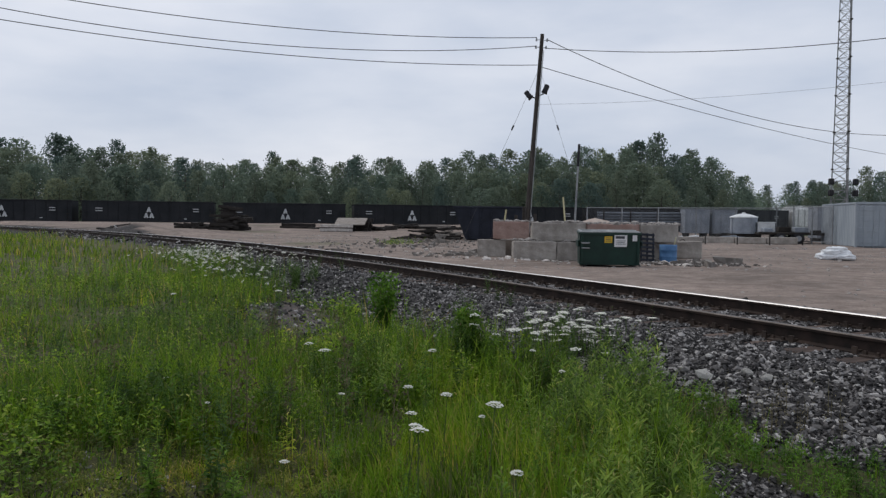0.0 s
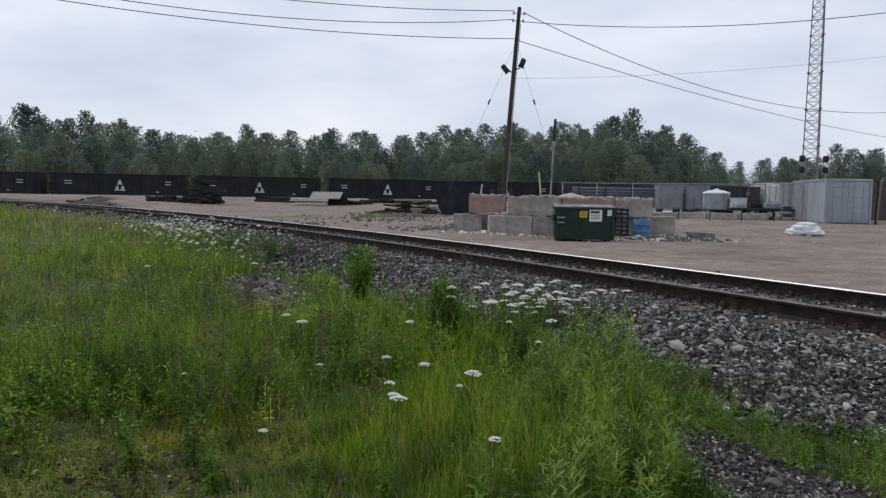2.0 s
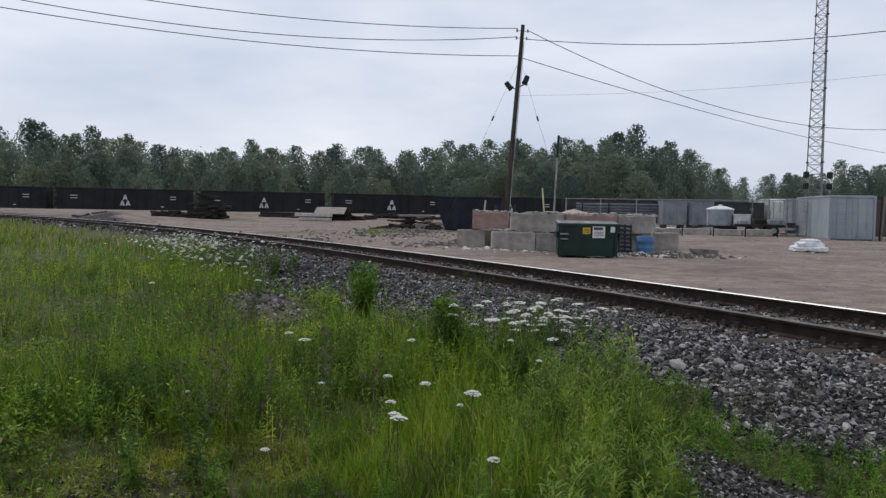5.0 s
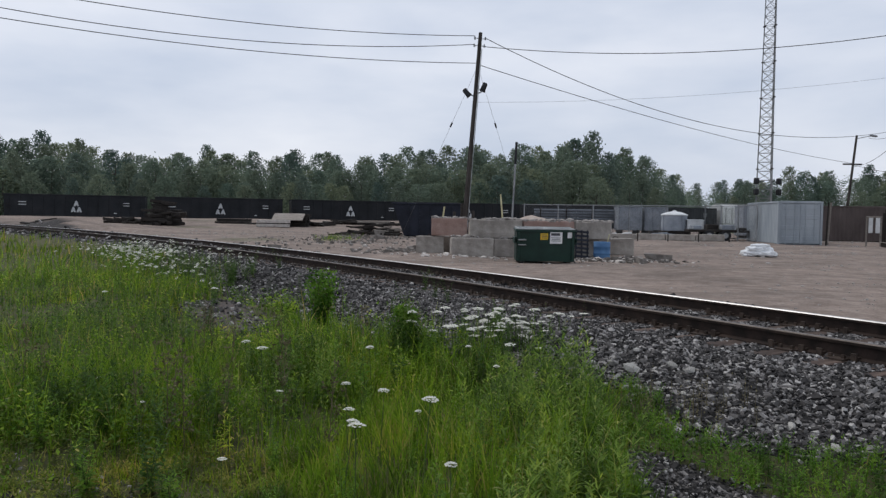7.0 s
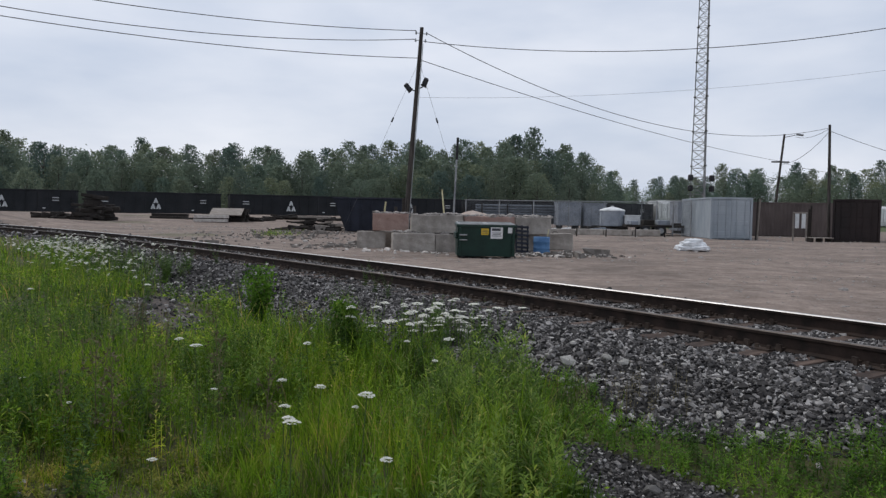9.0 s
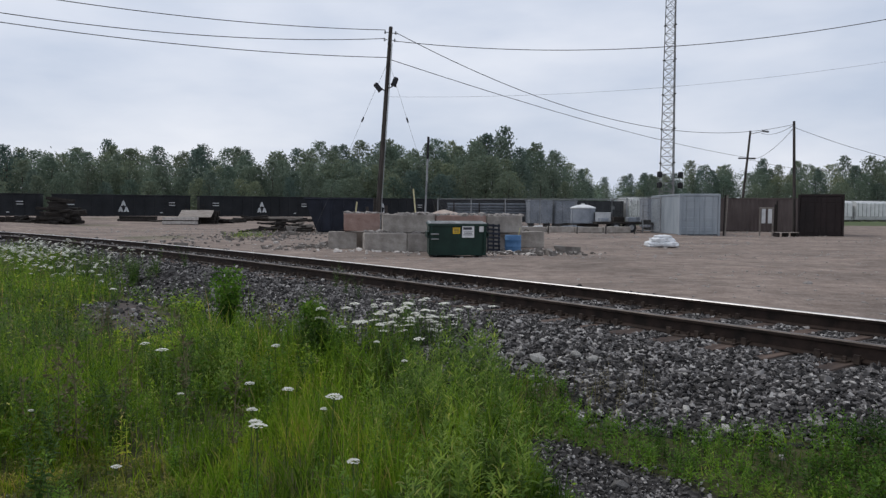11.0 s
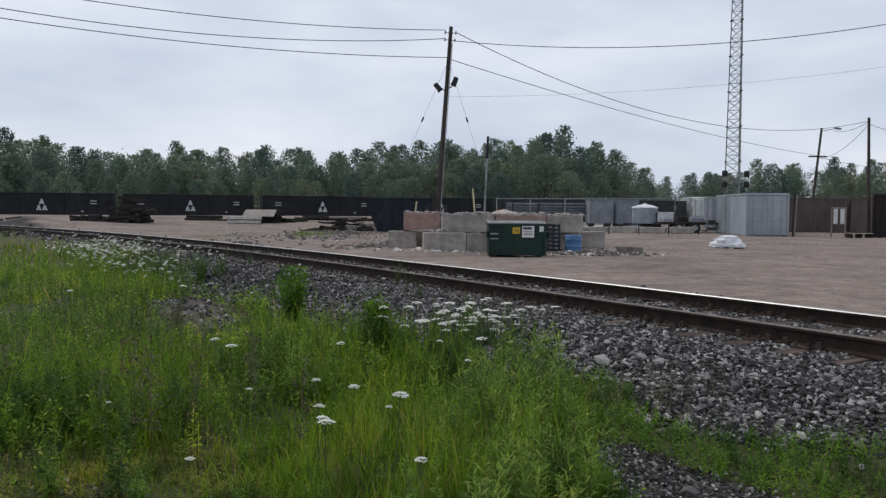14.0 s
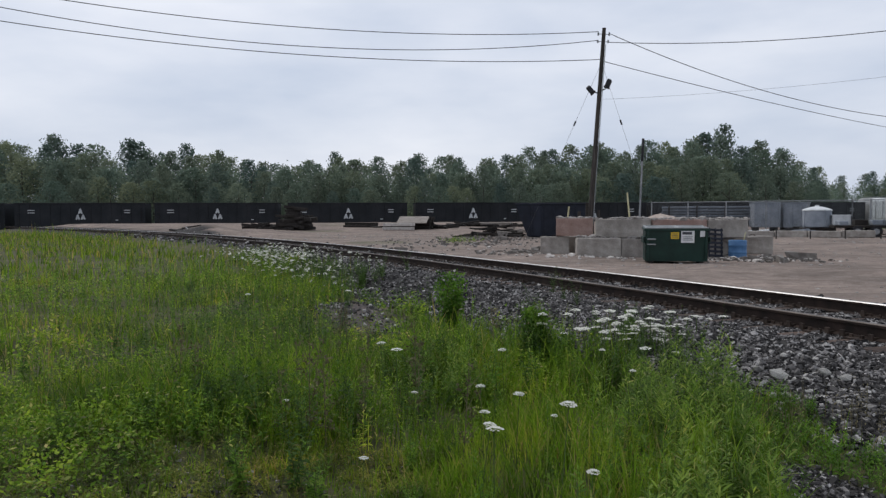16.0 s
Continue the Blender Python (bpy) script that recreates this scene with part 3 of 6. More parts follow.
def in_view(x, y, pad=4):
    az = np.degrees(np.arctan2(x, y))
    return (az > -48 - pad) & (az < 34 + pad) & (y > 0.5)


def build_ballast():
    def stony(x, y, q, s):
        g = grass_amount(x, y, q, s)
        w = (q > -4.8) & (q < 2.3) & in_view(x, y)
        tie = np.abs(((s + 16) / 0.53 + 0.5) % 1 - 0.5) * 0.53 < 0.10
        inside = (np.abs(q) < 1.32) & tie
        sparse = np.where((q > 1.1), 0.45, 1.0)
        return w * (1 - g) * (~inside) * sparse
    first = True
    for n, (xl, xh, yl, yh), size in ((215000, (-3.5, 8.5, 3.2, 12.0), 0.0165), (80000, (-14, 4, 9, 26), 0.024), (9000, (-36, -8, 20, 48), 0.06)):
        x, y, z, q, s = scatter(n, xl, xh, yl, yh, stony)
        if not first:
            k = np.hypot(x, y) > (11.5 if size < 0.05 else 25)
            x, y, z, q = x[k], y[k], z[k], q[k]
        for seed in range(5):
            sl = slice(seed, None, 5)
            sc = size * RNG.lognormal(0, 0.30, (len(x[sl]), 1)) * RNG.uniform(0.8, 1.2, (len(x[sl]), 3)) * (1.3, 0.95, 0.75) * np.where(q[sl] < -3.25, 0.58, 1.0)[:, None]
            v, f = merge(*chip_base(seed + 20), poses(np.c_[x[sl], y[sl], z[sl] + size * RNG.uniform(-0.3, 1.1, len(x[sl]))], sc, None, RNG.uniform(0, 1.2, len(x[sl]))))
            tagged(obj("ballast", v, f, M_STONE, TRACK, "angular crushed grey ballast stones"), kind="stuff")
        first = False
    # grit lying on the trodden corner
    x, y = RNG.normal(-2.6, 0.6, 900), RNG.normal(3.6, 0.4, 900)
    v, f = merge(*chip_base(34), poses(np.c_[x, y, height(x, y) + 0.003], 0.008 * RNG.lognormal(0, 0.5, (900, 1)) * RNG.uniform(0.7, 1.3, (900, 3)), None, RNG.uniform(0, 1.0, 900)))
    tagged(obj("ballast", v, f, M_STONE, TRACK, "grey grit on the trodden corner"), kind="stuff")
    # broken stone on the bare bank
    along, across = RNG.normal(0, 1.1, 320), RNG.normal(0, 0.30, 320)
    x, y = -4.3 - 0.65 * along + 0.76 * across, 10.4 + 0.76 * along + 0.65 * across
    v, f = merge(*chip_base(33), poses(np.c_[x, y, height(x, y) + 0.006], 0.022 * RNG.lognormal(0, 0.45, (320, 1)) * RNG.uniform(0.7, 1.3, (320, 3)), None, RNG.uniform(0, 1.0, 320)))
    tagged(obj("ballast", v, f, M_STONE, TRACK, "broken grey stone on the bare bank"), kind="stuff")
    # the larger stones of the near shoulder, one by one
    meshes = []
    for seed in range(6):
        v, f = stone_base(seed + 40, 0.6)
        me = bpy.data.meshes.new("stone")
        me.from_pydata(v.tolist(), [], f)
        me.materials.append(M_ROCK)
        meshes.append(me)
    x, y, z, q, s = scatter(4200, -3.0, 4.5, 4.0, 9.5, lambda x, y, q, s: ((q > -3.9) & (q < -1.5)) * (1 - grass_amount(x, y, q, s)))
    for i in range(min(140, len(x))):
        t = new("stone", meshes[i % 6])
        t.parent = TRACK
        r = 0.027 * RNG.lognormal(0, 0.3)
        t.matrix_world = Matrix.LocRotScale((x[i], y[i], z[i] + r * 0.3), Euler((RNG.uniform(-0.4, 0.4), RNG.uniform(-0.4, 0.4), RNG.uniform(0, 6))), (r, r, r))
    # pale lumps of limestone at the edge of the ballast
    v, f = stone_base(47, 0.75)
    pale = bpy.data.meshes.new("stone")
    pale.from_pydata(v.tolist(), [], f)
    pale.materials.append(M_PALESTONE)
    for px, py, r in ((0.99, 6.75, 0.075), (1.34, 6.7, 0.05), (1.45, 6.51, 0.05), (0.89, 6.38, 0.045), (0.69, 7.06, 0.045), (1.1, 6.65, 0.035), (1.18, 6.6, 0.04), (1.16, 6.37, 0.03), (1.42, 5.46, 0.035), (1.31, 6.08, 0.03), (1.86, 5.28, 0.04), (2.01, 4.93, 0.04)):
        t = new("stone", pale)
        t.parent = TRACK
        t.matrix_world = Matrix.LocRotScale((px, py, gz(px, py) + 0.5 * r), Euler((RNG.uniform(-0.4, 0.4), 0.2, RNG.uniform(0, 6))), (r * 1.15, r, r * 0.9))


build_ballast()


# ---- the yard: concrete bin, dumpster and what lies round them ----
def concrete_block(length, m, material, label, parts=True):
    """A cast block with chamfered edges, a lifting loop and a shallow key on its top."""
    t = thing("concrete_block", m, label, "concrete block", "blocks of the stone bin")
    bm = bmesh.new()
    box(bm, length, 0.61, 0.60, None, 0.035, 2)
    bmesh.ops.subdivide_edges(bm, edges=[e for e in bm.edges if e.calc_length() > 0.4], cuts=3, use_grid_fill=True)
    for v in bm.verts:
        v.co += Vector((RNG.normal(0, 0.006), RNG.normal(0, 0.006), RNG.normal(0, 0.006)))
    part("body", bm, material, t)
    bm = bmesh.new()
    for k in range(6):
        a0, a1 = math.pi * k / 6, math.pi * (k + 1) / 6
        rod(bm, (0.09 * math.cos(a0), 0, 0.595 + 0.07 * math.sin(a0)), (0.09 * math.cos(a1), 0, 0.595 + 0.07 * math.sin(a1)), 0.011, n=6)
    part("lifting_loop", bm, M_RAIL, t, "rusty steel lifting loop")
    return t


def build_bin():
    grey, red = "weathered grey cast concrete block in a stacked bin", "reddish stained concrete block in a stacked bin"
    lower = [(-3.15, 26.25, 0.97, 8, M_CONCRETE, grey), (-1.60, 25.02, 1.40, 11, M_CONCRETE, grey), (-0.22, 25.29, 1.38, 11, M_CONCRETE, grey), (-1.90, 26.72, 1.2, 4, M_CONCRETE, grey),
             (1.02, 25.95, 1.0, 11, M_CONCRETE, grey), (2.06, 26.3, 1.22, 12, M_CONCRETE, grey), (3.42, 27.55, 1.22, 3, M_CONCRETE, grey),
             (-2.70, 27.6, 1.22, 96, M_CONCRETE, grey), (-2.75, 28.85, 1.22, 94, M_CONCRETE, grey), (2.95, 28.7, 1.22, 95, M_CONCRETE, grey)]
    upper = [(-2.47, 26.25, 1.24, 4, M_REDCONC, red), (-0.83, 25.42, 1.74, 7, M_CONCRETE, grey), (0.90, 25.86, 1.74, 10, M_REDCONC, red), (2.42, 26.25, 1.28, 9, M_CONCRETE, grey)]
    for x, y, ln, a, mt, lb in lower:
        concrete_block(ln, pose(x, y, gz(x, y) - 0.015, 0, 0, a), mt, lb)
    for x, y, ln, a, mt, lb in upper:
        concrete_block(ln, pose(x, y, gz(x, y) + 0.60, 0, 0, a), mt, lb)
    # heap of crushed stone held by the bin
    n, v, f = 26, [], []
    for i in range(n):
        for j in range(n):
            x, y = -2.2 + 5.0 * i / (n - 1), 26.0 + 4.2 * j / (n - 1)
            h = 1.02 + 0.46 * math.exp(-((x - 0.45) / 0.8) ** 2 - ((y - 27.6) / 1.0) ** 2) + RNG.normal(0, 0.022)
            e = min(smooth(0, 0.16, np.array(i / (n - 1))), smooth(1, 0.84, np.array(i / (n - 1))), smooth(1.0, 0.75, np.array(j / (n - 1))))
            v.append((x, y, -0.08 + h * float(0.25 + 0.75 * e)))
    f = [[i * n + j, (i + 1) * n + j, (i + 1) * n + j + 1, i * n + j + 1] for i in range(n - 1) for j in range(n - 1)]
    tagged(obj("stone_heap", v, f, M_SANDPILE, None, "heap of pinkish crushed stone inside the concrete bin", True), category="stone heap", kind="stuff")
    # broken bits along the tops of the walls
    pts = []
    for x, y, ln, a, mt, lb in upper:
        for k in range(int(ln * 30)):
            u, w = RNG.uniform(-ln / 2, ln / 2), RNG.uniform(-0.26, 0.26)
            pts.append((x + u * math.cos(radians(a)) - w * math.sin(radians(a)), y + u * math.sin(radians(a)) + w * math.cos(radians(a)), gz(x, y) + 1.215))
    for k in range(70):
        u = RNG.uniform(-2.3, 0.1)
        pts.append((u, 24.90 + 0.2 * (u + 2.3) + RNG.uniform(0, 0.12), gz(u, 25) + 0.60))
    pts = np.array(pts)
    sc = 0.085 * RNG.lognormal(0, 0.4, (len(pts), 1)) * RNG.uniform(0.7, 1.3, (len(pts), 3))
    v, f = merge(*stone_base(5, 0.55), poses(pts, sc))
    tagged(obj("rubble", v, f, M_RUBBLE, None, "pale broken concrete bits along the top of the blocks"), category="rubble", kind="stuff")
    # pale debris on the ground beside the dumpster and round the blocks
    x = np.r_[RNG.normal(3.0, 0.9, 240), RNG.normal(-2.0, 1.3, 90), RNG.normal(-4.6, 1.6, 60)]
    y = np.r_[RNG.normal(24.9, 0.7, 240), RNG.normal(24.3, 0.35, 90), RNG.normal(29.5, 2.2, 60)]
    sc = 0.05 * RNG.lognormal(0, 0.5, (len(x), 1)) * RNG.uniform(0.6, 1.4, (len(x), 3))
    v, f = merge(*stone_base(9, 0.5), poses(np.c_[x, y, height(x, y) + 0.012], sc))
    tagged(obj("ground_debris", v, f, M_RUBBLE, None, "pale rubble and litter scattered on the dirt"), category="rubble", kind="stuff")
    x, y = RNG.normal(-8.6, 1.9, 900), RNG.normal(42.5, 6.0, 900)
    x = np.r_[x, RNG.normal(3.3, 0.9, 260), RNG.normal(-4.4, 0.7, 160)]
    y = np.r_[y, RNG.normal(24.6, 0.5, 260), RNG.normal(27.5, 1.2, 160)]
    sc = 0.042 * RNG.lognormal(0, 0.6, (len(x), 1)) * RNG.uniform(0.6, 1.4, (len(x), 3))
    v, f = merge(*chip_base(12), poses(np.c_[x, y, height(x, y) + 0.012], sc))
    tagged(obj("grey_rubble", v, f, M_GREYRUBBLE, None, "grey broken rubble strewn over the rough dirt"), category="rubble", kind="stuff")


build_bin()


def build_dumpster():
    t = thing("dumpster", pose(0.72, 22.95, gz(0.8, 23) - 0.005, 0, 0, 4), "dark green steel dumpster with stickers, lids shut", "dumpster")
    w, d = 1.72, 1.15
    # body: a tapered steel tub, front lower than the back
    bm = bmesh.new()
    c = [(-w / 2, -d / 2 + 0.10, 0.07), (w / 2, -d / 2 + 0.10, 0.07), (w / 2, d / 2 - 0.06, 0.07), (-w / 2, d / 2 - 0.06, 0.07),
         (-w / 2, -d / 2, 1.0), (w / 2, -d / 2, 1.0), (w / 2, d / 2, 1.045), (-w / 2, d / 2, 1.045)]
    vs = [bm.verts.new(p) for p in c]
    for q in ((3, 2, 1, 0), (0, 1, 5, 4), (1, 2, 6, 5), (2, 3, 7, 6), (3, 0, 4, 7), (4, 5, 6, 7)):
        bm.faces.new([vs[i] for i in q])
    bmesh.ops.bevel(bm, geom=list(bm.edges), offset=0.014, segments=2, affect="EDGES")
    part("body", bm, M_GREEN, t)
    part("rim", boxes((w + 0.07, 0.06, 0.07, pose(0, -d / 2 - 0.01, 0.95), 0.01), (0.06, d, 0.07, pose(-w / 2, 0, 0.97, 2.2), 0.01), (0.06, d, 0.07, pose(w / 2, 0, 0.97, 2.2), 0.01)), M_GREEN, t)
    for sx in (-0.80, 0.80):
        part("rib", boxes((0.06, 0.035, 0.84, pose(sx, -d / 2 + 0.035, 0.09, 6.3), 0.008)), M_GREEN, t)
    for sx in (-w / 2 - 0.03, w / 2 + 0.03):
        part("fork_pocket", boxes((0.06, 0.95, 0.035, pose(sx, -0.08, 0.60), 0.008), (0.06, 0.95, 0.035, pose(sx, -0.08, 0.75), 0.008), (0.025, 0.95, 0.18, pose(sx + math.copysign(0.02, sx), -0.08, 0.60), 0.006)), M_GREEN, t)
    part("front_sleeve", boxes((0.24, 0.09, 0.045, pose(-0.70, -d / 2 - 0.02, 0.69), 0.01), (0.24, 0.09, 0.03, pose(-0.70, -d / 2 - 0.02, 0.55), 0.008)), M_LID, t, "pale worn steel sleeve")
    tilt = 2.2
    for sx in (-0.43, 0.43):
        part("lid", boxes((0.85, d + 0.06, 0.035, pose(sx, -0.01, 1.035, tilt), 0.012), (0.74, 0.05, 0.03, pose(sx, -0.4, 1.045, tilt), 0.01), (0.74, 0.05, 0.03, pose(sx, 0.25, 1.07, tilt), 0.01)), M_LID, t, "grey plastic lid with moulded ribs")
    part("skid", boxes((0.10, d - 0.2, 0.07, pose(-0.7, 0, 0.0), 0.01)), M_UNDER, t)
    part("skid", boxes((0.10, d - 0.2, 0.07, pose(0.7, 0, 0.0), 0.01)), M_UNDER, t)
    yf = -d / 2 - 0.008

    def sticker(x, z, sx, sz, mt, label):
        return part("sticker", boxes((sx, 0.006, sz, pose(x, yf + 0.10 * (1.0 - z - sz / 2) / 0.93 - 0.004, z, 6.3), 0.001)), mt, t, label)
    sticker(-0.05, 0.72, 0.22, 0.19, M_YELLOW, "yellow warning sticker")
    a = sticker(0.30, 0.61, 0.36, 0.34, M_WHITE, "white sticker with dark unreadable print")
    sticker(0.70, 0.78, 0.13, 0.17, M_WHITE, "small white sticker")
    bm = bmesh.new()
    box(bm, 0.26, 0.006, 0.075, pose(0.28, yf + 0.0117 - 0.1104 * 0.235, 0.845, 6.3))
    for k, wd in enumerate((0.28, 0.24, 0.28)):
        box(bm, wd, 0.006, 0.014, pose(0.30, yf + 0.0117 - 0.1104 * (0.165 - 0.045 * k), 0.775 - 0.045 * k, 6.3))
    part("print_bars", bm, M_INK, a)
    bm = bmesh.new()
    for k in range(3):
        box(bm, 0.16, 0.006, 0.016, pose(-0.05, yf + 0.0079 - 0.1104 * (0.135 - 0.045 * k), 0.855 - 0.045 * k, 6.3))
    part("print_bars", bm, M_INK, t)


build_dumpster()


def build_drum():
    t = thing("plastic_drum", pose(2.72, 25.45, gz(2.7, 25.45)), "faded blue plastic drum standing by the concrete blocks", "drum")
    prof = [(0.0, 0.0), (0.27, 0.0), (0.285, 0.02), (0.275, 0.12), (0.275, 0.16), (0.29, 0.18), (0.275, 0.2), (0.275, 0.38), (0.29, 0.40), (0.275, 0.42), (0.28, 0.55), (0.265, 0.57), (0.25, 0.55), (0.245, 0.30), (0.0, 0.28)]
    n, v, f = 24, [], []
    for r, z in prof:
        for k in range(n):
            v.append((r * math.cos(k * 2 * math.pi / n), r * math.sin(k * 2 * math.pi / n), z))
    for i in range(len(prof) - 1):
        f += [[i * n + k, i * n + (k + 1) % n, (i + 1) * n + (k + 1) % n, (i + 1) * n + k] for k in range(n)]
    obj("shell", v, f, M_BLUE, t, smooth=True)
    bm = bmesh.new()
    rod(bm, (0.12, -0.05, 0.28), (0.22, -0.12, 0.82), 0.018, n=6)
    part("stick", bm, M_PALEWOOD, t, "pale stick standing in the drum")
    # a dark slatted pallet leaning against the block
    t = thing("pallet", pose(2.06, 25.42, gz(2.0, 25.4), -14, 4, 14), "dark slatted plastic pallet leaning on the concrete blocks", "pallet")
    for k in range(7):
        part("slat", boxes((0.46, 0.02, 0.075, pose(0, -0.04, 0.03 + 0.14 * k), 0.004)), M_NAVY, t)
    for sx in (-0.2, 0, 0.2):
        part("stringer", boxes((0.04, 0.07, 0.98, pose(sx, 0.006, 0.0), 0.004)), M_NAVY, t)


build_drum()


def stick(x, y, z, dx, dy, h, r, mt, label, name="stake", cap=None):
    t = thing(name, pose(x, y, z), label, "post")
    bm = bmesh.new()
    rod(bm, (0, 0, 0), (dx, dy, h), r, r * 0.9, n=8)
    part("shaft", bm, mt, t)
    if cap:
        bm = bmesh.new()
        rod(bm, (dx * 0.79, dy * 0.79, h * 0.79), (dx, dy, h), r * 1.25, n=8)
        part("cap", bm, cap, t, "dark upper length")
    return t


stick(-0.62, 31.6, -0.05, -0.22, 0, 2.32, 0.035, M_PALEWOOD, "pale yellow stake standing behind the bin")
stick(-3.15, 29.2, -0.03, 0.20, 0, 1.72, 0.035, M_PALEWOOD, "pale thin stake leaning behind the bin")
stick(-0.42, 34.76, -0.05, 0.18, 0, 4.80, 0.045, M_GALV, "tall thin grey steel pole with a dark top", "steel_pole", M_BLACK)
for k, (sx, sh) in enumerate(((-2.75, 1.55), (-2.45, 1.9), (-2.0, 1.6), (-2.25, 2.05))):
    stick(sx, 31.2 + 0.2 * k, -0.04, 0.02, 0, sh, 0.07, M_DARKWOOD if k % 2 else M_POLE, "dark timber post beside the utility pole", "timber_post")


# ---- utility poles, lamps and wires ----
def utility_pole(base, top, r0, r1, label):
    t = thing("utility_pole", pose(*base), label, "utility pole")
    a, b = Vector((0, 0, -0.1)), Vector(top) - Vector(base)
    bm = bmesh.new()
    rod(bm, a, b, r0, r1, n=14)
    part("shaft", bm, M_POLE, t)
    return t


POLE_B, POLE_T = Vector((-2.42, 31.75, gz(-2.4, 31.7))), Vector((-1.80, 31.7, 8.98))


def on_pole(z):
    return POLE_B.lerp(POLE_T, (z - POLE_B.z) / (POLE_T.z - POLE_B.z))


POLE = utility_pole(POLE_B, POLE_T, 0.112, 0.078, "leaning weathered timber utility pole with two floodlights")


def flood_light(side, tilt):
    """A dark flood lamp on a short bracket: housing, visor, arm."""
    p = on_pole(6.33 if side < 0 else 6.42) - POLE_B
    bm = bmesh.new()
    rod(bm, p, p + Vector((0.26 * side, -0.06, 0.10)), 0.025)
    part("bracket", bm, M_BLACK, POLE)
    q = p + Vector((0.36 * side, -0.10, 0.16 if side < 0 else 0.30))
    m = Matrix.Translation(q) @ pose(0, 0, 0, 0, tilt, 0)
    bm = boxes((0.20, 0.26, 0.34, m @ pose(0, 0, -0.17), 0.04), (0.24, 0.30, 0.05, m @ pose(0, 0, -0.20), 0.015))
    part("flood_light", bm, M_BLACK, POLE, "black floodlight head on a bracket")


flood_light(-1, -40)
flood_light(1, 22)
for z, sx in ((8.75, -0.22), (8.45, -0.22), (8.42, 0.20), (8.72, 0.22)):
    p = on_pole(z) - POLE_B
    bm = bmesh.new()
    rod(bm, p, p + Vector((sx, 0, 0)), 0.014, n=6)
    rod(bm, p + Vector((sx, 0, -0.05)), p + Vector((sx, 0, 0.07)), 0.04, 0.03, n=10)
    part("insulator", bm, M_GALV, POLE, "grey insulator on a short steel pin")
bm = bmesh.new()
rod(bm, on_pole(0.3) - POLE_B + Vector((0.15, -0.1, 0)), on_pole(8.3) - POLE_B + Vector((0.11, -0.06, 0)), 0.016, n=6)
part("conduit", bm, M_GALV, POLE)


def wire(a, b, sag, r, label="dark overhead wire slung between poles", n=44, name="overhead_wire"):
    a, b = np.array(a, float), np.array(b, float)
    u = np.linspace(0, 1, n)[:, None]
    p = a + (b - a) * u
    p[:, 2] -= (4 * sag * u * (1 - u))[:, 0]
    v, f = tube(p, r)
    return tagged(obj(name, v, f, M_WIRE, None, label, True), category="wire", group="overhead wires")


RT, LT = (23.9, 50.0, 7.25), (27.35, 65.2, 8.30)
R1 = 0.015
wire(on_pole(8.85) + Vector((-0.22, 0, 0)), (-26.2, 17.2, 9.75), 1.0, R1)
wire(on_pole(8.50) + Vector((-0.22, 0, 0)), (-26.2, 17.2, 9.45), 1.36, R1)
wire(on_pole(7.72), (-26.2, 17.2, 8.65), 0.88, R1)
wire(on_pole(8.40) + Vector((0.18, 0, 0)), (21.15, 27.1, 9.38), 1.08, R1)
wire(on_pole(8.75) + Vector((0.22, 0, 0)), RT, 1.95, R1)
wire(on_pole(7.66), (27.15, 65.2, 6.16), 0.44, R1)
wire(on_pole(6.1), (21.15, 30.85, 7.98), 0.53, 0.0045, "thin pale service wire strung from the pole")
wire((23.9, 50.0, 7.05), (27.2, 65.2, 5.9), 0.5, R1)
wire((23.9, 50.0, 7.05), (36.0, 47.0, 3.6), 0.5, R1)
wire((27.15, 65.2, 6.05), (38.0, 66.0, 5.3), 0.5, R1)
wire((28.3, 65.2, 8.25), (23.9, 50.0, 7.22), 0.3, R1)
# guy wires with strain insulators
for a, b in ((on_pole(7.6), (-5.6, 34.2, 0.0)), (on_pole(7.6), (0.55, 34.6, 0.0))):
    wire(a, b, 0.0, 0.005, "thin steel guy wire with a strain insulator", 8, "guy_wire")
    c = Vector(a).lerp(Vector(b), 0.31)
    t = thing("strain_insulator", Matrix.Translation(c), "small dark strain insulator on a guy wire", "insulator")
    bm = bmesh.new()
    d = (Vector(b) - Vector(a)).normalized() * 0.11
    rod(bm, -d, d, 0.035, n=8)
    part("body", bm, M_BLACK, t)
P2 = utility_pole((24.1, 50.0, gz(24.1, 50) - 0.05), (23.88, 50.0, 7.45), 0.11, 0.08, "dark timber utility pole beyond the containers")
P3 = utility_pole((26.6, 65.2, gz(26.6, 65.2) - 0.05), (27.35, 65.2, 8.45), 0.115, 0.085, "dark timber pole carrying a street light arm")
bm = bmesh.new()
rod(bm, (0.72, 0, 8.2), (1.9, 0, 8.45), 0.03, n=6)
part("lamp_arm", bm, M_GALV, P3)
part("lamp_head", boxes((0.6, 0.22, 0.16, pose(2.05, 0, 8.36, 0, 8, 0), 0.05)), M_GALV, P3, "grey cobra-head street light")
part("crossarm", boxes((1.5, 0.1, 0.12, pose(0.5, 0, 6.05), 0.01)), M_DARKWOOD, P3)


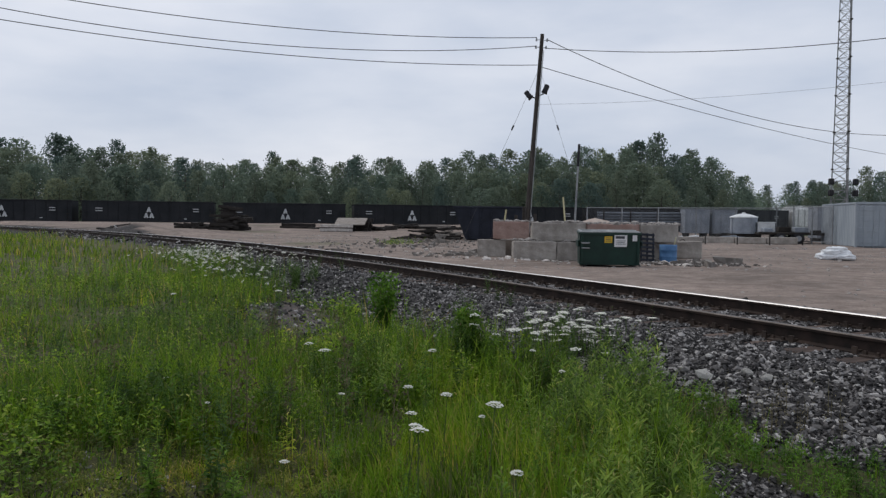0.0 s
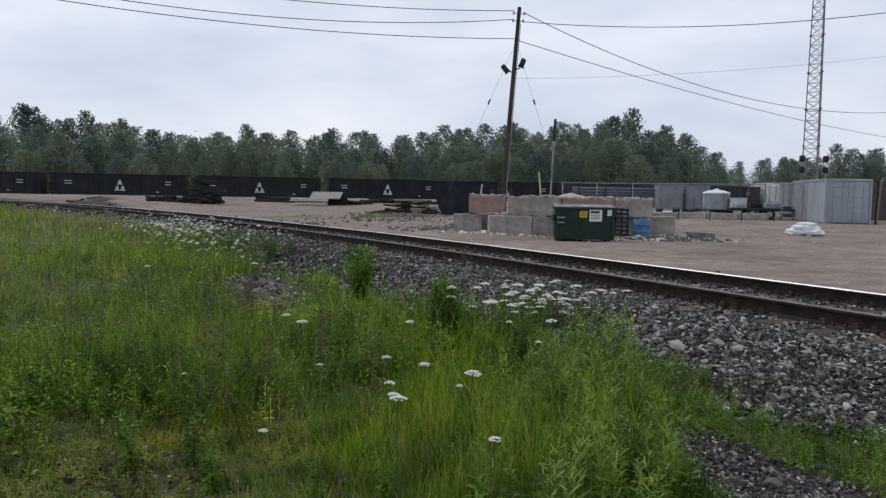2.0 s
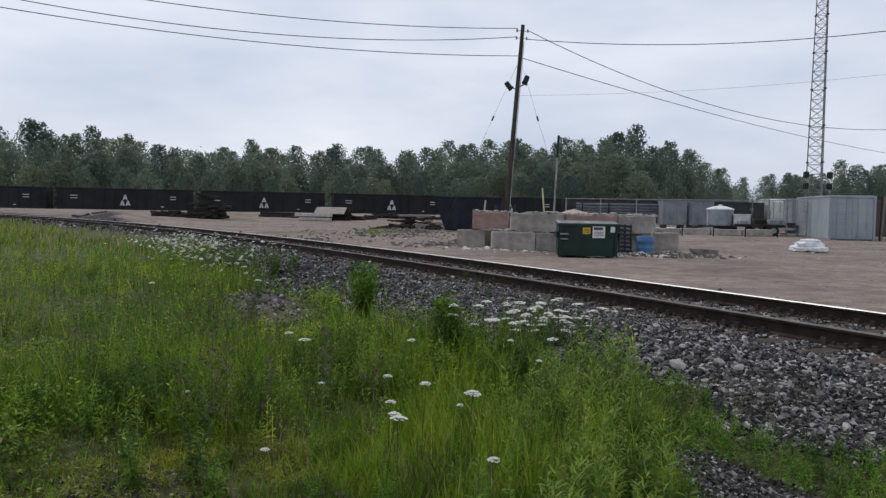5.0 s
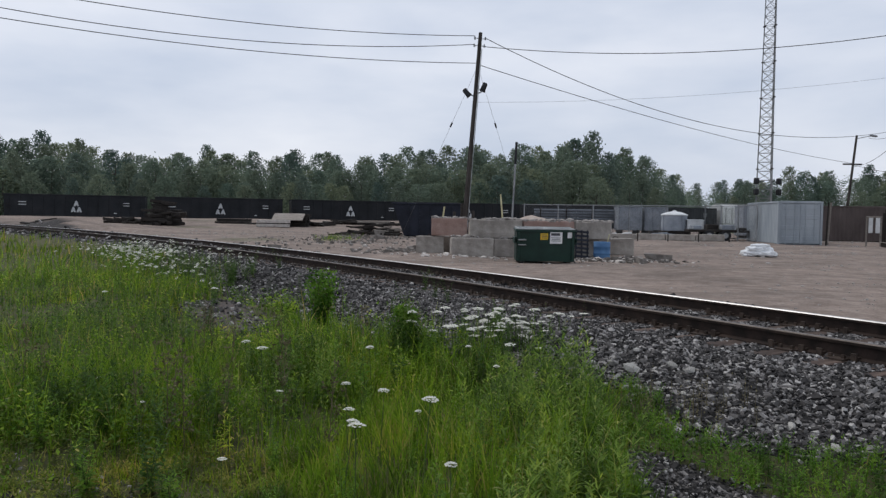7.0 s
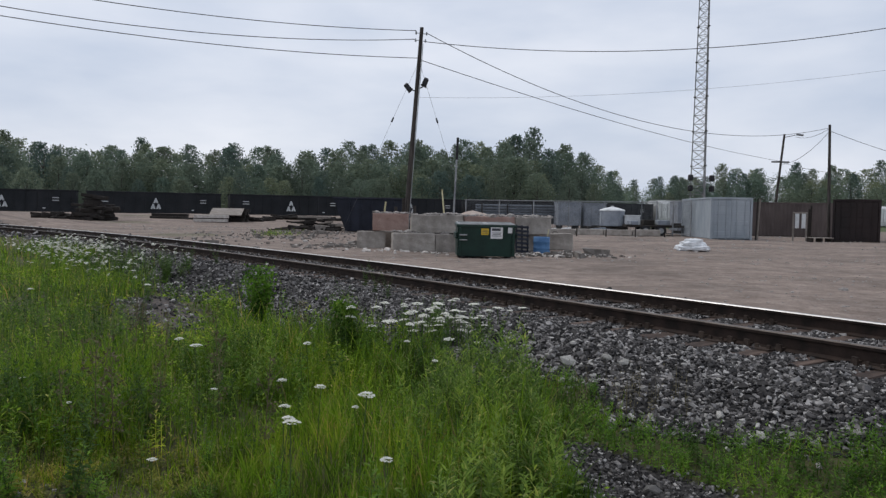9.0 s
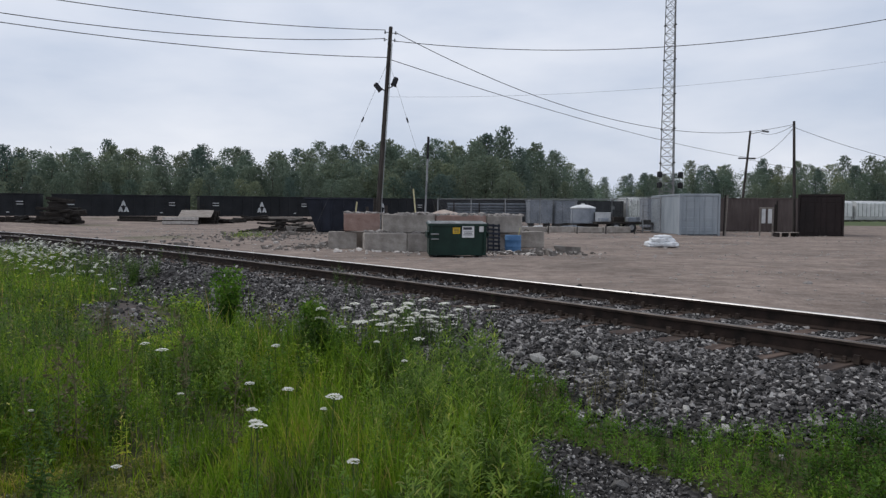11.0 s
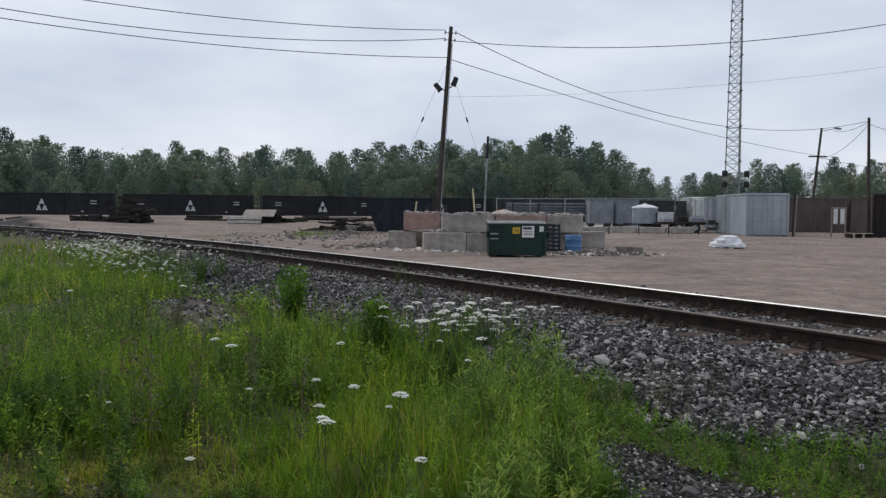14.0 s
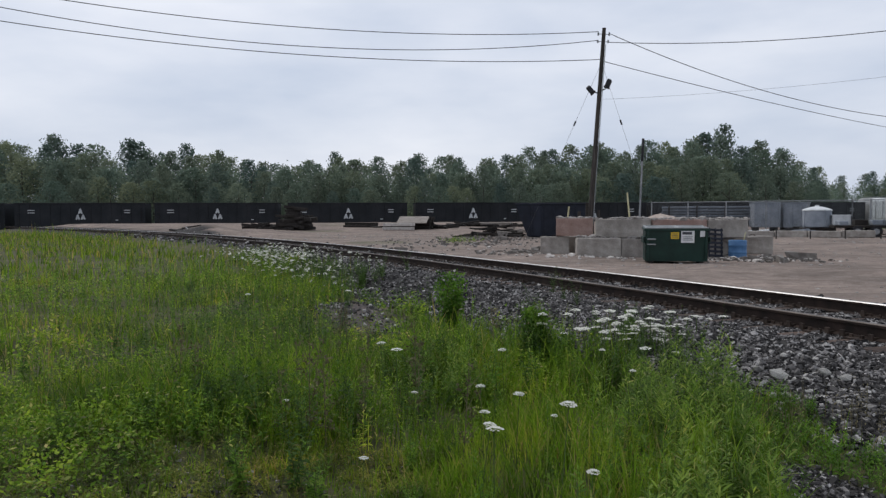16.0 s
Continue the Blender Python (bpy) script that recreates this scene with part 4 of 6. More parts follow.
# ---- lattice radio tower ----
def build_tower():
    x0, y0 = 24.95, 80.0
    t = thing("lattice_tower", pose(x0, y0, gz(x0, y0) - 0.05, 0, 0, 17), "tall grey three-legged steel lattice radio tower", "radio tower")
    top, h0, h1 = 44.0, 0.98, 0.34
    ang = [math.radians(a) for a in (-90, 30, 150)]

    def leg(k, z):
        r = h0 + (h1 - h0) * z / top
        return Vector((r * math.cos(ang[k]), r * math.sin(ang[k]), z))
    for k in range(3):
        bm = bmesh.new()
        rod(bm, leg(k, 0), leg(k, top), 0.062, 0.04, n=8)
        part("leg", bm, M_TOWER, t)
    bm, z, i = bmesh.new(), 0.0, 0
    while z < top - 1.0:
        st = 0.92
        for k in range(3):
            a, b = k, (k + 1) % 3
            rod(bm, leg(a, z), leg(b, z + st) if i % 2 else leg(b, z + st), 0.022, n=4)
            rod(bm, leg(b, z), leg(a, z + st), 0.022, n=4)
            rod(bm, leg(a, z), leg(b, z), 0.022, n=4)
        z += st
        i += 1
    part("lattice_bracing", bm, M_TOWER, t)
    for i in range(12):
        for k in range(3):
            part("joint_plate", boxes((0.22, 0.22, 0.12, Matrix.Translation(leg(k, 3.6 * i + 3.0)), 0.02)), M_UNDER, t)
    for dx in (-1.4, 1.15):
        for dz in (4.0, 5.1):
            bm = boxes((0.42, 0.5, 0.62, pose(dx, -0.4, dz), 0.08))
            rod(bm, (dx, -0.3, dz + 0.3), (0.3 * dx, -0.3, dz + 0.3), 0.03, n=6)
            part("equipment_box", bm, M_BLACK, t, "black equipment box on an arm")
    bm = bmesh.new()
    rod(bm, (0.4, -0.4, 24.4), (2.4, -0.5, 24.5), 0.03, n=6)
    rod(bm, (1.7, -0.5, 24.1), (1.7, -0.5, 24.9), 0.02, n=6)
    part("antenna_arm", bm, M_TOWER, t)


build_tower()


# ---- shipping containers ----
def container(m, length, width, height_, body, trim, label, wave_depth=0.036):
    """A corrugated steel box with corner posts, rails, door leaves and lock rods on the -y end."""
    t = thing("shipping_container", m, label, "shipping container")

    def corrugated(axis_len, h, place):
        n = int(axis_len / 0.07)
        u = np.linspace(-axis_len / 2 + 0.06, axis_len / 2 - 0.06, n)
        w = np.array([0.0, 0.0, wave_depth, wave_depth])[np.arange(n) % 4]
        v = [(a, b, z) for z in (0.16, h - 0.12) for a, b in zip(u, w)]
        f = [[i, i + 1, n + i + 1, n + i] for i in range(n - 1)]
        ob = obj("side_wall", v, f, body, t)
        ob.matrix_local = place
        return ob
    corrugated(length, height_, pose(-width / 2 + 0.045, 0, 0, 0, 0, 90))
    corrugated(length, height_, pose(width / 2 - 0.045, 0, 0, 0, 0, -90))
    corrugated(width, height_, pose(0, length / 2 - 0.05, 0, 0, 0, 180))
    part("roof", boxes((width - 0.05, length - 0.05, 0.05, pose(0, 0, height_ - 0.085), 0.01)), body, t)
    part("floor_frame", boxes((width - 0.06, length - 0.06, 0.14, pose(0, 0, 0.03), 0.01)), trim, t)
    for sx in (-1, 1):
        for sy in (-1, 1):
            part("corner_post", boxes((0.12, 0.12, height_ - 0.02, pose(sx * (width / 2 - 0.06), sy * (length / 2 - 0.06), 0.0), 0.012)), body, t)
        part("top_rail", boxes((0.08, length - 0.24, 0.1, pose(sx * (width / 2 - 0.04), 0, height_ - 0.115), 0.01)), body, t)
        part("bottom_rail", boxes((0.08, length - 0.24, 0.15, pose(sx * (width / 2 - 0.04), 0, 0.015), 0.01)), trim, t)
    part("door_header", boxes((width - 0.24, 0.1, 0.13, pose(0, -length / 2 + 0.06, height_ - 0.135), 0.01)), body, t)
    part("door_sill", boxes((width - 0.24, 0.1, 0.15, pose(0, -length / 2 + 0.06, 0.02), 0.01)), trim, t)
    for sx in (-1, 1):
        dw = (width - 0.26) / 2
        bm = boxes((dw - 0.01, 0.045, height_ - 0.33, pose(sx * dw / 2, -length / 2 + 0.07, 0.18), 0.008))
        for z in (0.34, 0.95, 1.55, 2.1):
            box(bm, dw - 0.16, 0.03, 0.24, pose(sx * dw / 2, -length / 2 + 0.05, z), 0.012)
        d = part("door", bm, body, t)
        for rx in (0.28, 0.72):
            bm = bmesh.new()
            rod(bm, (sx * dw * rx, -length / 2 - 0.005, 0.12), (sx * dw * rx, -length / 2 - 0.005, height_ - 0.1), 0.018, n=8)
            box(bm, 0.12, 0.03, 0.05, pose(sx * dw * rx, -length / 2 - 0.01, 1.05))
            part("lock_rod", bm, body, d)
    return t


container(pose(15.87, 47.65, -0.11, 0, 0, -0.5), 6.06, 2.44, 2.59, M_CONEX, M_CONEXDK, "pale blue-grey shipping container with closed double doors", 0.010)
part("bearer", boxes((2.6, 0.2, 0.12, pose(15.87, 45.2, -0.2), 0.01)), M_DARKWOOD)
tagged(bpy.data.objects["bearer"], "dark timber bearer under the container", "timber")
bpy.data.objects["bearer"].name = "timber_bearer"
container(pose(24.0, 46.45, -0.12, 0, 0, -27), 6.06, 2.44, 2.59, M_MAROON, M_UNDER, "very dark maroon shipping container with shut doors")
container(pose(23.0, 56.2, -0.13, 0, 0, 78), 12.19, 2.44, 2.59, M_BROWN, M_UNDER, "long dull brown corrugated shipping container")
# timber poles leaning at the corner of the pale container
for k, (dx, lean) in enumerate(((1.30, 0.10), (1.42, 0.16))):
    stick(15.87 + dx, 44.35 + 0.1 * k, gz(17, 44.4) - 0.03, lean, 0.1, 2.45, 0.05, M_WOOD if k else M_DARKWOOD, "weathered pole leaning on the container's corner", "leaning_pole")


# ---- things beyond the fence and loose things in the yard ----
def bag_heap():
    """Crumpled white sacks thrown in a low pile."""
    t = thing("sack_pile", pose(8.95, 29.25, gz(8.95, 29.25), 0, 0, -10), "low pile of crumpled white plastic sacks on the dirt", "sack pile")
    n = 18
    for k, (x, y, z, sx, sy, sz, a) in enumerate(((-0.36, 0, 0, 0.40, 0.36, 0.24, 5), (0.30, -0.05, 0, 0.42, 0.34, 0.22, -12), (-0.02, 0.22, 0, 0.46, 0.34, 0.26, 30), (-0.16, -0.02, 0.17, 0.38, 0.30, 0.22, 14), (0.20, 0.06, 0.18, 0.36, 0.30, 0.20, -8), (0.02, 0.05, 0.32, 0.40, 0.26, 0.18, 3), (-0.48, -0.14, 0, 0.26, 0.22, 0.12, 40), (0.54, 0.05, 0, 0.22, 0.2, 0.13, 70))):
        v, f = [], []
        for i in range(n + 1):
            for j in range(2 * n):
                p, q = math.pi * i / n, math.pi * j / n
                c = Vector((math.sin(p) * math.cos(q), math.sin(p) * math.sin(q), math.cos(p)))
                c = Vector([math.copysign(abs(u) ** 0.75, u) for u in c])
                g = 1 + 0.30 * noise.noise(c * 2.3 + Vector((k, 0, 0))) + 0.22 * abs(noise.noise(c * 5.0 + Vector((0, k, 0))))
                v.append((c.x * sx * g, c.y * sy * g, max(0.0, sz * 0.5 + c.z * sz * 0.52 * g)))
        f = [[i * 2 * n + j, i * 2 * n + (j + 1) % (2 * n), (i + 1) * 2 * n + (j + 1) % (2 * n), (i + 1) * 2 * n + j] for i in range(n) for j in range(2 * n)]
        ob = obj("sack", v, f, M_TARP, t, smooth=True)
        ob.matrix_local = pose(0.82 * x, 0.82 * y, 0.9 * z, 0, 0, a) @ Matrix.Diagonal((0.82, 0.85, 1.0, 1.0))


bag_heap()


def timber_stack(x, y, turn, rows, ln, w, h, mt, label, jitter=0.04):
    t = thing("timber_stack", pose(x, y, gz(x, y) - 0.02, 0, 0, turn), label, "timber stack")
    z = 0.0
    for n in rows:
        for k in range(n):
            part("beam", boxes((ln * RNG.uniform(0.96, 1.04), w * 0.92, h * 0.95, pose(RNG.normal(0, jitter * 2), (k - (n - 1) / 2) * w + RNG.normal(0, jitter * 0.3), z, 0, 0, RNG.normal(0, 1.2)), 0.015)), mt, t)
        z += h
    return t


def timber_heap(x, y, sx, sy, n, ln, mt, label, zmax=0.4, thick=0.2):
    t = thing("timber_heap", pose(x, y, gz(x, y)), label, "timber heap")
    for k in range(n):
        u, w = RNG.normal(0, sx / 2.4), RNG.normal(0, sy / 2.4)
        hz = max(0.0, zmax * (1 - abs(u) / sx - abs(w) / sy)) * RNG.uniform(0, 1)
        part("beam", boxes((ln * RNG.uniform(0.5, 1.15), thick * RNG.uniform(0.7, 1.1), thick * RNG.uniform(0.6, 1.0), pose(u, w, hz, RNG.uniform(-12, 12), RNG.uniform(-7, 7), RNG.uniform(-50, 50)), 0.012)), mt, t)
    return t


timber_stack(-20.9, 63.0, 3, (4, 4), 2.5, 0.30, 0.20, M_DARKWOOD, "low dark stack of ties carrying pale slabs")
for k in range(2):
    t = tagged(part("pale_slab", boxes((2.75, 0.62, 0.26, pose(-20.85 + 0.05 * k, 62.05, gz(-20.9, 62.1) + 0.02 + 0.34 * k, 0, 0, 3), 0.02)), M_RUBBLE), "long pale concrete slab on a stack of ties", "concrete slab")
    t.name = "concrete_slab"
tagged(part("grey_sheet", boxes((2.7, 1.3, 0.08, pose(-20.0, 63.6, gz(-20.0, 63.8) + 0.80, 26, 0, 3), 0.01)), M_WOOD), "grey board leaning on the dark tie stack", "board")
timber_stack(-20.0, 64.6, 3, (5, 5, 5, 4), 2.9, 0.27, 0.28, M_DARKWOOD, "higher dark stack of railway ties behind another")
timber_heap(-20.0, 65.8, 3.6, 1.0, 20, 2.6, M_DARKWOOD, "dark creosoted ties heaped beside the grey stack", 0.5, 0.24)
timber_stack(-26.2, 67.0, 5, (4, 3), 3.2, 0.26, 0.24, M_DARKWOOD, "low dark stack of creosoted ties")
timber_stack(-13.8, 70.5, 3, (5, 4), 2.8, 0.3, 0.22, M_WOOD, "low pale stack of ties far back in the yard")
timber_heap(-15.5, 71.0, 5.0, 1.2, 22, 3.0, M_DARKWOOD, "line of dark ties lying along the yard's edge", 0.3, 0.24)
timber_heap(-9.7, 48.0, 2.3, 1.7, 46, 1.5, M_DARKWOOD, "tangled heap of dark broken ties on rubble", 0.85, 0.13)
timber_heap(-8.4, 48.6, 1.5, 1.0, 16, 1.1, M_WOOD, "grey broken boards lying on the dark heap", 0.85, 0.10)
timber_heap(-29.3, 59.3, 1.5, 1.1, 46, 2.5, M_DARKWOOD, "tall dark heap of scrap ties at the yard's edge", 2.1, 0.26)
timber_heap(-33.0, 50.5, 4.0, 0.9, 18, 2.2, M_DARKWOOD, "low dark scrap lying along the mound", 0.3, 0.2)
timber_heap(-32.2, 60.0, 3.0, 0.9, 18, 2.6, M_DARKWOOD, "low dark tail of crossed ties on the yard", 0.5, 0.26)


def build_rolloff():
    """The dark open steel tub with a sloping end."""
    t = thing("rolloff_container", pose(-5.75, 47.6, gz(-5.2, 47.6) - 0.06, 0, 0, 6), "dark navy open-top roll-off container with a sloping end", "roll-off container")
    L, W, H = 4.6, 2.3, 2.12
    th = 0.06
    prof = [(-L / 2 + 0.75, 0.12), (L / 2, 0.12), (L / 2, H), (-L / 2, H)]
    for sy in (-1, 1):
        bm = bmesh.new()
        a = [bm.verts.new((x, sy * W / 2, z)) for x, z in prof]
        b = [bm.verts.new((x, sy * (W / 2 - th), z)) for x, z in prof]
        bm.faces.new(a if sy < 0 else a[::-1])
        bm.faces.new(b[::-1] if sy < 0 else b)
        for i in range(4):
            j = (i + 1) % 4
            bm.faces.new((a[j], a[i], b[i], b[j]) if sy < 0 else (a[i], a[j], b[j], b[i]))
        part("side_wall", bm, M_NAVY, t)
        part("top_rail", boxes((L + 0.1, 0.12, 0.1, pose(0, sy * (W / 2), H - 0.06), 0.015)), M_NAVY, t)
        for k in range(6):
            part("rib", boxes((0.09, 0.08, H - 0.3, pose(-1.3 + 0.68 * k, sy * (W / 2 + 0.035), 0.18), 0.012)), M_NAVY, t)
    part("floor", boxes((L - 0.78, W - 0.15, 0.1, pose(0.36, 0, 0.08), 0.01)), M_NAVY, t)
    part("sloped_end", boxes((0.07, W - 0.14, math.hypot(0.75, H - 0.12), pose(-L / 2 + 0.78, 0, 0.12, 0, -math.degrees(math.atan2(0.75, H - 0.12)), 0), 0.01)), M_NAVY, t)
    part("end_wall", boxes((0.07, W - 0.14, H - 0.15, pose(L / 2 - 0.05, 0, 0.12), 0.01)), M_NAVY, t)
    for sy in (-0.5, 0.5):
        part("skid", boxes((L - 1.0, 0.12, 0.1, pose(0.4, sy, 0.0), 0.01)), M_UNDER, t)


build_rolloff()


def chain_fence():
    t = thing("chain_link_fence", Matrix.Identity(4), "grey galvanised chain-link fence with steel posts", "fence")
    run = [(0.3, 57.6, 12.9, 54.4), (12.9, 54.4, 14.5, 48.0)]
    for x0, y0, x1, y1 in run:
        ln = math.hypot(x1 - x0, y1 - y0)
        n = max(2, round(ln / 2.6))
        for k in range(n + 1):
            x, y = x0 + (x1 - x0) * k / n, y0 + (y1 - y0) * k / n
            bm = bmesh.new()
            rod(bm, (x, y, gz(x, y) - 0.1), (x, y, 2.35), 0.045, n=8)
            part("post", bm, M_GALV, t)
        for z in (2.28, 0.15):
            bm = bmesh.new()
            rod(bm, (x0, y0, z), (x1, y1, z), 0.03, n=6)
            part("rail", bm, M_GALV, t)
        ob = obj("mesh_panel", [(0, 0, 0.1), (ln, 0, 0.1), (ln, 0, 2.28), (0, 0, 2.28)], [[0, 1, 2, 3]], M_LINK, t)
        ob.matrix_local = pose(x0, y0, 0, 0, 0, math.degrees(math.atan2(y1 - y0, x1 - x0)))
    # low pipe barrier in front
    t = thing("pipe_barrier", Matrix.Identity(4), "low rusty pipe barrier on short posts", "barrier")
    for k in range(5):
        x = 5.2 + 1.75 * k
        bm = bmesh.new()
        rod(bm, (x, 45.5, gz(x, 45.5) - 0.05), (x, 45.5, 0.45 + 0.05 * (k % 2)), 0.035, n=8)
        part("post", bm, M_UNDER, t)


chain_fence()


def box_unit(x, y, turn, sx, sy, sz, mt, name, label, category, legs=0.35):
    """A boxy cabin or crate with ribs, a door and skids."""
    t = thing(name, pose(x, y, gz(x, y), 0, 0, turn), label, category)
    part("body", boxes((sx, sy, sz, pose(0, 0, legs), 0.03)), mt, t)
    part("roof_lip", boxes((sx + 0.08, sy + 0.08, 0.07, pose(0, 0, legs + sz - 0.03), 0.015)), mt, t)
    for k in range(4):
        part("rib", boxes((0.06, 0.05, sz - 0.1, pose(-sx / 2 + 0.12 + k * (sx - 0.24) / 3, -sy / 2 - 0.02, legs + 0.02), 0.01)), mt, t)
    for k in (-1, 1):
        part("skid", boxes((0.16, sy, legs + 0.02, pose(k * sx * 0.36, 0, 0), 0.01)), M_UNDER, t)
    return t


box_unit(8.2, 58.8, 3, 1.75, 2.0, 1.75, M_GREYBOX, "storage_box", "blue-grey ribbed storage box behind the fence", "storage box", 0.45)
box_unit(10.2, 59.2, 2, 1.75, 2.0, 1.75, M_GREYBOX, "storage_box", "blue-grey ribbed storage box beside its twin", "storage box", 0.45)
box_unit(11.9, 53.0, -6, 1.05, 0.9, 0.72, M_TANK, "white_crate", "small white plastic crate on dark timber", "crate", 0.55)
box_unit(16.7, 56.4, 0, 1.9, 2.2, 2.1, M_GREYBOX, "storage_box", "grey storage box beside the pale container", "storage box", 0.2)


def build_tank():
    t = thing("storage_tank", pose(10.6, 53.4, gz(10.6, 53.4)), "round white storage tank with domed lid and dark cradle", "tank")
    prof = [(0.0, 0.52), (0.84, 0.52), (0.86, 0.60), (0.86, 1.55), (0.90, 1.57), (0.90, 1.63), (0.82, 1.68), (0.45, 1.80), (0.12, 1.86), (0.12, 1.93), (0.0, 1.94)]
    n, v, f = 32, [], []
    for r, z in prof:
        v += [(r * math.cos(k * 2 * math.pi / n), r * math.sin(k * 2 * math.pi / n), z) for k in range(n)]
    for i in range(len(prof) - 1):
        f += [[i * n + k, i * n + (k + 1) % n, (i + 1) * n + (k + 1) % n, (i + 1) * n + k] for k in range(n)]
    cut = 5 * n
    obj("shell", v[:cut], [q for q in f if max(q) < cut], M_GREYBOX, t)
    obj("lid", v, [q for q in f if min(q) >= 4 * n], M_TANK, t, "white conical tank lid")
    part("cradle", boxes((1.9, 1.4, 0.5, pose(0, 0, 0.0), 0.04), (2.3, 0.3, 0.25, pose(0.2, -0.8, 0.0), 0.03)), M_UNDER, t)
    for k in range(4):
        a = math.pi / 2 * k + 0.4
        part("strap", boxes((0.05, 0.05, 1.05, pose(0.875 * math.cos(a), 0.875 * math.sin(a), 0.55, 0, 0, math.degrees(a)), 0.005)), M_GREYBOX, t)


build_tank()


def pipe_rack():
    """Long grey pipes laid in layers on low steel racks."""
    t = thing("pipe_rack", pose(4.6, 60.0, gz(4.6, 60.0), 0, 0, -2), "long grey steel pipes stacked on dark racks", "pipe rack")
    for sx in (-3.0, -1.0, 1.0, 3.0):
        part("rack_post", boxes((0.1, 1.2, 0.1, pose(sx, 0, 1.05), 0.01), (0.1, 0.1, 2.1, pose(sx, -0.6, 0.0), 0.01), (0.1, 0.1, 2.1, pose(sx, 0.6, 0.0), 0.01)), M_UNDER, t)
    for row in range(4):
        for k in range(4):
            bm = bmesh.new()
            dx, y, z = RNG.normal(0, 0.12), -0.42 + 0.27 * k, 1.26 + 0.215 * row
            rod(bm, (-3.4 + dx, y, z), (3.4 + dx, y, z), 0.098, n=10)
            part("pipe", bm, M_PIPE, t)


pipe_rack()


def parked_trailer(x, y, turn):
    """A low dark flat trailer with wheels, deck and clutter rail."""
    t = thing("flat_trailer", pose(x, y, gz(x, y), 0, 0, turn), "low dark flatbed trailer parked along the fence", "trailer")
    part("deck", boxes((4.4, 1.9, 0.16, pose(0, 0, 0.55), 0.02)), M_UNDER, t)
    part("drawbar", boxes((1.4, 0.14, 0.12, pose(2.8, 0, 0.5), 0.02)), M_UNDER, t)
    for sx in (-0.9, 0.1):
        for sy in (-0.9, 0.9):
            bm = bmesh.new()
            rod(bm, (sx, sy - 0.1, 0.34), (sx, sy + 0.1, 0.34), 0.34, n=20)
            w = part("wheel", bm, M_BLACK, t)
            bm = bmesh.new()
            rod(bm, (sx, sy - 0.11, 0.34), (sx, sy + 0.11, 0.34), 0.18, n=14)
            part("rim", bm, M_GALV, w)
    for k in range(4):
        part("load", boxes((RNG.uniform(0.5, 0.9), 0.8, RNG.uniform(0.12, 0.35), pose(-1.6 + 1.0 * k, RNG.normal(0, 0.2), 0.71, 0, 0, RNG.uniform(-10, 10)), 0.03)), M_DARKWOOD if k % 2 else M_GREYBOX, t)


parked_trailer(13.2, 51.2, -4)
timber_heap(10.0, 55.5, 3.0, 0.8, 16, 1.6, M_DARKWOOD, "dark clutter lying along the fence foot", 0.5, 0.26)
timber_heap(7.0, 54.2, 1.9, 0.6, 14, 0.9, M_TANK, "pale junk and offcuts by the fence foot", 0.45, 0.22)
timber_heap(10.2, 52.5, 2.6, 0.6, 16, 0.8, M_GREYBOX, "grey scrap lying along the fence foot", 0.35, 0.22)


def long_grey_wall():
    """Pale retaining kerb of laid blocks behind the open dirt."""
    t = thing("low_block_wall", pose(8.4, 49.5, gz(8.4, 49.5) - 0.02, 0, 0, -2), "low pale line of laid concrete kerb blocks", "low wall")
    for k in range(5):
        part("block", boxes((1.78, 0.45, 0.42 + RNG.normal(0, 0.02), pose(-3.7 + 1.83 * k, RNG.normal(0, 0.05), 0, 0, 0, RNG.normal(0, 1.5)), 0.03)), M_CONCRETE, t)


long_grey_wall()


def yard_gate_clutter():
    t = thing("door_frame", pose(20.3, 45.7, gz(20.3, 45.7), 0, 0, -18), "pale wooden crate frame with two light panels", "crate frame")
    for sx in (-0.36, 0.36):
        part("upright", boxes((0.09, 0.09, 1.72, pose(sx, 0, 0), 0.01)), M_WOOD, t)
    for sx in (-0.16, 0.20):
        part("panel", boxes((0.22, 0.05, 0.92, pose(sx, 0.0, 0.78), 0.01)), M_TANK, t)
    part("crossbar", boxes((0.8, 0.07, 0.09, pose(0, 0, 1.66), 0.01)), M_WOOD, t)
    t = thing("pallet", pose(20.5, 43.6, gz(20.5, 43.6), 0, 0, -8), "low grey timber pallet on the dirt", "pallet")
    for k in range(3):
        part("runner", boxes((0.09, 1.0, 0.24, pose(-0.5 + 0.5 * k, 0, 0), 0.01)), M_DARKWOOD, t)
    for k in range(5):
        part("board", boxes((1.22, 0.16, 0.03, pose(0, -0.42 + 0.21 * k, 0.24), 0.004)), M_WOOD, t)
    for k, (x, y) in enumerate(((20.9, 45.9), (21.6, 47.2))):
        stick(x, y, gz(x, y) - 0.05, 0.03, 0, 2.0 + 0.2 * k, 0.06, M_DARKWOOD, "dark upright timber post by the containers", "timber_post")


yard_gate_clutter()


# ---- the train standing beyond the yard ----
def train_pose(u):
    p = TRAIN_N * TRAIN_D + TRAIN_U * u
    return pose(p[0], p[1], TRAIN_Z, 0, 0, math.degrees(math.atan2(TRAIN_U[1], TRAIN_U[0])))


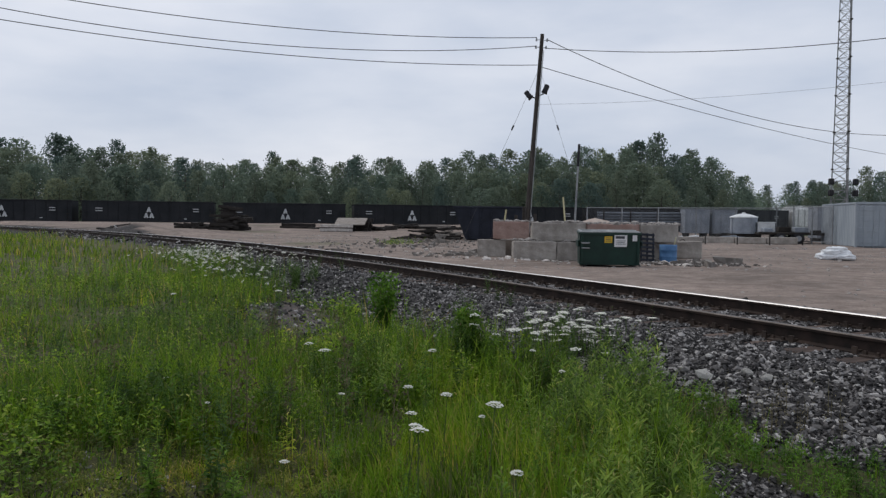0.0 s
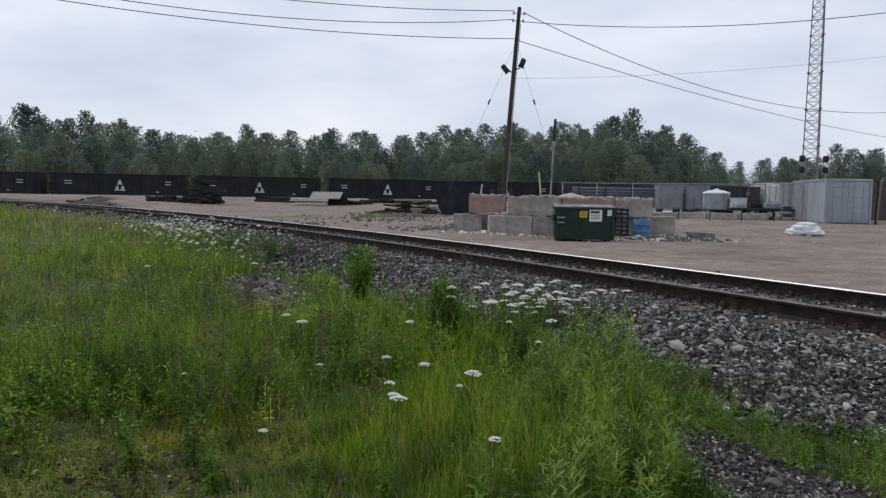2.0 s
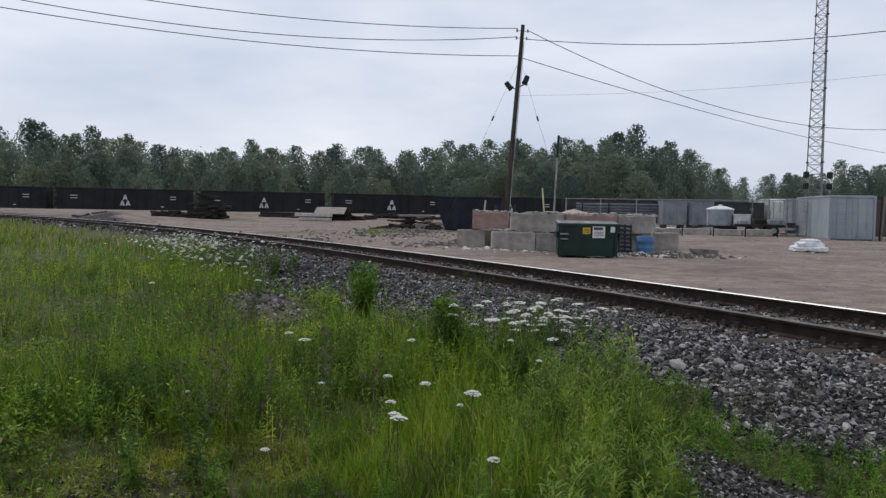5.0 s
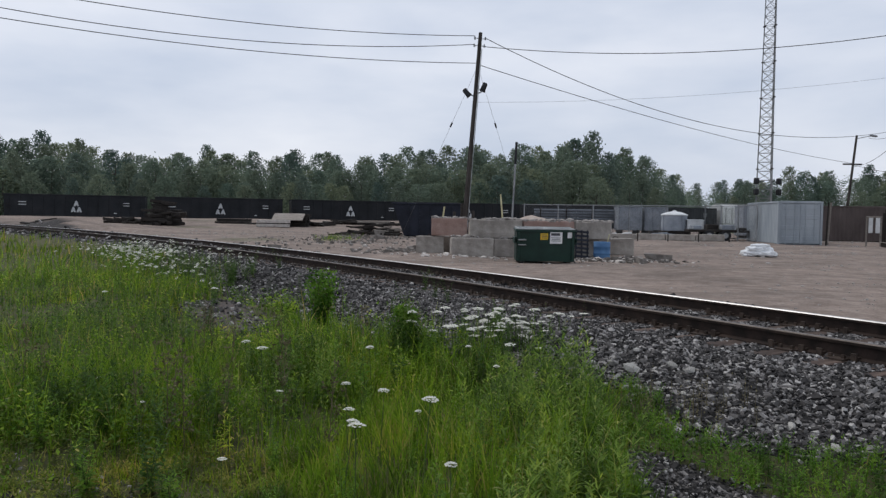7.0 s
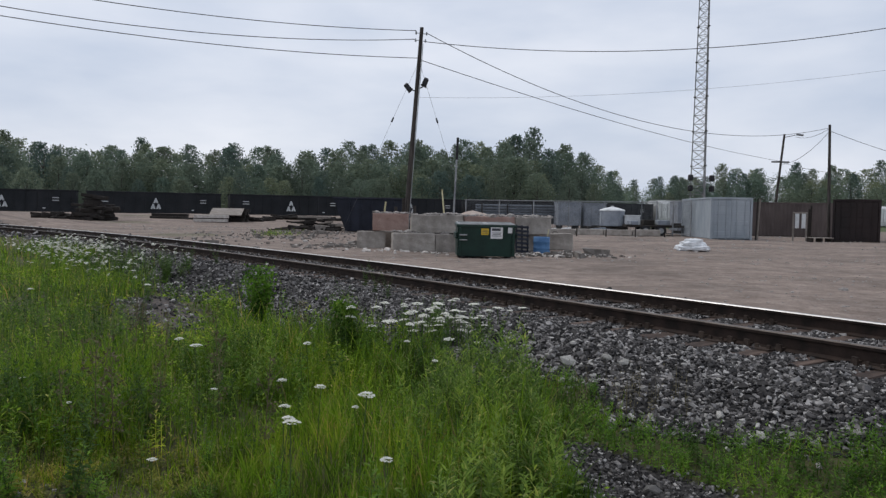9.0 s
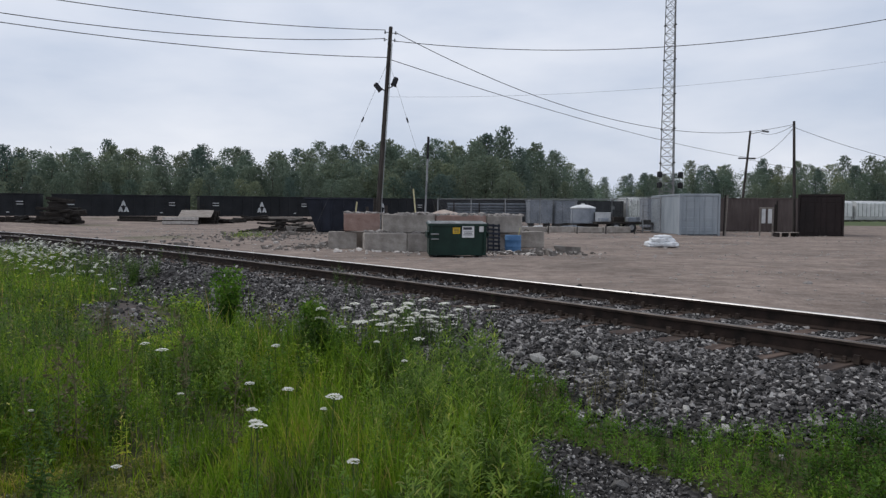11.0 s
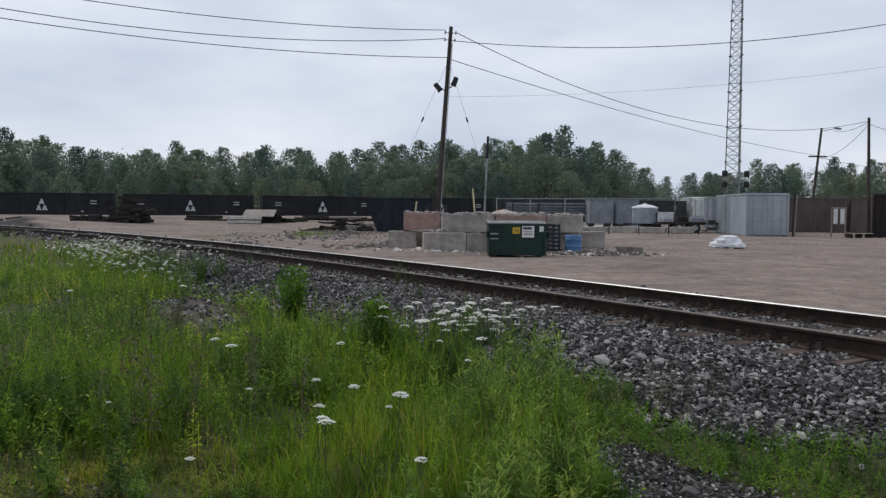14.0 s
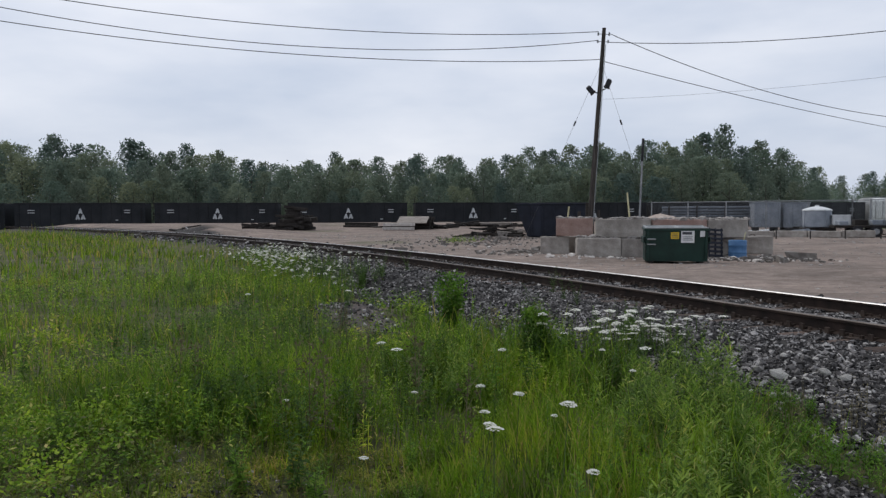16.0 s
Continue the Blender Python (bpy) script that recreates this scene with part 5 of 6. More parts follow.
def wheels(t, xs):
    for x in xs:
        bm = boxes((2.3, 1.7, 0.28, pose(x, 0, 0.42), 0.05))
        tr = part("truck", bm, M_UNDER, t)
        for dx in (-0.89, 0.89):
            bm = bmesh.new()
            for sy in (-0.75, 0.75):
                rod(bm, (x + dx, sy - 0.06, 0.42), (x + dx, sy + 0.06, 0.42), 0.42, n=18)
            rod(bm, (x + dx, -0.75, 0.42), (x + dx, 0.75, 0.42), 0.08, n=8)
            part("wheelset", bm, M_UNDER, tr)


def gondola(m):
    """A black bathtub coal gondola, 16.1 m over couplers."""
    t = thing("coal_gondola", m, "sooty black steel coal gondola with white end marks", "railcar", "coal train")
    L, W, z0, z1 = 15.0, 3.1, 0.75, 3.80
    for sy in (-1, 1):
        part("side", boxes((L, 0.08, z1 - z0, pose(0, sy * (W / 2 - 0.04), z0), 0.01)), M_BLACKCAR, t)
        part("top_chord", boxes((L + 0.1, 0.2, 0.16, pose(0, sy * (W / 2 - 0.03), z1 - 0.1), 0.03)), M_BLACKCAR, t)
        part("side_sill", boxes((L, 0.16, 0.22, pose(0, sy * (W / 2 - 0.02), z0 - 0.06), 0.02)), M_BLACKCAR, t)
    part("floor", boxes((L, W - 0.1, 0.3, pose(0, 0, 0.7), 0.02)), M_UNDER, t)
    for sx in (-1, 1):
        part("end", boxes((0.1, W - 0.1, z1 - z0 - 0.1, pose(sx * (L / 2 - 0.05), 0, z0), 0.01)), M_BLACKCAR, t)
        part("end_platform", boxes((0.5, W - 0.3, 0.12, pose(sx * (L / 2 + 0.2), 0, 0.95), 0.02)), M_UNDER, t)
        bm = boxes((0.7, 0.25, 0.25, pose(sx * (L / 2 + 0.3), 0, 0.62), 0.03))
        part("coupler", bm, M_UNDER, t)
        lad = bmesh.new()
        for k in range(5):
            rod(lad, (sx * (L / 2 - 0.15), -W / 2 - 0.08, 1.0 + 0.42 * k), (sx * (L / 2 - 0.62), -W / 2 - 0.08, 1.0 + 0.42 * k), 0.02, n=5)
        part("ladder", lad, M_UNDER, t)
    for k in range(13):
        part("rib", boxes((0.12, 0.09, z1 - z0 - 0.15, pose(-L / 2 + 0.5 + k * (L - 1.0) / 12, -W / 2 - 0.03, z0 + 0.05), 0.02)), M_BLACKCAR, t)
    # white marking: three lobes on a panel, small bars at the other end
    bm = bmesh.new()
    y = -W / 2 - 0.09
    lobe = ((-0.28, -0.30), (-0.12, -0.33), (0.0, -0.20), (0.12, -0.33), (0.28, -0.30), (0.10, 0.24), (0.0, 0.32), (-0.10, 0.24))
    for tri in [[(a + cx, b + cz) for a, b in lobe] for cx, cz in ((-0.31, 2.15), (0.31, 2.15), (0.0, 2.85))]:
        f = bm.faces.new([bm.verts.new((x, y, z)) for x, z in tri])
        g = bmesh.ops.extrude_face_region(bm, geom=[f])
        bmesh.ops.translate(bm, vec=(0, -0.012, 0), verts=[v for v in g["geom"] if isinstance(v, bmesh.types.BMVert)])
    part("white_mark", bm, M_MARK, t, "white three-lobed mark")
    for x, z, w in ((-5.6, 2.9, 0.8), (-5.6, 2.6, 0.8), (5.4, 2.9, 0.7), (5.4, 2.6, 0.7), (4.2, 1.7, 0.3)):
        part("lettering_bar", boxes((w, 0.014, 0.10, pose(x, y - 0.004, z), 0.002)), M_MARK, t)
    wheels(t, (-5.6, 5.6))
    return t


def hopper(m, ln, name="covered_hopper"):
    """A pale covered hopper: ribbed curved sides, walkway roof, hatches, sloped ends."""
    t = thing(name, m, "pale grey covered hopper railcar with a rounded roof", "railcar", "coal train")
    L, W, z0, z1 = ln - 1.1, 3.1, 1.15, 4.45
    sec = [(-W / 2 + 0.25, z0), (-W / 2, z0 + 0.5), (-W / 2, z1 - 0.45), (-W / 2 + 0.25, z1 - 0.12), (-0.7, z1), (0.7, z1), (W / 2 - 0.25, z1 - 0.12), (W / 2, z1 - 0.45), (W / 2, z0 + 0.5), (W / 2 - 0.25, z0)]
    n = len(sec)
    v = [(x, y, z) for x in (-L / 2, L / 2) for y, z in sec]
    f = [[i, (i + 1) % n, n + (i + 1) % n, n + i] for i in range(n)] + [list(range(n))[::-1], list(range(n, 2 * n))]
    obj("body", v, f, M_HOPPER, t)
    for k in range(int(L / 1.1)):
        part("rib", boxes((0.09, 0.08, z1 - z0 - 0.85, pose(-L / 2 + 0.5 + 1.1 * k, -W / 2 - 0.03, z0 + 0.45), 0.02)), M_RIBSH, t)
    part("roof_walk", boxes((L + 0.4, 0.6, 0.06, pose(0, 0, z1 + 0.12), 0.01)), M_GALV, t)
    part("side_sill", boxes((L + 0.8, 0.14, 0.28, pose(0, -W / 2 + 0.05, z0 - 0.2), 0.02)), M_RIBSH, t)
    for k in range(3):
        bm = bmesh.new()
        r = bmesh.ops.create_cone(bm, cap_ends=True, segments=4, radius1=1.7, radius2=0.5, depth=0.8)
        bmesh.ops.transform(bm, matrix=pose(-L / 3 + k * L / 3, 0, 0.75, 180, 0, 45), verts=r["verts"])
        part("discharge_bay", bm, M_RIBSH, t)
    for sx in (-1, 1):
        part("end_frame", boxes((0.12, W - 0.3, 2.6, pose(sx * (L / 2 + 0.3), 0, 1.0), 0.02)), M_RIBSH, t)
        part("coupler", boxes((0.6, 0.25, 0.25, pose(sx * (L / 2 + 0.4), 0, 0.62), 0.03)), M_UNDER, t)
    wheels(t, (-L / 2 + 1.1, L / 2 - 1.1))
    return t


CAR = 16.1
HOPPER_U = 73.6
G0 = gondola(train_pose(HOPPER_U - CAR / 2))
for i in range(1, 14):
    copy_thing(G0, train_pose(HOPPER_U - CAR / 2 - CAR * i))
H0 = hopper(train_pose(HOPPER_U + 6.4), 12.8)
for i in range(1, 7):
    copy_thing(H0, train_pose(HOPPER_U + 6.4 + 12.8 * i))
for off in (-0.75, 0.75):
    a, b = TRAIN_N * (TRAIN_D + off) - TRAIN_U * 190, TRAIN_N * (TRAIN_D + off) + TRAIN_U * 190
    part("far_rail", boxes((380, 0.07, 0.15, Matrix.Translation(((a[0] + b[0]) / 2, (a[1] + b[1]) / 2, TRAIN_Z - 0.15)) @ pose(0, 0, 0, 0, 0, math.degrees(math.atan2(TRAIN_U[1], TRAIN_U[0]))), 0.01)), M_RAIL)
    ob = bpy.data.objects["far_rail"]
    ob.name = "siding_rail"
    tagged(ob, "rusty rail of the siding under the train", "rail", kind="structure")


def yard_litter():
    """Pebbles, clods and pale scraps strewn over the packed dirt."""
    n = 10000
    x, y = RNG.uniform(-24, 24, n), 9 + 45 * RNG.uniform(0, 1, n) ** 1.6
    q, s = track_q(x, y)
    k = (q > 1.7) & in_view(x, y) & (wave(x, y, 0.8, 77) + RNG.normal(0, 0.5, n) > 0.1)
    x, y = x[k], y[k]
    sc = (0.018 + 0.0007 * y)[:, None] * RNG.lognormal(0, 0.4, (len(x), 1)) * RNG.uniform(0.6, 1.3, (len(x), 3))
    v, f = merge(*stone_base(71, 0.5), poses(np.c_[x, y, height(x, y) + 0.003], sc))
    tagged(obj("pebbles", v, f, M_RUBBLE, None, "small grey stones and clods on the packed dirt"), category="gravel", kind="stuff")


yard_litter()


# ---- woods behind the train ----
def quads(c, u, w):
    """Leaf faces: centres c with half-axes u and w, as pointed four-corner leaves."""
    v = np.stack([c - u, c + 0.15 * u - w, c + u, c + 0.15 * u + w], 1).reshape(-1, 3)
    return v, np.arange(len(c) * 4).reshape(-1, 4)


def leaf_cloud(centres, radii, per, size, rng, flat=0.8):
    n = len(centres) * per
    c = np.repeat(centres, per, 0)
    r = np.repeat(radii, per)
    d = rng.normal(size=(n, 3))
    d /= np.linalg.norm(d, axis=1)[:, None]
    p = c + d * (r * rng.uniform(0.35, 1.35, n))[:, None] * (1, 1, flat)
    nrm = 0.6 * d + rng.normal(0, 0.8, (n, 3)) + (0, 0, 0.45)
    nrm /= np.linalg.norm(nrm, axis=1)[:, None]
    u = np.cross(nrm, rng.normal(size=(n, 3)))
    u /= np.linalg.norm(u, axis=1)[:, None]
    w = np.cross(nrm, u)
    s = (size * rng.uniform(0.6, 1.35, n))[:, None]
    return quads(p, u * s, w * s * 0.6)


def tree_kind(seed, h, spread, base, material, label, pointed=0.0):
    """A tapered trunk, limbs and a crown of many small leaves in uneven clumps."""
    rng = np.random.default_rng(seed)
    t = thing("tree", pose(0, 0, 0), label, "tree", "trees of the wood")
    bm = bmesh.new()
    lean = rng.normal(0, 0.03, 2)
    for k in range(6):
        a, b = k / 6, (k + 1) / 6
        rod(bm, (lean[0] * a * h, lean[1] * a * h, a * h * 0.9 - 0.3), (lean[0] * b * h, lean[1] * b * h, b * h * 0.9 - 0.3), 0.018 * h * (1.05 - a), 0.018 * h * (1.05 - b), n=7)
    part("trunk", bm, M_BARK, t)
    cen, rad = [], []
    for k in range(100):
        z = base * 0.4 + (1 - base * 0.4) * ((k + rng.uniform(0, 1)) / 100) ** 0.85
        prof = max(0.16, math.sin(math.pi * min(1, max(0.02, 0.22 + 0.74 * (z - base) / (1 - base))) ** (0.9 + pointed))) ** 0.7
        a = rng.uniform(0, 6.283)
        r = spread * prof * math.sqrt(rng.uniform(0.1, 1.0)) * (1 + 0.3 * math.sin(2 * a + seed + 5 * z) + 0.2 * math.sin(3 * a - 11 * z))
        cen.append((r * math.cos(a), r * math.sin(a), z * h))
        rad.append(rng.uniform(0.028, 0.072) * h * (0.7 + 0.4 * prof))
    cen, rad = np.array(cen), np.array(rad)
    cen[:, 2] = np.minimum(cen[:, 2], h - rad * 0.7)
    for k in range(6):
        c = cen[k * 13 + 15]
        z0 = max(0.12 * h, c[2] - 0.2 * h)
        bm = bmesh.new()
        rod(bm, (lean[0] * z0, lean[1] * z0, z0), c, 0.006 * h, 0.002 * h, n=5)
        part("limb", bm, M_BARK, t)
    v, f = leaf_cloud(cen, rad, 11, 0.0155 * h, rng)
    n = 1500
    zz = rng.uniform(0.04, 1.0, n) ** 0.9
    pr = np.maximum(0.10, np.sin(np.pi * np.clip(0.22 + 0.76 * (zz - base) / (1 - base), 0.02, 1) ** (0.9 + pointed))) ** 0.7
    aa = rng.uniform(0, 6.283, n)
    lobes = 1 + 0.22 * np.sin(3 * aa + 9 * zz) + 0.14 * np.sin(5 * aa - 17 * zz)
    rr = spread * pr * lobes * rng.uniform(0.25, 1.0, n) ** 0.4
    v2, f2 = leaf_cloud(np.c_[rr * np.cos(aa), rr * np.sin(aa), zz * h * 0.97], np.full(n, 0.045 * h), 1, 0.0155 * h, rng)
    v, f = np.concatenate([v, v2]), np.concatenate([f, f2 + len(v)])
    obj("crown", v, f, material, t)
    return t


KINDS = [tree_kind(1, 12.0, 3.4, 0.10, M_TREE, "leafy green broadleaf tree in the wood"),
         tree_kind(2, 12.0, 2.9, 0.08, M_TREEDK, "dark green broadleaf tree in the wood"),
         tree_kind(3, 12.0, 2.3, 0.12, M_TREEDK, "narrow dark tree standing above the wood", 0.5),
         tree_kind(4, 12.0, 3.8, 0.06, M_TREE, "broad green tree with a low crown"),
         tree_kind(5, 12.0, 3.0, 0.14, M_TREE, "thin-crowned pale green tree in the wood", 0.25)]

SKY_AZ = (-60, -46, -41, -36, -31, -27, -23.5, -20, -16, -13, -10, -7, -4, 0, 4.8, 7, 9, 10.7, 12, 14, 17, 21, 26, 34, 46)
SKY_EL = (4.9, 4.75, 4.7, 4.5, 4.2, 4.25, 4.3, 4.05, 4.15, 4.05, 4.4, 4.6, 5.0, 5.1, 5.4, 5.1, 4.4, 3.4, 2.4, 2.6, 2.9, 3.4, 3.4, 3.5, 3.6)


def wood_range(az):
    """How far off the wood's front stands, by bearing."""
    a = math.radians(az + 23)
    near = (TRAIN_D + 13) / max(0.35, math.cos(a))
    return near if az < 11 else near + 60 * float(smooth(11, 13, np.array(az)))


def place_copy(kind, m, first=False):
    """Put the first of a kind, or a copy of it, at the pose m (with its scale)."""
    if first:
        kind.matrix_basis = m
        return kind
    c = copy_thing(kind, Matrix.Identity(4))
    c.matrix_basis = m
    return c


def plant_wood():
    used = [False] * 5
    rows = ((0.0, 0.64, 1.15, 72), (8.0, 0.82, 1.0, 84), (16.0, 0.94, 0.92, 92), (26.0, 1.03, 1.0, 92))
    for back, share, wide, n in rows:
        for k in range(n):
            az = -58 + (46 + 58) * (k + RNG.uniform(-0.2, 1.2)) / n
            r = wood_range(az) + back + RNG.uniform(-3, 3)
            x, y = r * math.sin(radians(az)), r * math.cos(radians(az))
            z = gz(x, y)
            el = float(np.interp(az, SKY_AZ, SKY_EL))
            h = (r * math.tan(radians(el)) + 1.33 - z) * share * min(1.13, max(0.86, RNG.normal(0.985, 0.06)))
            kind = int(RNG.integers(0, 5))
            if kind == 2:
                h *= 1.12
            s = h / 12.0
            w = s * wide * RNG.uniform(0.85, 1.2) if kind != 2 else s * 0.8
            m = Matrix.LocRotScale((x, y, z), Euler((0, 0, RNG.uniform(0, 6.28))), (w, w, s))
            place_copy(KINDS[kind], m, not used[kind])
            used[kind] = True
    # undergrowth along the foot of the wood
    n = 900
    az = RNG.uniform(-58, 46, n)
    deep = RNG.uniform(0, 1, n)
    r = np.array([wood_range(a) for a in az]) - 5 + 26 * deep
    x, y = r * np.sin(np.radians(az)), r * np.cos(np.radians(az))
    z = height(x, y)
    rad = RNG.uniform(0.9, 2.0, n)
    z = z + deep * RNG.uniform(0.0, 5.0, n)
    v, f = leaf_cloud(np.c_[x, y, z + rad * 0.75], rad, 70, 0.19, RNG)
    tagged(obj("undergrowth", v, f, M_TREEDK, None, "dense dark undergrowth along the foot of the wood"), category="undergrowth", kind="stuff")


def fill_wood():
    """The leafy depth of the wood between its trees, up to just under the skyline."""
    n = 2800
    az = RNG.uniform(-58, 46, n)
    r = np.array([wood_range(a) for a in az]) + RNG.uniform(6, 24, n)
    x, y = r * np.sin(np.radians(az)), r * np.cos(np.radians(az))
    z = height(x, y)
    top = (r * np.tan(np.radians(np.interp(az, SKY_AZ, SKY_EL))) + 1.33 - z) * (0.84 + 0.07 * wave(az, r * 0.05, 1.1, 133) + 0.05 * wave(az, az, 3.7, 134))
    rad = RNG.uniform(0.8, 1.9, n)
    c = np.c_[x, y, z + rad * 0.6 + (top - 1.4 * rad) * RNG.uniform(0, 1, n) ** 0.8]
    v, f = leaf_cloud(c, rad, 46, 0.20, RNG, 1.1)
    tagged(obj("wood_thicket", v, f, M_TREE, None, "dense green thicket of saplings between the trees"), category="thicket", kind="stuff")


plant_wood()
fill_wood()


# ---- meadow in front ----
def blades(x, y, z, h, w, lean, seg):
    """Curved tapering blades, one island each."""
    n = len(x)
    a, b = RNG.uniform(0, 6.283, n), RNG.uniform(0, 6.283, n)
    d = np.c_[np.cos(a), np.sin(a), np.zeros(n)]
    side = np.c_[np.cos(b), np.sin(b), np.zeros(n)]
    base = np.c_[x, y, z - 0.02]
    vs = []
    for k in range(seg):
        t = k / seg
        p = base + d * (lean * h * t ** 2)[:, None] + np.c_[np.zeros(n), np.zeros(n), h * (t - 0.25 * lean * t ** 2)]
        ww = (w * (1 - 0.75 * t))[:, None]
        vs += [p - side * ww, p + side * ww]
    vs.append(base + d * (lean * h)[:, None] + np.c_[np.zeros(n), np.zeros(n), h * (1 - 0.25 * lean)])
    m = 2 * seg + 1
    v = np.stack(vs, 1).reshape(-1, 3)
    i = (np.arange(n) * m)[:, None]
    f = []
    for k in range(seg - 1):
        f.append(np.concatenate([i + 2 * k, i + 2 * k + 1, i + 2 * k + 3, i + 2 * k + 2], 1))
    quad = np.concatenate(f) if f else np.zeros((0, 4), int)
    tri = np.concatenate([i + 2 * seg - 2, i + 2 * seg - 1, i + 2 * seg], 1)
    return v, quad.tolist() + tri.tolist()


def meadow(n, xr, yr, rmin, rmax, hmean, w, seg, seed, dry):
    def keep(x, y, q, s):
        r = np.hypot(x, y)
        g = grass_amount(x, y, q, s) * (q < -1.0) * in_view(x, y, 3) * (r > rmin) * (r < rmax)
        patch = 0.5 + 0.5 * wave(x, y, 1.6, 30 + seed)
        bare = smooth(-0.75, -0.35, wave(x, y, 2.6, 50))
        yellow = smooth(-0.2, 0.5, wave(x, y, 0.55, 61) - 0.35 * x - 0.35)
        worn_spot = np.exp(-((x + 2.6) / 1.2) ** 2 - ((y - 3.75) / 0.6) ** 2)
        thin = 1 - 0.8 * smooth(0.75, 1.1, x) if seed < 6 else 1.0
        gap = smooth(-0.5, 0.25, wave(x, y, 3.4, 52))
        return g * thin * (0.3 + 0.7 * gap) * (0.35 + 0.65 * patch) * (0.25 + 0.75 * bare) * (1 - 0.85 * worn_spot) * (yellow if dry else (1 - 0.55 * yellow))
    x, y, z, q, s = scatter(n // 9, *xr, *yr, keep)
    spread = 0.05 + 0.012 * np.hypot(x, y)
    each = 9
    lift = np.repeat(RNG.lognormal(0, 0.22, len(x)), each)
    x = np.repeat(x, each) + RNG.normal(0, 1, len(x) * each) * np.repeat(spread, each)
    y = np.repeat(y, each) + RNG.normal(0, 1, len(y) * each) * np.repeat(spread, each)
    q, s = track_q(x, y)
    k = grass_amount(x, y, q, s) > 0.3
    x, y, lift, q, s = x[k], y[k], lift[k], q[k], s[k]
    z = height(x, y, q, s)
    tall = 0.75 + 0.42 * wave(x, y, 1.1, 40) + 0.55 * np.exp(-((x + 0.45) / 0.7) ** 2 - ((y - 4.6) / 1.0) ** 2)
    tall = tall * (1 - 0.5 * smooth(-1.3, -1.9, x) * smooth(4.75, 4.45, y + 0.15 * wave(x, y, 2.0, 44)))
    strip = smooth(0.3, 0.9, x)
    h = hmean * np.clip(tall, 0.35, 1.7) * RNG.lognormal(0, 0.22, len(x)) * lift * (1 - 0.6 * strip)
    v, f = blades(x, y, z, h, w * RNG.uniform(0.6, 1.4, len(x)), RNG.beta(2, 3, len(x)) * 0.85, seg)
    name = "dry_grass" if dry else "grass"
    lb = "yellowing shorter meadow grass on the verge" if dry else "lush uncut green meadow grass on the verge"
    return tagged(obj(name, v, f, M_DRYGRASS if dry else M_GRASS, None, lb), category="grass", kind="stuff")


meadow(190000, (-5.5, 3.5), (1.6, 9), 1.7, 8.0, 0.33, 0.0040, 4, 0, False)
meadow(120000, (-5.5, 3.5), (1.6, 9), 1.7, 8.0, 0.24, 0.0038, 3, 1, True)
meadow(90000, (-18, 2), (4, 22), 8.0, 21.0, 0.40, 0.007, 3, 2, False)
meadow(45000, (-18, 2), (4, 22), 8.0, 21.0, 0.30, 0.007, 3, 3, True)
meadow(90000, (-75, -6), (8, 62), 21.0, 80.0, 0.48, 0.022, 2, 4, False)
meadow(60000, (-75, -6), (8, 62), 21.0, 80.0, 0.42, 0.022, 2, 5, True)


def herbs(n, xr, yr, rmin, rmax, size, hmax, material=M_HERB):
    """Small broad leaves of low herbs standing among the grass."""
    def keep(x, y, q, s):
        r = np.hypot(x, y)
        g = grass_amount(x, y, q, s) * (q < -1.2) * in_view(x, y, 3) * (r > rmin) * (r < rmax)
        return g * smooth(-0.5, 0.5, wave(x, y, 2.3, 83)) * smooth(-0.6, 0.3, wave(x, y, 0.7, 84))
    x, y, z, q, s = scatter(n // 12, *xr, *yr, keep)
    each = 12
    hh = np.repeat(hmax * RNG.uniform(0.4, 1.0, len(x)), each) * RNG.uniform(0.25, 1.0, len(x) * each)
    m = len(x) * each
    c = np.c_[np.repeat(x, each) + RNG.normal(0, size * 2.2, m), np.repeat(y, each) + RNG.normal(0, size * 2.2, m), np.repeat(z, each) + hh]
    nrm = RNG.normal(0, 0.55, (m, 3)) + (0, 0, 1.0)
    nrm /= np.linalg.norm(nrm, axis=1)[:, None]
    u = np.cross(nrm, RNG.normal(size=(m, 3)))
    u /= np.linalg.norm(u, axis=1)[:, None]
    w = np.cross(nrm, u)
    sc = (size * RNG.uniform(0.5, 1.3, m))[:, None]
    v, f = quads(c, u * sc, w * sc * 0.5)
    return tagged(obj("low_herbs", v, f, material, None, "small broad-leaved herbs growing among the grass"), category="herbs", kind="stuff")


herbs(150000, (-5.5, 1.5), (1.8, 9), 1.9, 8.5, 0.0185, 0.38)
herbs(60000, (0.4, 3.8), (3.6, 7), 1.9, 8.5, 0.014, 0.17, M_DARKLEAF)
meadow(40000, (0.3, 3.8), (3.6, 7.2), 1.7, 9.0, 0.15, 0.0036, 3, 6, False)
herbs(90000, (-16, 0), (5, 20), 8.5, 20.0, 0.028, 0.42)


def arching(p, d, side, ln, width, droop):
    """Lance-shaped leaves from points p along d, bending down towards the tip; five faces of three or four corners."""
    ln, width = np.asarray(ln)[:, None], np.asarray(width)[:, None]
    down = np.zeros_like(p)
    down[:, 2] = -np.asarray(droop)
    a = p + d * ln * 0.33 + down * ln * 0.08
    b = p + d * ln * 0.68 + down * ln * 0.40
    c = p + d * ln * 0.95 + down * ln * 0.95
    w = side * width
    v = np.stack([p, a - w, a + w, b - 0.7 * w, b + 0.7 * w, c], 1).reshape(-1, 3)
    i = (np.arange(len(p)) * 6)[:, None]
    f = np.concatenate([i, i + 1, i + 2], 1).tolist() + np.concatenate([i + 1, i + 3, i + 4, i + 2], 1).tolist() + np.concatenate([i + 3, i + 5, i + 4], 1).tolist()
    return v, f


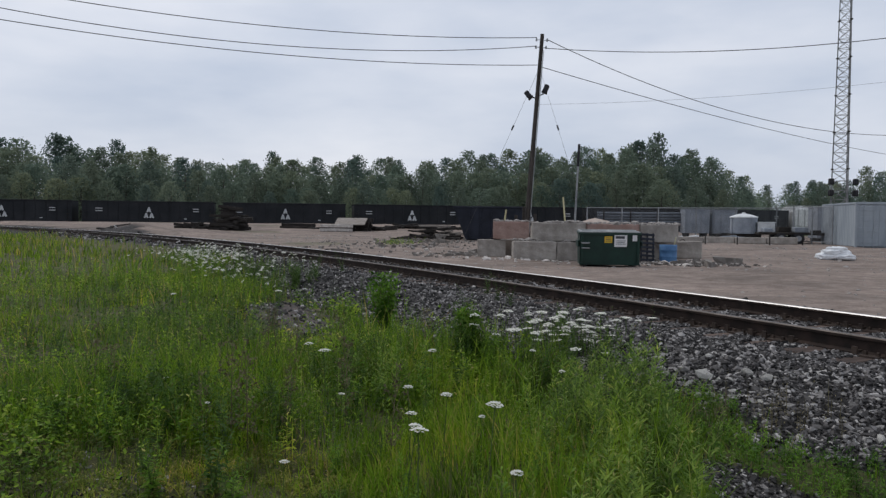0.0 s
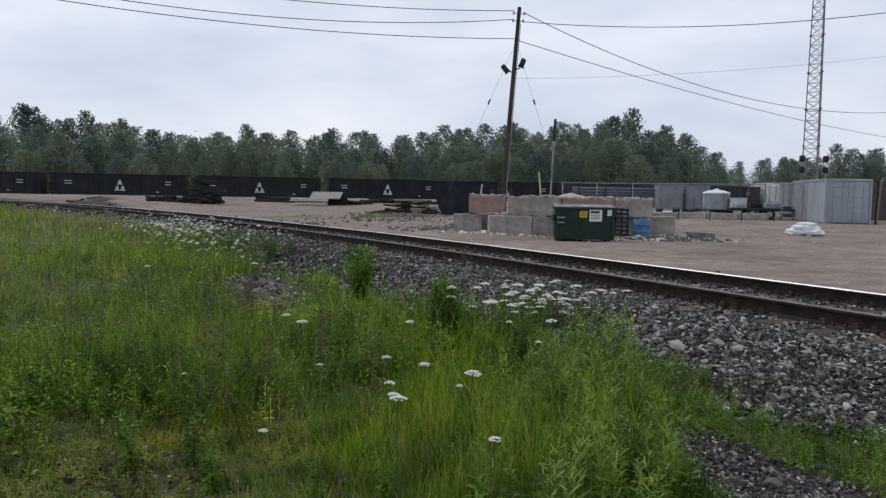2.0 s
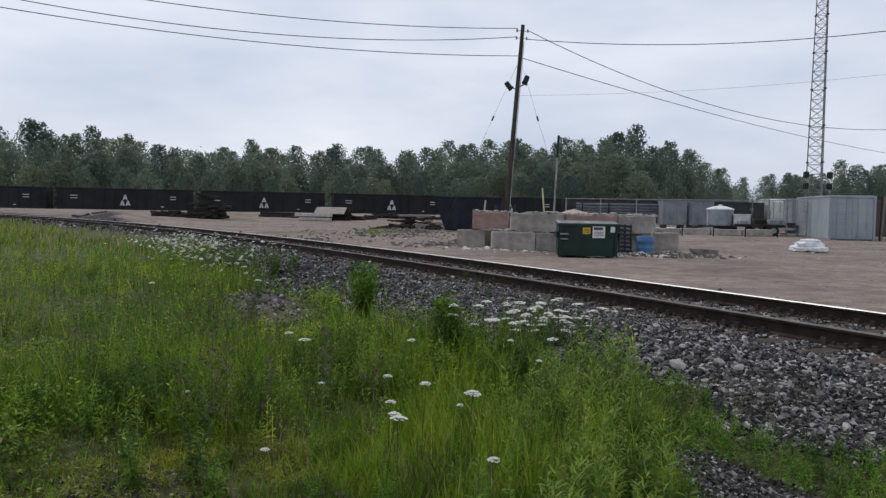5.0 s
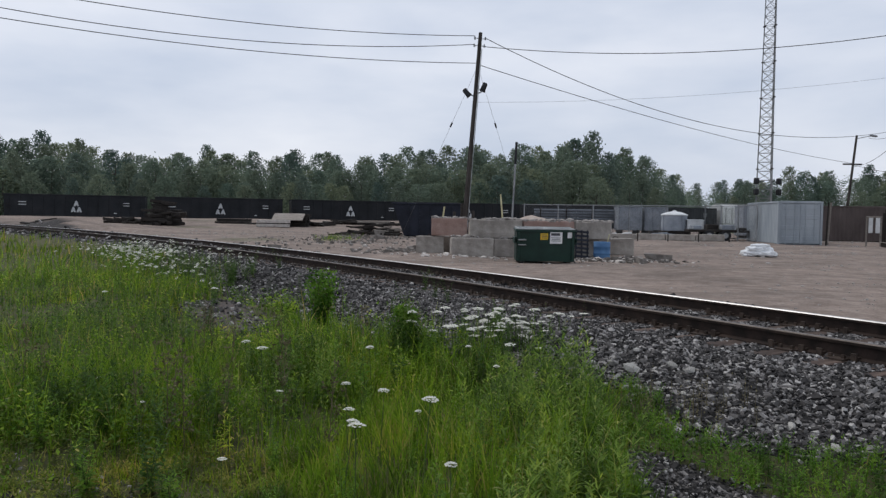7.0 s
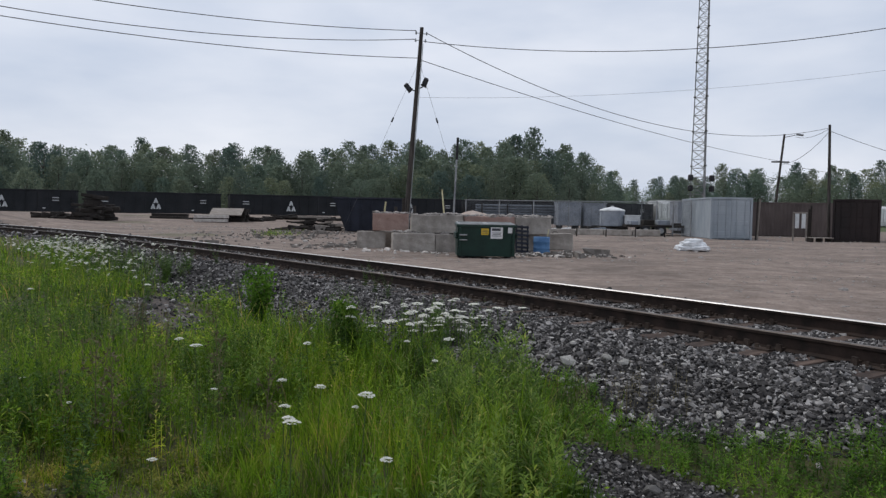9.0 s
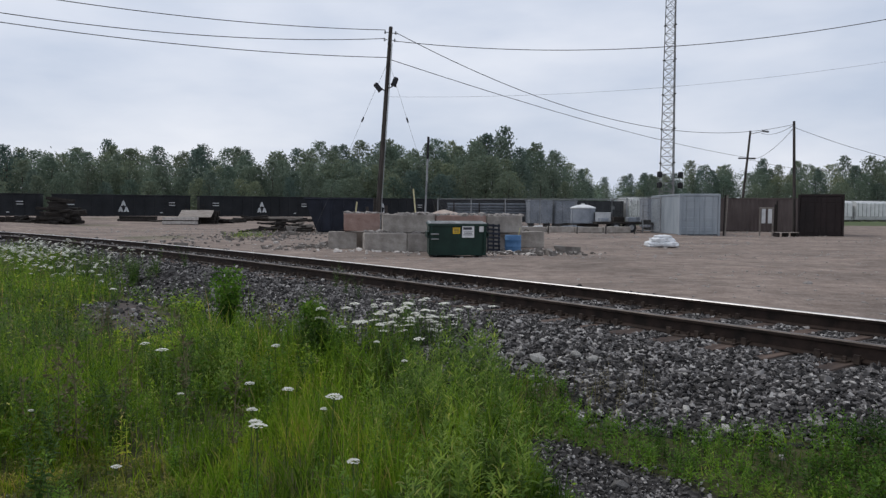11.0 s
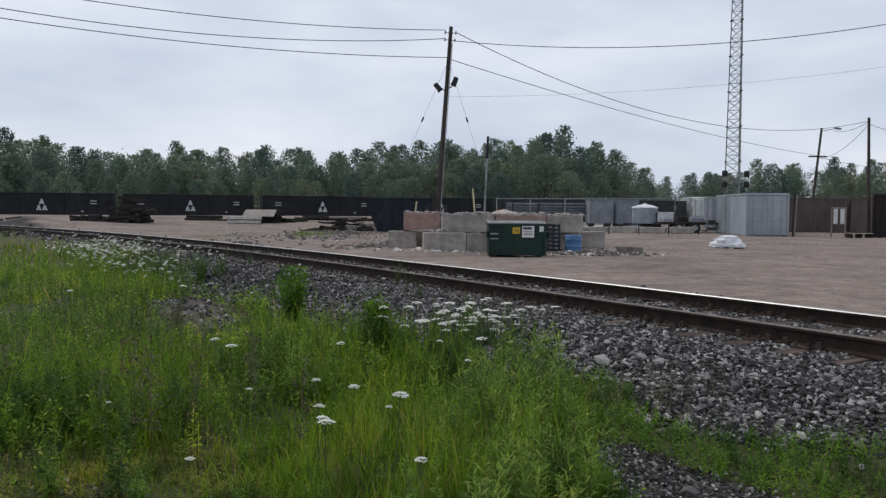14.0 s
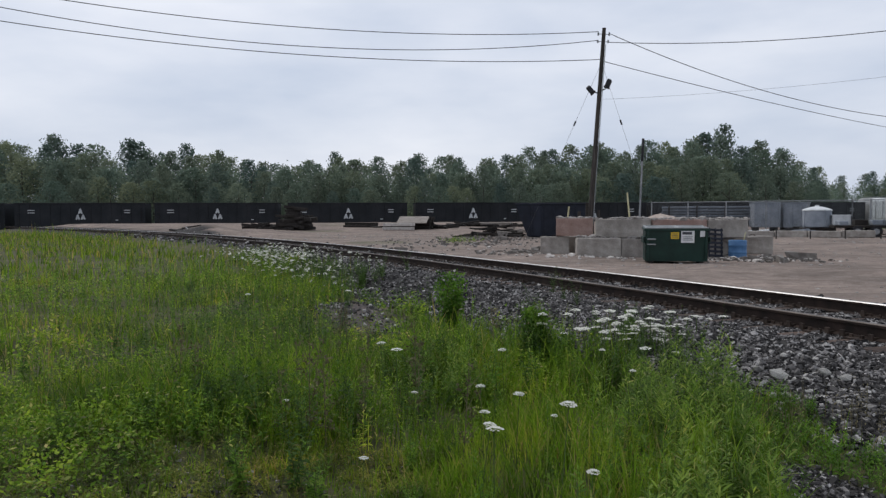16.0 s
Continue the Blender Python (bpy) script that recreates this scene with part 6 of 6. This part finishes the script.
def forbs(x, y, h, leaf, per, material, label, lean=0.12, wide=0.2, name="forb_growth"):
    """A thick growth of upright leafy stems, too many to tell apart."""
    n = len(x)
    z = height(x, y)
    h = h * RNG.uniform(0.6, 1.15, n)
    a0 = RNG.uniform(0, 6.283, n)
    off = np.c_[np.cos(a0), np.sin(a0)] * (lean * h * RNG.uniform(0.2, 1.4, n))[:, None]
    f = (np.arange(per) + 0.5) / per
    t = np.clip(0.12 + 0.88 * f[None] + RNG.normal(0, 0.03, (n, per)), 0.05, 1.0)
    p = np.stack([x[:, None] + off[:, :1] * t ** 2, y[:, None] + off[:, 1:] * t ** 2, z[:, None] + h[:, None] * t], -1).reshape(-1, 3)
    m = n * per
    az = np.tile(np.arange(per) * 2.4, n) + np.repeat(RNG.uniform(0, 6.283, n), per) + RNG.normal(0, 0.4, m)
    tt = t.ravel()
    d = np.c_[np.cos(az), np.sin(az), 0.25 + 0.9 * tt + RNG.normal(0, 0.2, m)]
    d /= np.linalg.norm(d, axis=1)[:, None]
    side = np.c_[-np.sin(az), np.cos(az), RNG.normal(0, 0.25, m)]
    ln = leaf * (1.25 - 0.75 * tt) * RNG.uniform(0.7, 1.25, m)
    v, fc = arching(p, d, side, ln, ln * wide * 0.5, 0.32 * (1.1 - 0.6 * tt))
    sv, sf = blades(x, y, z, h, np.full(n, 0.0032), np.full(n, 0.02), 2)
    fc = fc + [[i + len(v) for i in q] for q in sf]
    return tagged(obj(name, np.concatenate([v, sv]), fc, material, None, label), category="weeds", kind="stuff")


def spread(n, cx, cy, sx, sy):
    """Places strewn round a middle, kept to where plants grow."""
    x, y = RNG.normal(cx, sx, n), RNG.normal(cy, sy, n)
    q, s = track_q(x, y)
    k = (grass_amount(x, y, q, s) > 0.3) & (q < -1.6) & (y > 2.2)
    return x[k], y[k]


def strewn(n, xr, yr, f, level, seed):
    """Places over a field, gathered in uneven drifts."""
    x, y = RNG.uniform(*xr, n), RNG.uniform(*yr, n)
    q, s = track_q(x, y)
    k = (grass_amount(x, y, q, s) > 0.4) & (q < -1.8) & in_view(x, y, 2) & (wave(x, y, f, seed) + RNG.normal(0, 0.25, n) > level)
    k &= ~((x < -1.5) & (y < 4.5))
    return x[k], y[k]


def plant_forbs():
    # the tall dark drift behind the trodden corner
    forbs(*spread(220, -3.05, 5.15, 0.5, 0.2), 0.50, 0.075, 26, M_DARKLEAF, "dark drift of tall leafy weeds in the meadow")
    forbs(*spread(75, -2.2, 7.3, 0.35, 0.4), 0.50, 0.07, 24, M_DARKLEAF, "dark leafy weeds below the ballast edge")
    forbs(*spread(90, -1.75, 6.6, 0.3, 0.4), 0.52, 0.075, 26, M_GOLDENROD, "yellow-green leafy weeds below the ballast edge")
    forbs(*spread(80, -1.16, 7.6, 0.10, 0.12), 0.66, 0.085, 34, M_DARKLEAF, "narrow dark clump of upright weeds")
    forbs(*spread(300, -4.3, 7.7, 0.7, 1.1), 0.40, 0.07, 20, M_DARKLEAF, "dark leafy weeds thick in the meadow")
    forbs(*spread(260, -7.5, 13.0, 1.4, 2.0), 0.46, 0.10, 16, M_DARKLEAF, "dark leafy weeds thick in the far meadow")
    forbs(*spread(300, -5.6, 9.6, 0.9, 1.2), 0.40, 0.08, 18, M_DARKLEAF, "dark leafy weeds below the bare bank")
    # a lone yellow-green clump on the rough dirt
    forbs(RNG.normal(-9.3, 0.5, 60), RNG.normal(37.5, 1.0, 60), 0.28, 0.12, 12, M_GOLDENROD, "yellow-green weeds on the rough dirt", 0.4, 0.3)
    # weeds through the whole meadow, light and dark
    forbs(*strewn(1500, (-6.5, 0.2), (3.4, 9.5), 1.3, 0.1, 101), 0.36, 0.062, 18, M_HERB, "leafy green herbs drifting through the meadow")
    forbs(*strewn(750, (-6.5, 0.2), (3.6, 9.5), 1.5, 0.15, 102), 0.36, 0.06, 18, M_DARKLEAF, "dark green herbs drifting through the meadow")
    forbs(*strewn(1500, (-16, -2.0), (9, 22), 0.7, 0.0, 103), 0.46, 0.10, 14, M_LEAF, "leafy herbs in the far meadow")
    forbs(*strewn(1100, (-16, -2.0), (9, 22), 0.8, 0.15, 104), 0.50, 0.10, 14, M_DARKLEAF, "dark herbs in the far meadow")
    # goldenrod at the gravel's edge
    x, y = RNG.normal(0.22, 0.30, 210), RNG.uniform(3.2, 6.9, 210)
    k = x < 0.62
    forbs(x[k], y[k], 0.46, 0.13, 32, M_GOLDENROD, "feathery yellow-green goldenrod at the gravel's edge", 0.25, 0.115)
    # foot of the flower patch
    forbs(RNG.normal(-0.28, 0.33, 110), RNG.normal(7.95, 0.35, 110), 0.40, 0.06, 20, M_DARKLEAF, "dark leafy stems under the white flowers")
    # low olive herbs on the trodden corner
    x, y = RNG.uniform(-4.2, -1.1, 3400), RNG.uniform(2.5, 4.9, 3400)
    k = wave(x, y, 3.0, 140) + RNG.normal(0, 0.35, 3400) > -0.55
    forbs(x[k], y[k], 0.10, 0.042, 9, M_TRODDEN, "low olive herbs on the trodden corner", 0.5, 0.3)
    forbs(RNG.normal(1.2, 0.25, 45), RNG.normal(5.7, 0.2, 45), 0.30, 0.04, 10, M_STALK, "brown seeding weeds at the strip's end", 0.3, 0.2)
    # short dark growth on the strip beside the ballast
    x, y = RNG.uniform(0.5, 4.2, 5200), RNG.uniform(3.2, 6.6, 5200)
    q, s = track_q(x, y)
    k = (grass_amount(x, y, q, s) > 0.4) & (q < -1.9)
    forbs(x[k], y[k], 0.14, 0.045, 10, M_SHRUB, "short green weeds on the strip by the ballast", 0.3, 0.24)
    # leafy foot of the far flower patch
    a = RNG.uniform(0, 1, 620)
    x, y = -6.2 - 7.6 * a + RNG.normal(0, 0.6, 620), 15.2 + 8.9 * a + RNG.normal(0, 0.6, 620)
    q, s = track_q(x, y)
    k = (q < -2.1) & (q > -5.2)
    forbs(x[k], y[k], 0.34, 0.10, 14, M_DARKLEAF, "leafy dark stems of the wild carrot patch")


plant_forbs()


# ---- leafy weeds ----
def weed_kind(seed, h, n, leaf, material, label, bushy=0.0, name="leafy_weed"):
    """A stalk set round with narrow leaves, smaller towards the tip."""
    rng = np.random.default_rng(seed)
    t = thing(name, pose(0, 0, 0), label, "weed", "leafy weeds")
    stems = 1 + int(bushy * 6)
    pv, uv, wv, lv = [], [], [], []
    for sidx in range(stems):
        a0 = rng.uniform(0, 6.28)
        lean = np.array([math.cos(a0), math.sin(a0)]) * (0.06 if stems == 1 else rng.uniform(0.05, 0.32)) * h
        hh = h * (1 if sidx == 0 else rng.uniform(0.6, 0.95))
        bm = bmesh.new()
        for k in range(4):
            a, b = k / 4, (k + 1) / 4
            rod(bm, (lean[0] * a * a, lean[1] * a * a, hh * a), (lean[0] * b * b, lean[1] * b * b, hh * b), 0.0045 * (1.1 - a), 0.0045 * (1.1 - b), n=5)
        part("stem", bm, M_STEM, t)
        for k in range(n):
            f = 0.06 + 0.94 * (k + rng.uniform(0, 1)) / n
            a = k * 2.4 + rng.normal(0, 0.8)
            ln = leaf * (1.15 - 0.7 * f) * rng.uniform(0.75, 1.2)
            up = 0.15 + 0.75 * f + rng.normal(0, 0.15)
            d = np.array([math.cos(a), math.sin(a), up])
            d /= np.linalg.norm(d)
            sd = np.array([-math.sin(a), math.cos(a), rng.normal(0, 0.3)])
            p = np.array([lean[0] * f * f, lean[1] * f * f, hh * f])
            pv.append(p)
            uv.append(d)
            wv.append(sd)
            lv.append(2 * ln)
    lv = np.array(lv)
    v, f = arching(np.array(pv), np.array(uv), np.array(wv), lv, lv * 0.1, np.full(len(lv), 0.35))
    obj("leaves", v, f, material, t)
    return t


W1 = weed_kind(11, 0.72, 58, 0.060, M_GOLDENROD, "tall leafy green goldenrod stalk in the grass")
W2 = weed_kind(12, 0.60, 50, 0.066, M_LEAF, "leafy bright green weed stalk in the grass")
W3 = weed_kind(13, 0.70, 42, 0.055, M_DARKLEAF, "bushy dark green weed in the grass", 0.6)
W4 = weed_kind(14, 0.62, 46, 0.05, M_LEAF, "bushy bright green weed in the grass", 0.7)


def put_weed(kind, x, y, s, first):
    m = Matrix.LocRotScale((x, y, gz(x, y) - 0.02), Euler((RNG.normal(0, 0.06), RNG.normal(0, 0.06), RNG.uniform(0, 6.28))), (s, s, s * RNG.uniform(0.9, 1.1)))
    return place_copy(kind, m, first)


def plant_weeds():
    spots = {0: [], 1: [], 2: [], 3: []}
    for k in range(46):
        spots[0].append((RNG.normal(0.25, 0.27), RNG.uniform(3.2, 6.6), RNG.uniform(0.6, 0.85)))
    for k in range(34):
        spots[1].append((RNG.normal(0.05, 0.5), RNG.uniform(3.2, 7.0), RNG.uniform(0.55, 0.85)))
    for k in range(12):
        spots[1].append((RNG.normal(-1.55, 0.3), RNG.uniform(6.0, 7.8), RNG.uniform(0.8, 1.15)))
    for k in range(16):
        spots[2].append((RNG.normal(-0.1, 0.35), RNG.normal(7.1, 0.4), RNG.uniform(0.5, 0.85)))
    for k in range(14):
        spots[2].append((RNG.normal(-1.9, 0.35), RNG.normal(7.4, 0.5), RNG.uniform(0.5, 0.9)))
    for k in range(46):
        spots[2].append((RNG.uniform(-6.5, -0.9), RNG.uniform(3.6, 12), RNG.uniform(0.5, 0.9)))
    for k in range(34):
        a = RNG.uniform(0, 1)
        spots[2].append((-6.4 - 5 * a + RNG.normal(0, 0.4), 14.4 + 6.4 * a + RNG.normal(0, 0.5), RNG.uniform(0.6, 0.95)))
    for k in range(40):
        spots[3].append((RNG.uniform(-4.5, 0.6), RNG.uniform(3.2, 9), RNG.uniform(0.45, 0.8)))
    for k in range(9):
        spots[3].append((RNG.normal(-1.08, 0.13), RNG.normal(7.55, 0.12), RNG.uniform(0.85, 1.05)))
    for k in range(9):
        spots[2].append((RNG.normal(-2.9, 0.3), RNG.normal(5.25, 0.15), RNG.uniform(0.45, 0.7)))
    for k in range(10):
        spots[2].append((RNG.normal(-5.9, 0.3), RNG.normal(15.0, 0.35), RNG.uniform(0.75, 1.0)))
    for kind, key in ((W1, 0), (W2, 1), (W3, 2), (W4, 3)):
        for i, (x, y, s) in enumerate(spots[key]):
            if x > 0.95 or (x > 0.7 and y < 4.9):
                x -= 0.5
            put_weed(kind, x, y, s, i == 0)


plant_weeds()


def shrub(x, y, h, spread, seed, label):
    rng = np.random.default_rng(seed)
    t = thing("shrub", pose(x, y, gz(x, y) - 0.03), label, "shrub")
    cen, rad = [], []
    for k in range(9):
        a, r = rng.uniform(0, 6.28), spread * rng.uniform(0.1, 0.8)
        top = (r * math.cos(a), r * math.sin(a), h * rng.uniform(0.55, 0.95))
        bm = bmesh.new()
        rod(bm, (r * 0.2 * math.cos(a), r * 0.2 * math.sin(a), 0), top, 0.009, 0.004, n=5)
        part("branch", bm, M_STALK, t)
        for f in (0.5, 0.75, 1.0):
            cen.append(np.array(top) * (f, f, f))
            rad.append(spread * rng.uniform(0.20, 0.36) * (0.55 + 0.5 * f))
    v, f = leaf_cloud(np.array(cen), np.array(rad), 75, 0.022, rng, 1.35)
    obj("leaves", v, f, M_SHRUB, t)
    return t


shrub(-2.45, 9.2, 0.92, 0.34, 3, "small upright bright green shrub at the ballast edge")
shrub(-1.16, 7.72, 0.66, 0.15, 4, "narrow upright green shrub in the grass")


def dry_stalk_kind(seed):
    rng = np.random.default_rng(seed)
    t = thing("dry_stalk", pose(0, 0, 0), "dry brown branching weed stalk in the grass", "weed stalk", "dry stalks")
    bm = bmesh.new()
    rod(bm, (0, 0, 0), (0.03, 0.02, 0.75), 0.005, 0.002, n=5)
    part("stem", bm, M_STALK, t)
    for k in range(10):
        z, a, ln = 0.2 + 0.05 * k, rng.uniform(0, 6.28), rng.uniform(0.06, 0.2)
        bm = bmesh.new()
        rod(bm, (0.03 * z, 0.02 * z, z), (ln * 0.6 * math.cos(a), ln * 0.6 * math.sin(a), z + ln * 0.8), 0.003, 0.0015, n=4)
        part("twig", bm, M_STALK, t)
    cen = np.c_[rng.normal(0, 0.05, 16), rng.normal(0, 0.05, 16), rng.uniform(0.2, 0.78, 16)]
    v, f = leaf_cloud(cen, np.full(16, 0.03), 10, 0.012, rng)
    tagged(obj("seed_head", v, f, M_STALK, t), kind="stuff")
    return t


D1 = dry_stalk_kind(21)
for i, (x, y) in enumerate([(RNG.normal(-2.3, 0.22), RNG.normal(5.2, 0.3)) for _ in range(6)] + [(RNG.uniform(-4.5, -1.0), RNG.uniform(3.6, 9)) for _ in range(9)] + [(RNG.normal(-3.3, 0.3), RNG.normal(5.3, 0.4)) for _ in range(4)]):
    put_weed(D1, x, y, RNG.uniform(0.7, 1.05), i == 0)


# ---- white umbel flowers ----
def umbel(seed, r=0.042):
    """A flat head of small white florets on fine rays."""
    rng = np.random.default_rng(seed)
    n = 34
    a = np.arange(n) * 2.39996
    d = r * np.sqrt((np.arange(n) + 0.5) / n)
    c = np.c_[d * np.cos(a), d * np.sin(a), 0.012 * (1 - (d / r) ** 2) + rng.normal(0, 0.002, n)]
    hexv = np.array([(math.cos(k * math.pi / 3), math.sin(k * math.pi / 3), 0) for k in range(6)] + [(0, 0, 0.5)]) * (r * 0.19)
    hexf = [[k, (k + 1) % 6, 6] for k in range(6)]
    return merge(hexv, hexf, poses(c, rng.uniform(0.8, 1.25, n), rng.uniform(0, 6, n), rng.uniform(0, 0.4, n)))


def flower_kind(seed, dome):
    t = thing("umbel_flower", pose(0, 0, 0), "white flat-headed wild carrot flower on a thin stem", "wildflower", "wild carrot flowers")
    bm = bmesh.new()
    for k in range(4):
        rod(bm, (0.01 * math.sin(k), 0, 0.25 * k), (0.01 * math.sin(k + 1), 0, 0.25 * (k + 1)), 0.0032, 0.0028, n=5)
    for k in range(8):
        a = k * math.pi / 4
        rod(bm, (0.01 * math.sin(4), 0, 0.965), (0.026 * math.cos(a), 0.026 * math.sin(a), 1.0), 0.001, n=3)
    part("stem", bm, M_STEM, t)
    v, f = umbel(seed)
    obj("flower_head", v * (1, 1, dome) + (0, 0, 1.003), f, M_PETAL, t)
    return t


FLOWER = flower_kind(31, 1.6)
LOW = flower_kind(32, 3.0)


def put_flower(kind, x, y, top, first, size=1.0):
    g = gz(x, y)
    h = max(0.12, top - g)
    m = Matrix.LocRotScale((x, y, g), Euler((RNG.normal(0, 0.05), RNG.normal(0, 0.05), RNG.uniform(0, 6.28))), (size, size, h))
    place_copy(kind, m, first)


def plant_flowers():
    near = [(-0.52, 3.95, 0.34, 1.2), (-0.86, 4.62, 0.22, 1.0), (-1.13, 4.89, 0.19, 0.9), (-0.83, 3.66, 0.25, 1.25), (-1.03, 4.4, 0.14, 0.9), (-0.97, 4.1, 0.16, 1.0), (-2.05, 5.78, 0.24, 1.3), (-2.2, 5.9, 0.27, 1.0),
            (-1.6, 3.86, -0.01, 0.7), (-0.31, 3.33, 0.20, 0.8), (-0.62, 4.5, 0.12, 0.6), (-1.18, 5.9, 0.26, 0.9), (-0.42, 6.3, 0.22, 0.7), (-0.16, 5.9, 0.15, 0.7), (-1.75, 5.3, 0.02, 0.7), (-2.65, 5.0, -0.02, 0.6), (-3.3, 5.6, 0.0, 0.6), (-5.2, 9.0, 0.3, 1.0), (-3.9, 9.2, 0.35, 1.2)]
    for i, (x, y, z, s) in enumerate(near):
        put_flower(FLOWER, x, y, z, i == 0, 0.85 * s)
    for i in range(62):
        x, y = RNG.normal(-0.27, 0.36), RNG.normal(8.0, 0.35)
        put_flower(LOW, x, y, 0.03 + RNG.uniform(0.0, 0.30), i == 0, RNG.uniform(0.8, 1.5))
    # the thick patch by the rail, too many to tell apart
    n = 950
    a = RNG.uniform(0, 1, n)
    x, y = -6.1 - 7.4 * a + RNG.normal(0, 0.6, n), 15.1 + 8.6 * a + RNG.normal(0, 0.6, n)
    q, s = track_q(x, y)
    k = (q < -2.1) & (q > -4.6) & (wave(x, y, 1.3, 91) + RNG.normal(0, 0.3, n) > -0.1)
    x, y = x[k], y[k]
    top = height(x, y) + RNG.uniform(0.22, 0.52, len(x))
    v, f = umbel(40)
    f = f.tolist()
    ms = poses(np.c_[x, y, top], RNG.uniform(0.55, 1.15, len(x)), None, RNG.uniform(0, 0.8, len(x)))
    v, f = merge(v, f, ms)
    tagged(obj("flower_patch", v, f, M_PETAL, None, "dense patch of white wild carrot flowers beside the rails"), category="wildflowers", kind="stuff")
    v, f = blades(x, y, height(x, y), top - height(x, y), np.full(len(x), 0.004), np.zeros(len(x)), 2)
    tagged(obj("flower_stem", v, f, M_GRASS, None, "thin green stems of the wild carrot patch"), category="wildflowers", kind="stuff")


plant_flowers()


def near_ground_cover():
    """Thin short grass under and behind the camera's standing place."""
    n = 9000
    x, y = RNG.uniform(-6, 0.8, n), RNG.uniform(-4, 2.6, n)
    k = np.hypot(x, y) > 0.35
    x, y = x[k], y[k]
    z = height(x, y)
    v, f = blades(x, y, z, RNG.uniform(0.06, 0.2, len(x)), RNG.uniform(0.003, 0.006, len(x)), RNG.beta(2, 3, len(x)), 2)
    tagged(obj("short_grass", v, f, M_DRYGRASS, None, "thin short trodden grass on the verge"), category="grass", kind="stuff")


near_ground_cover()
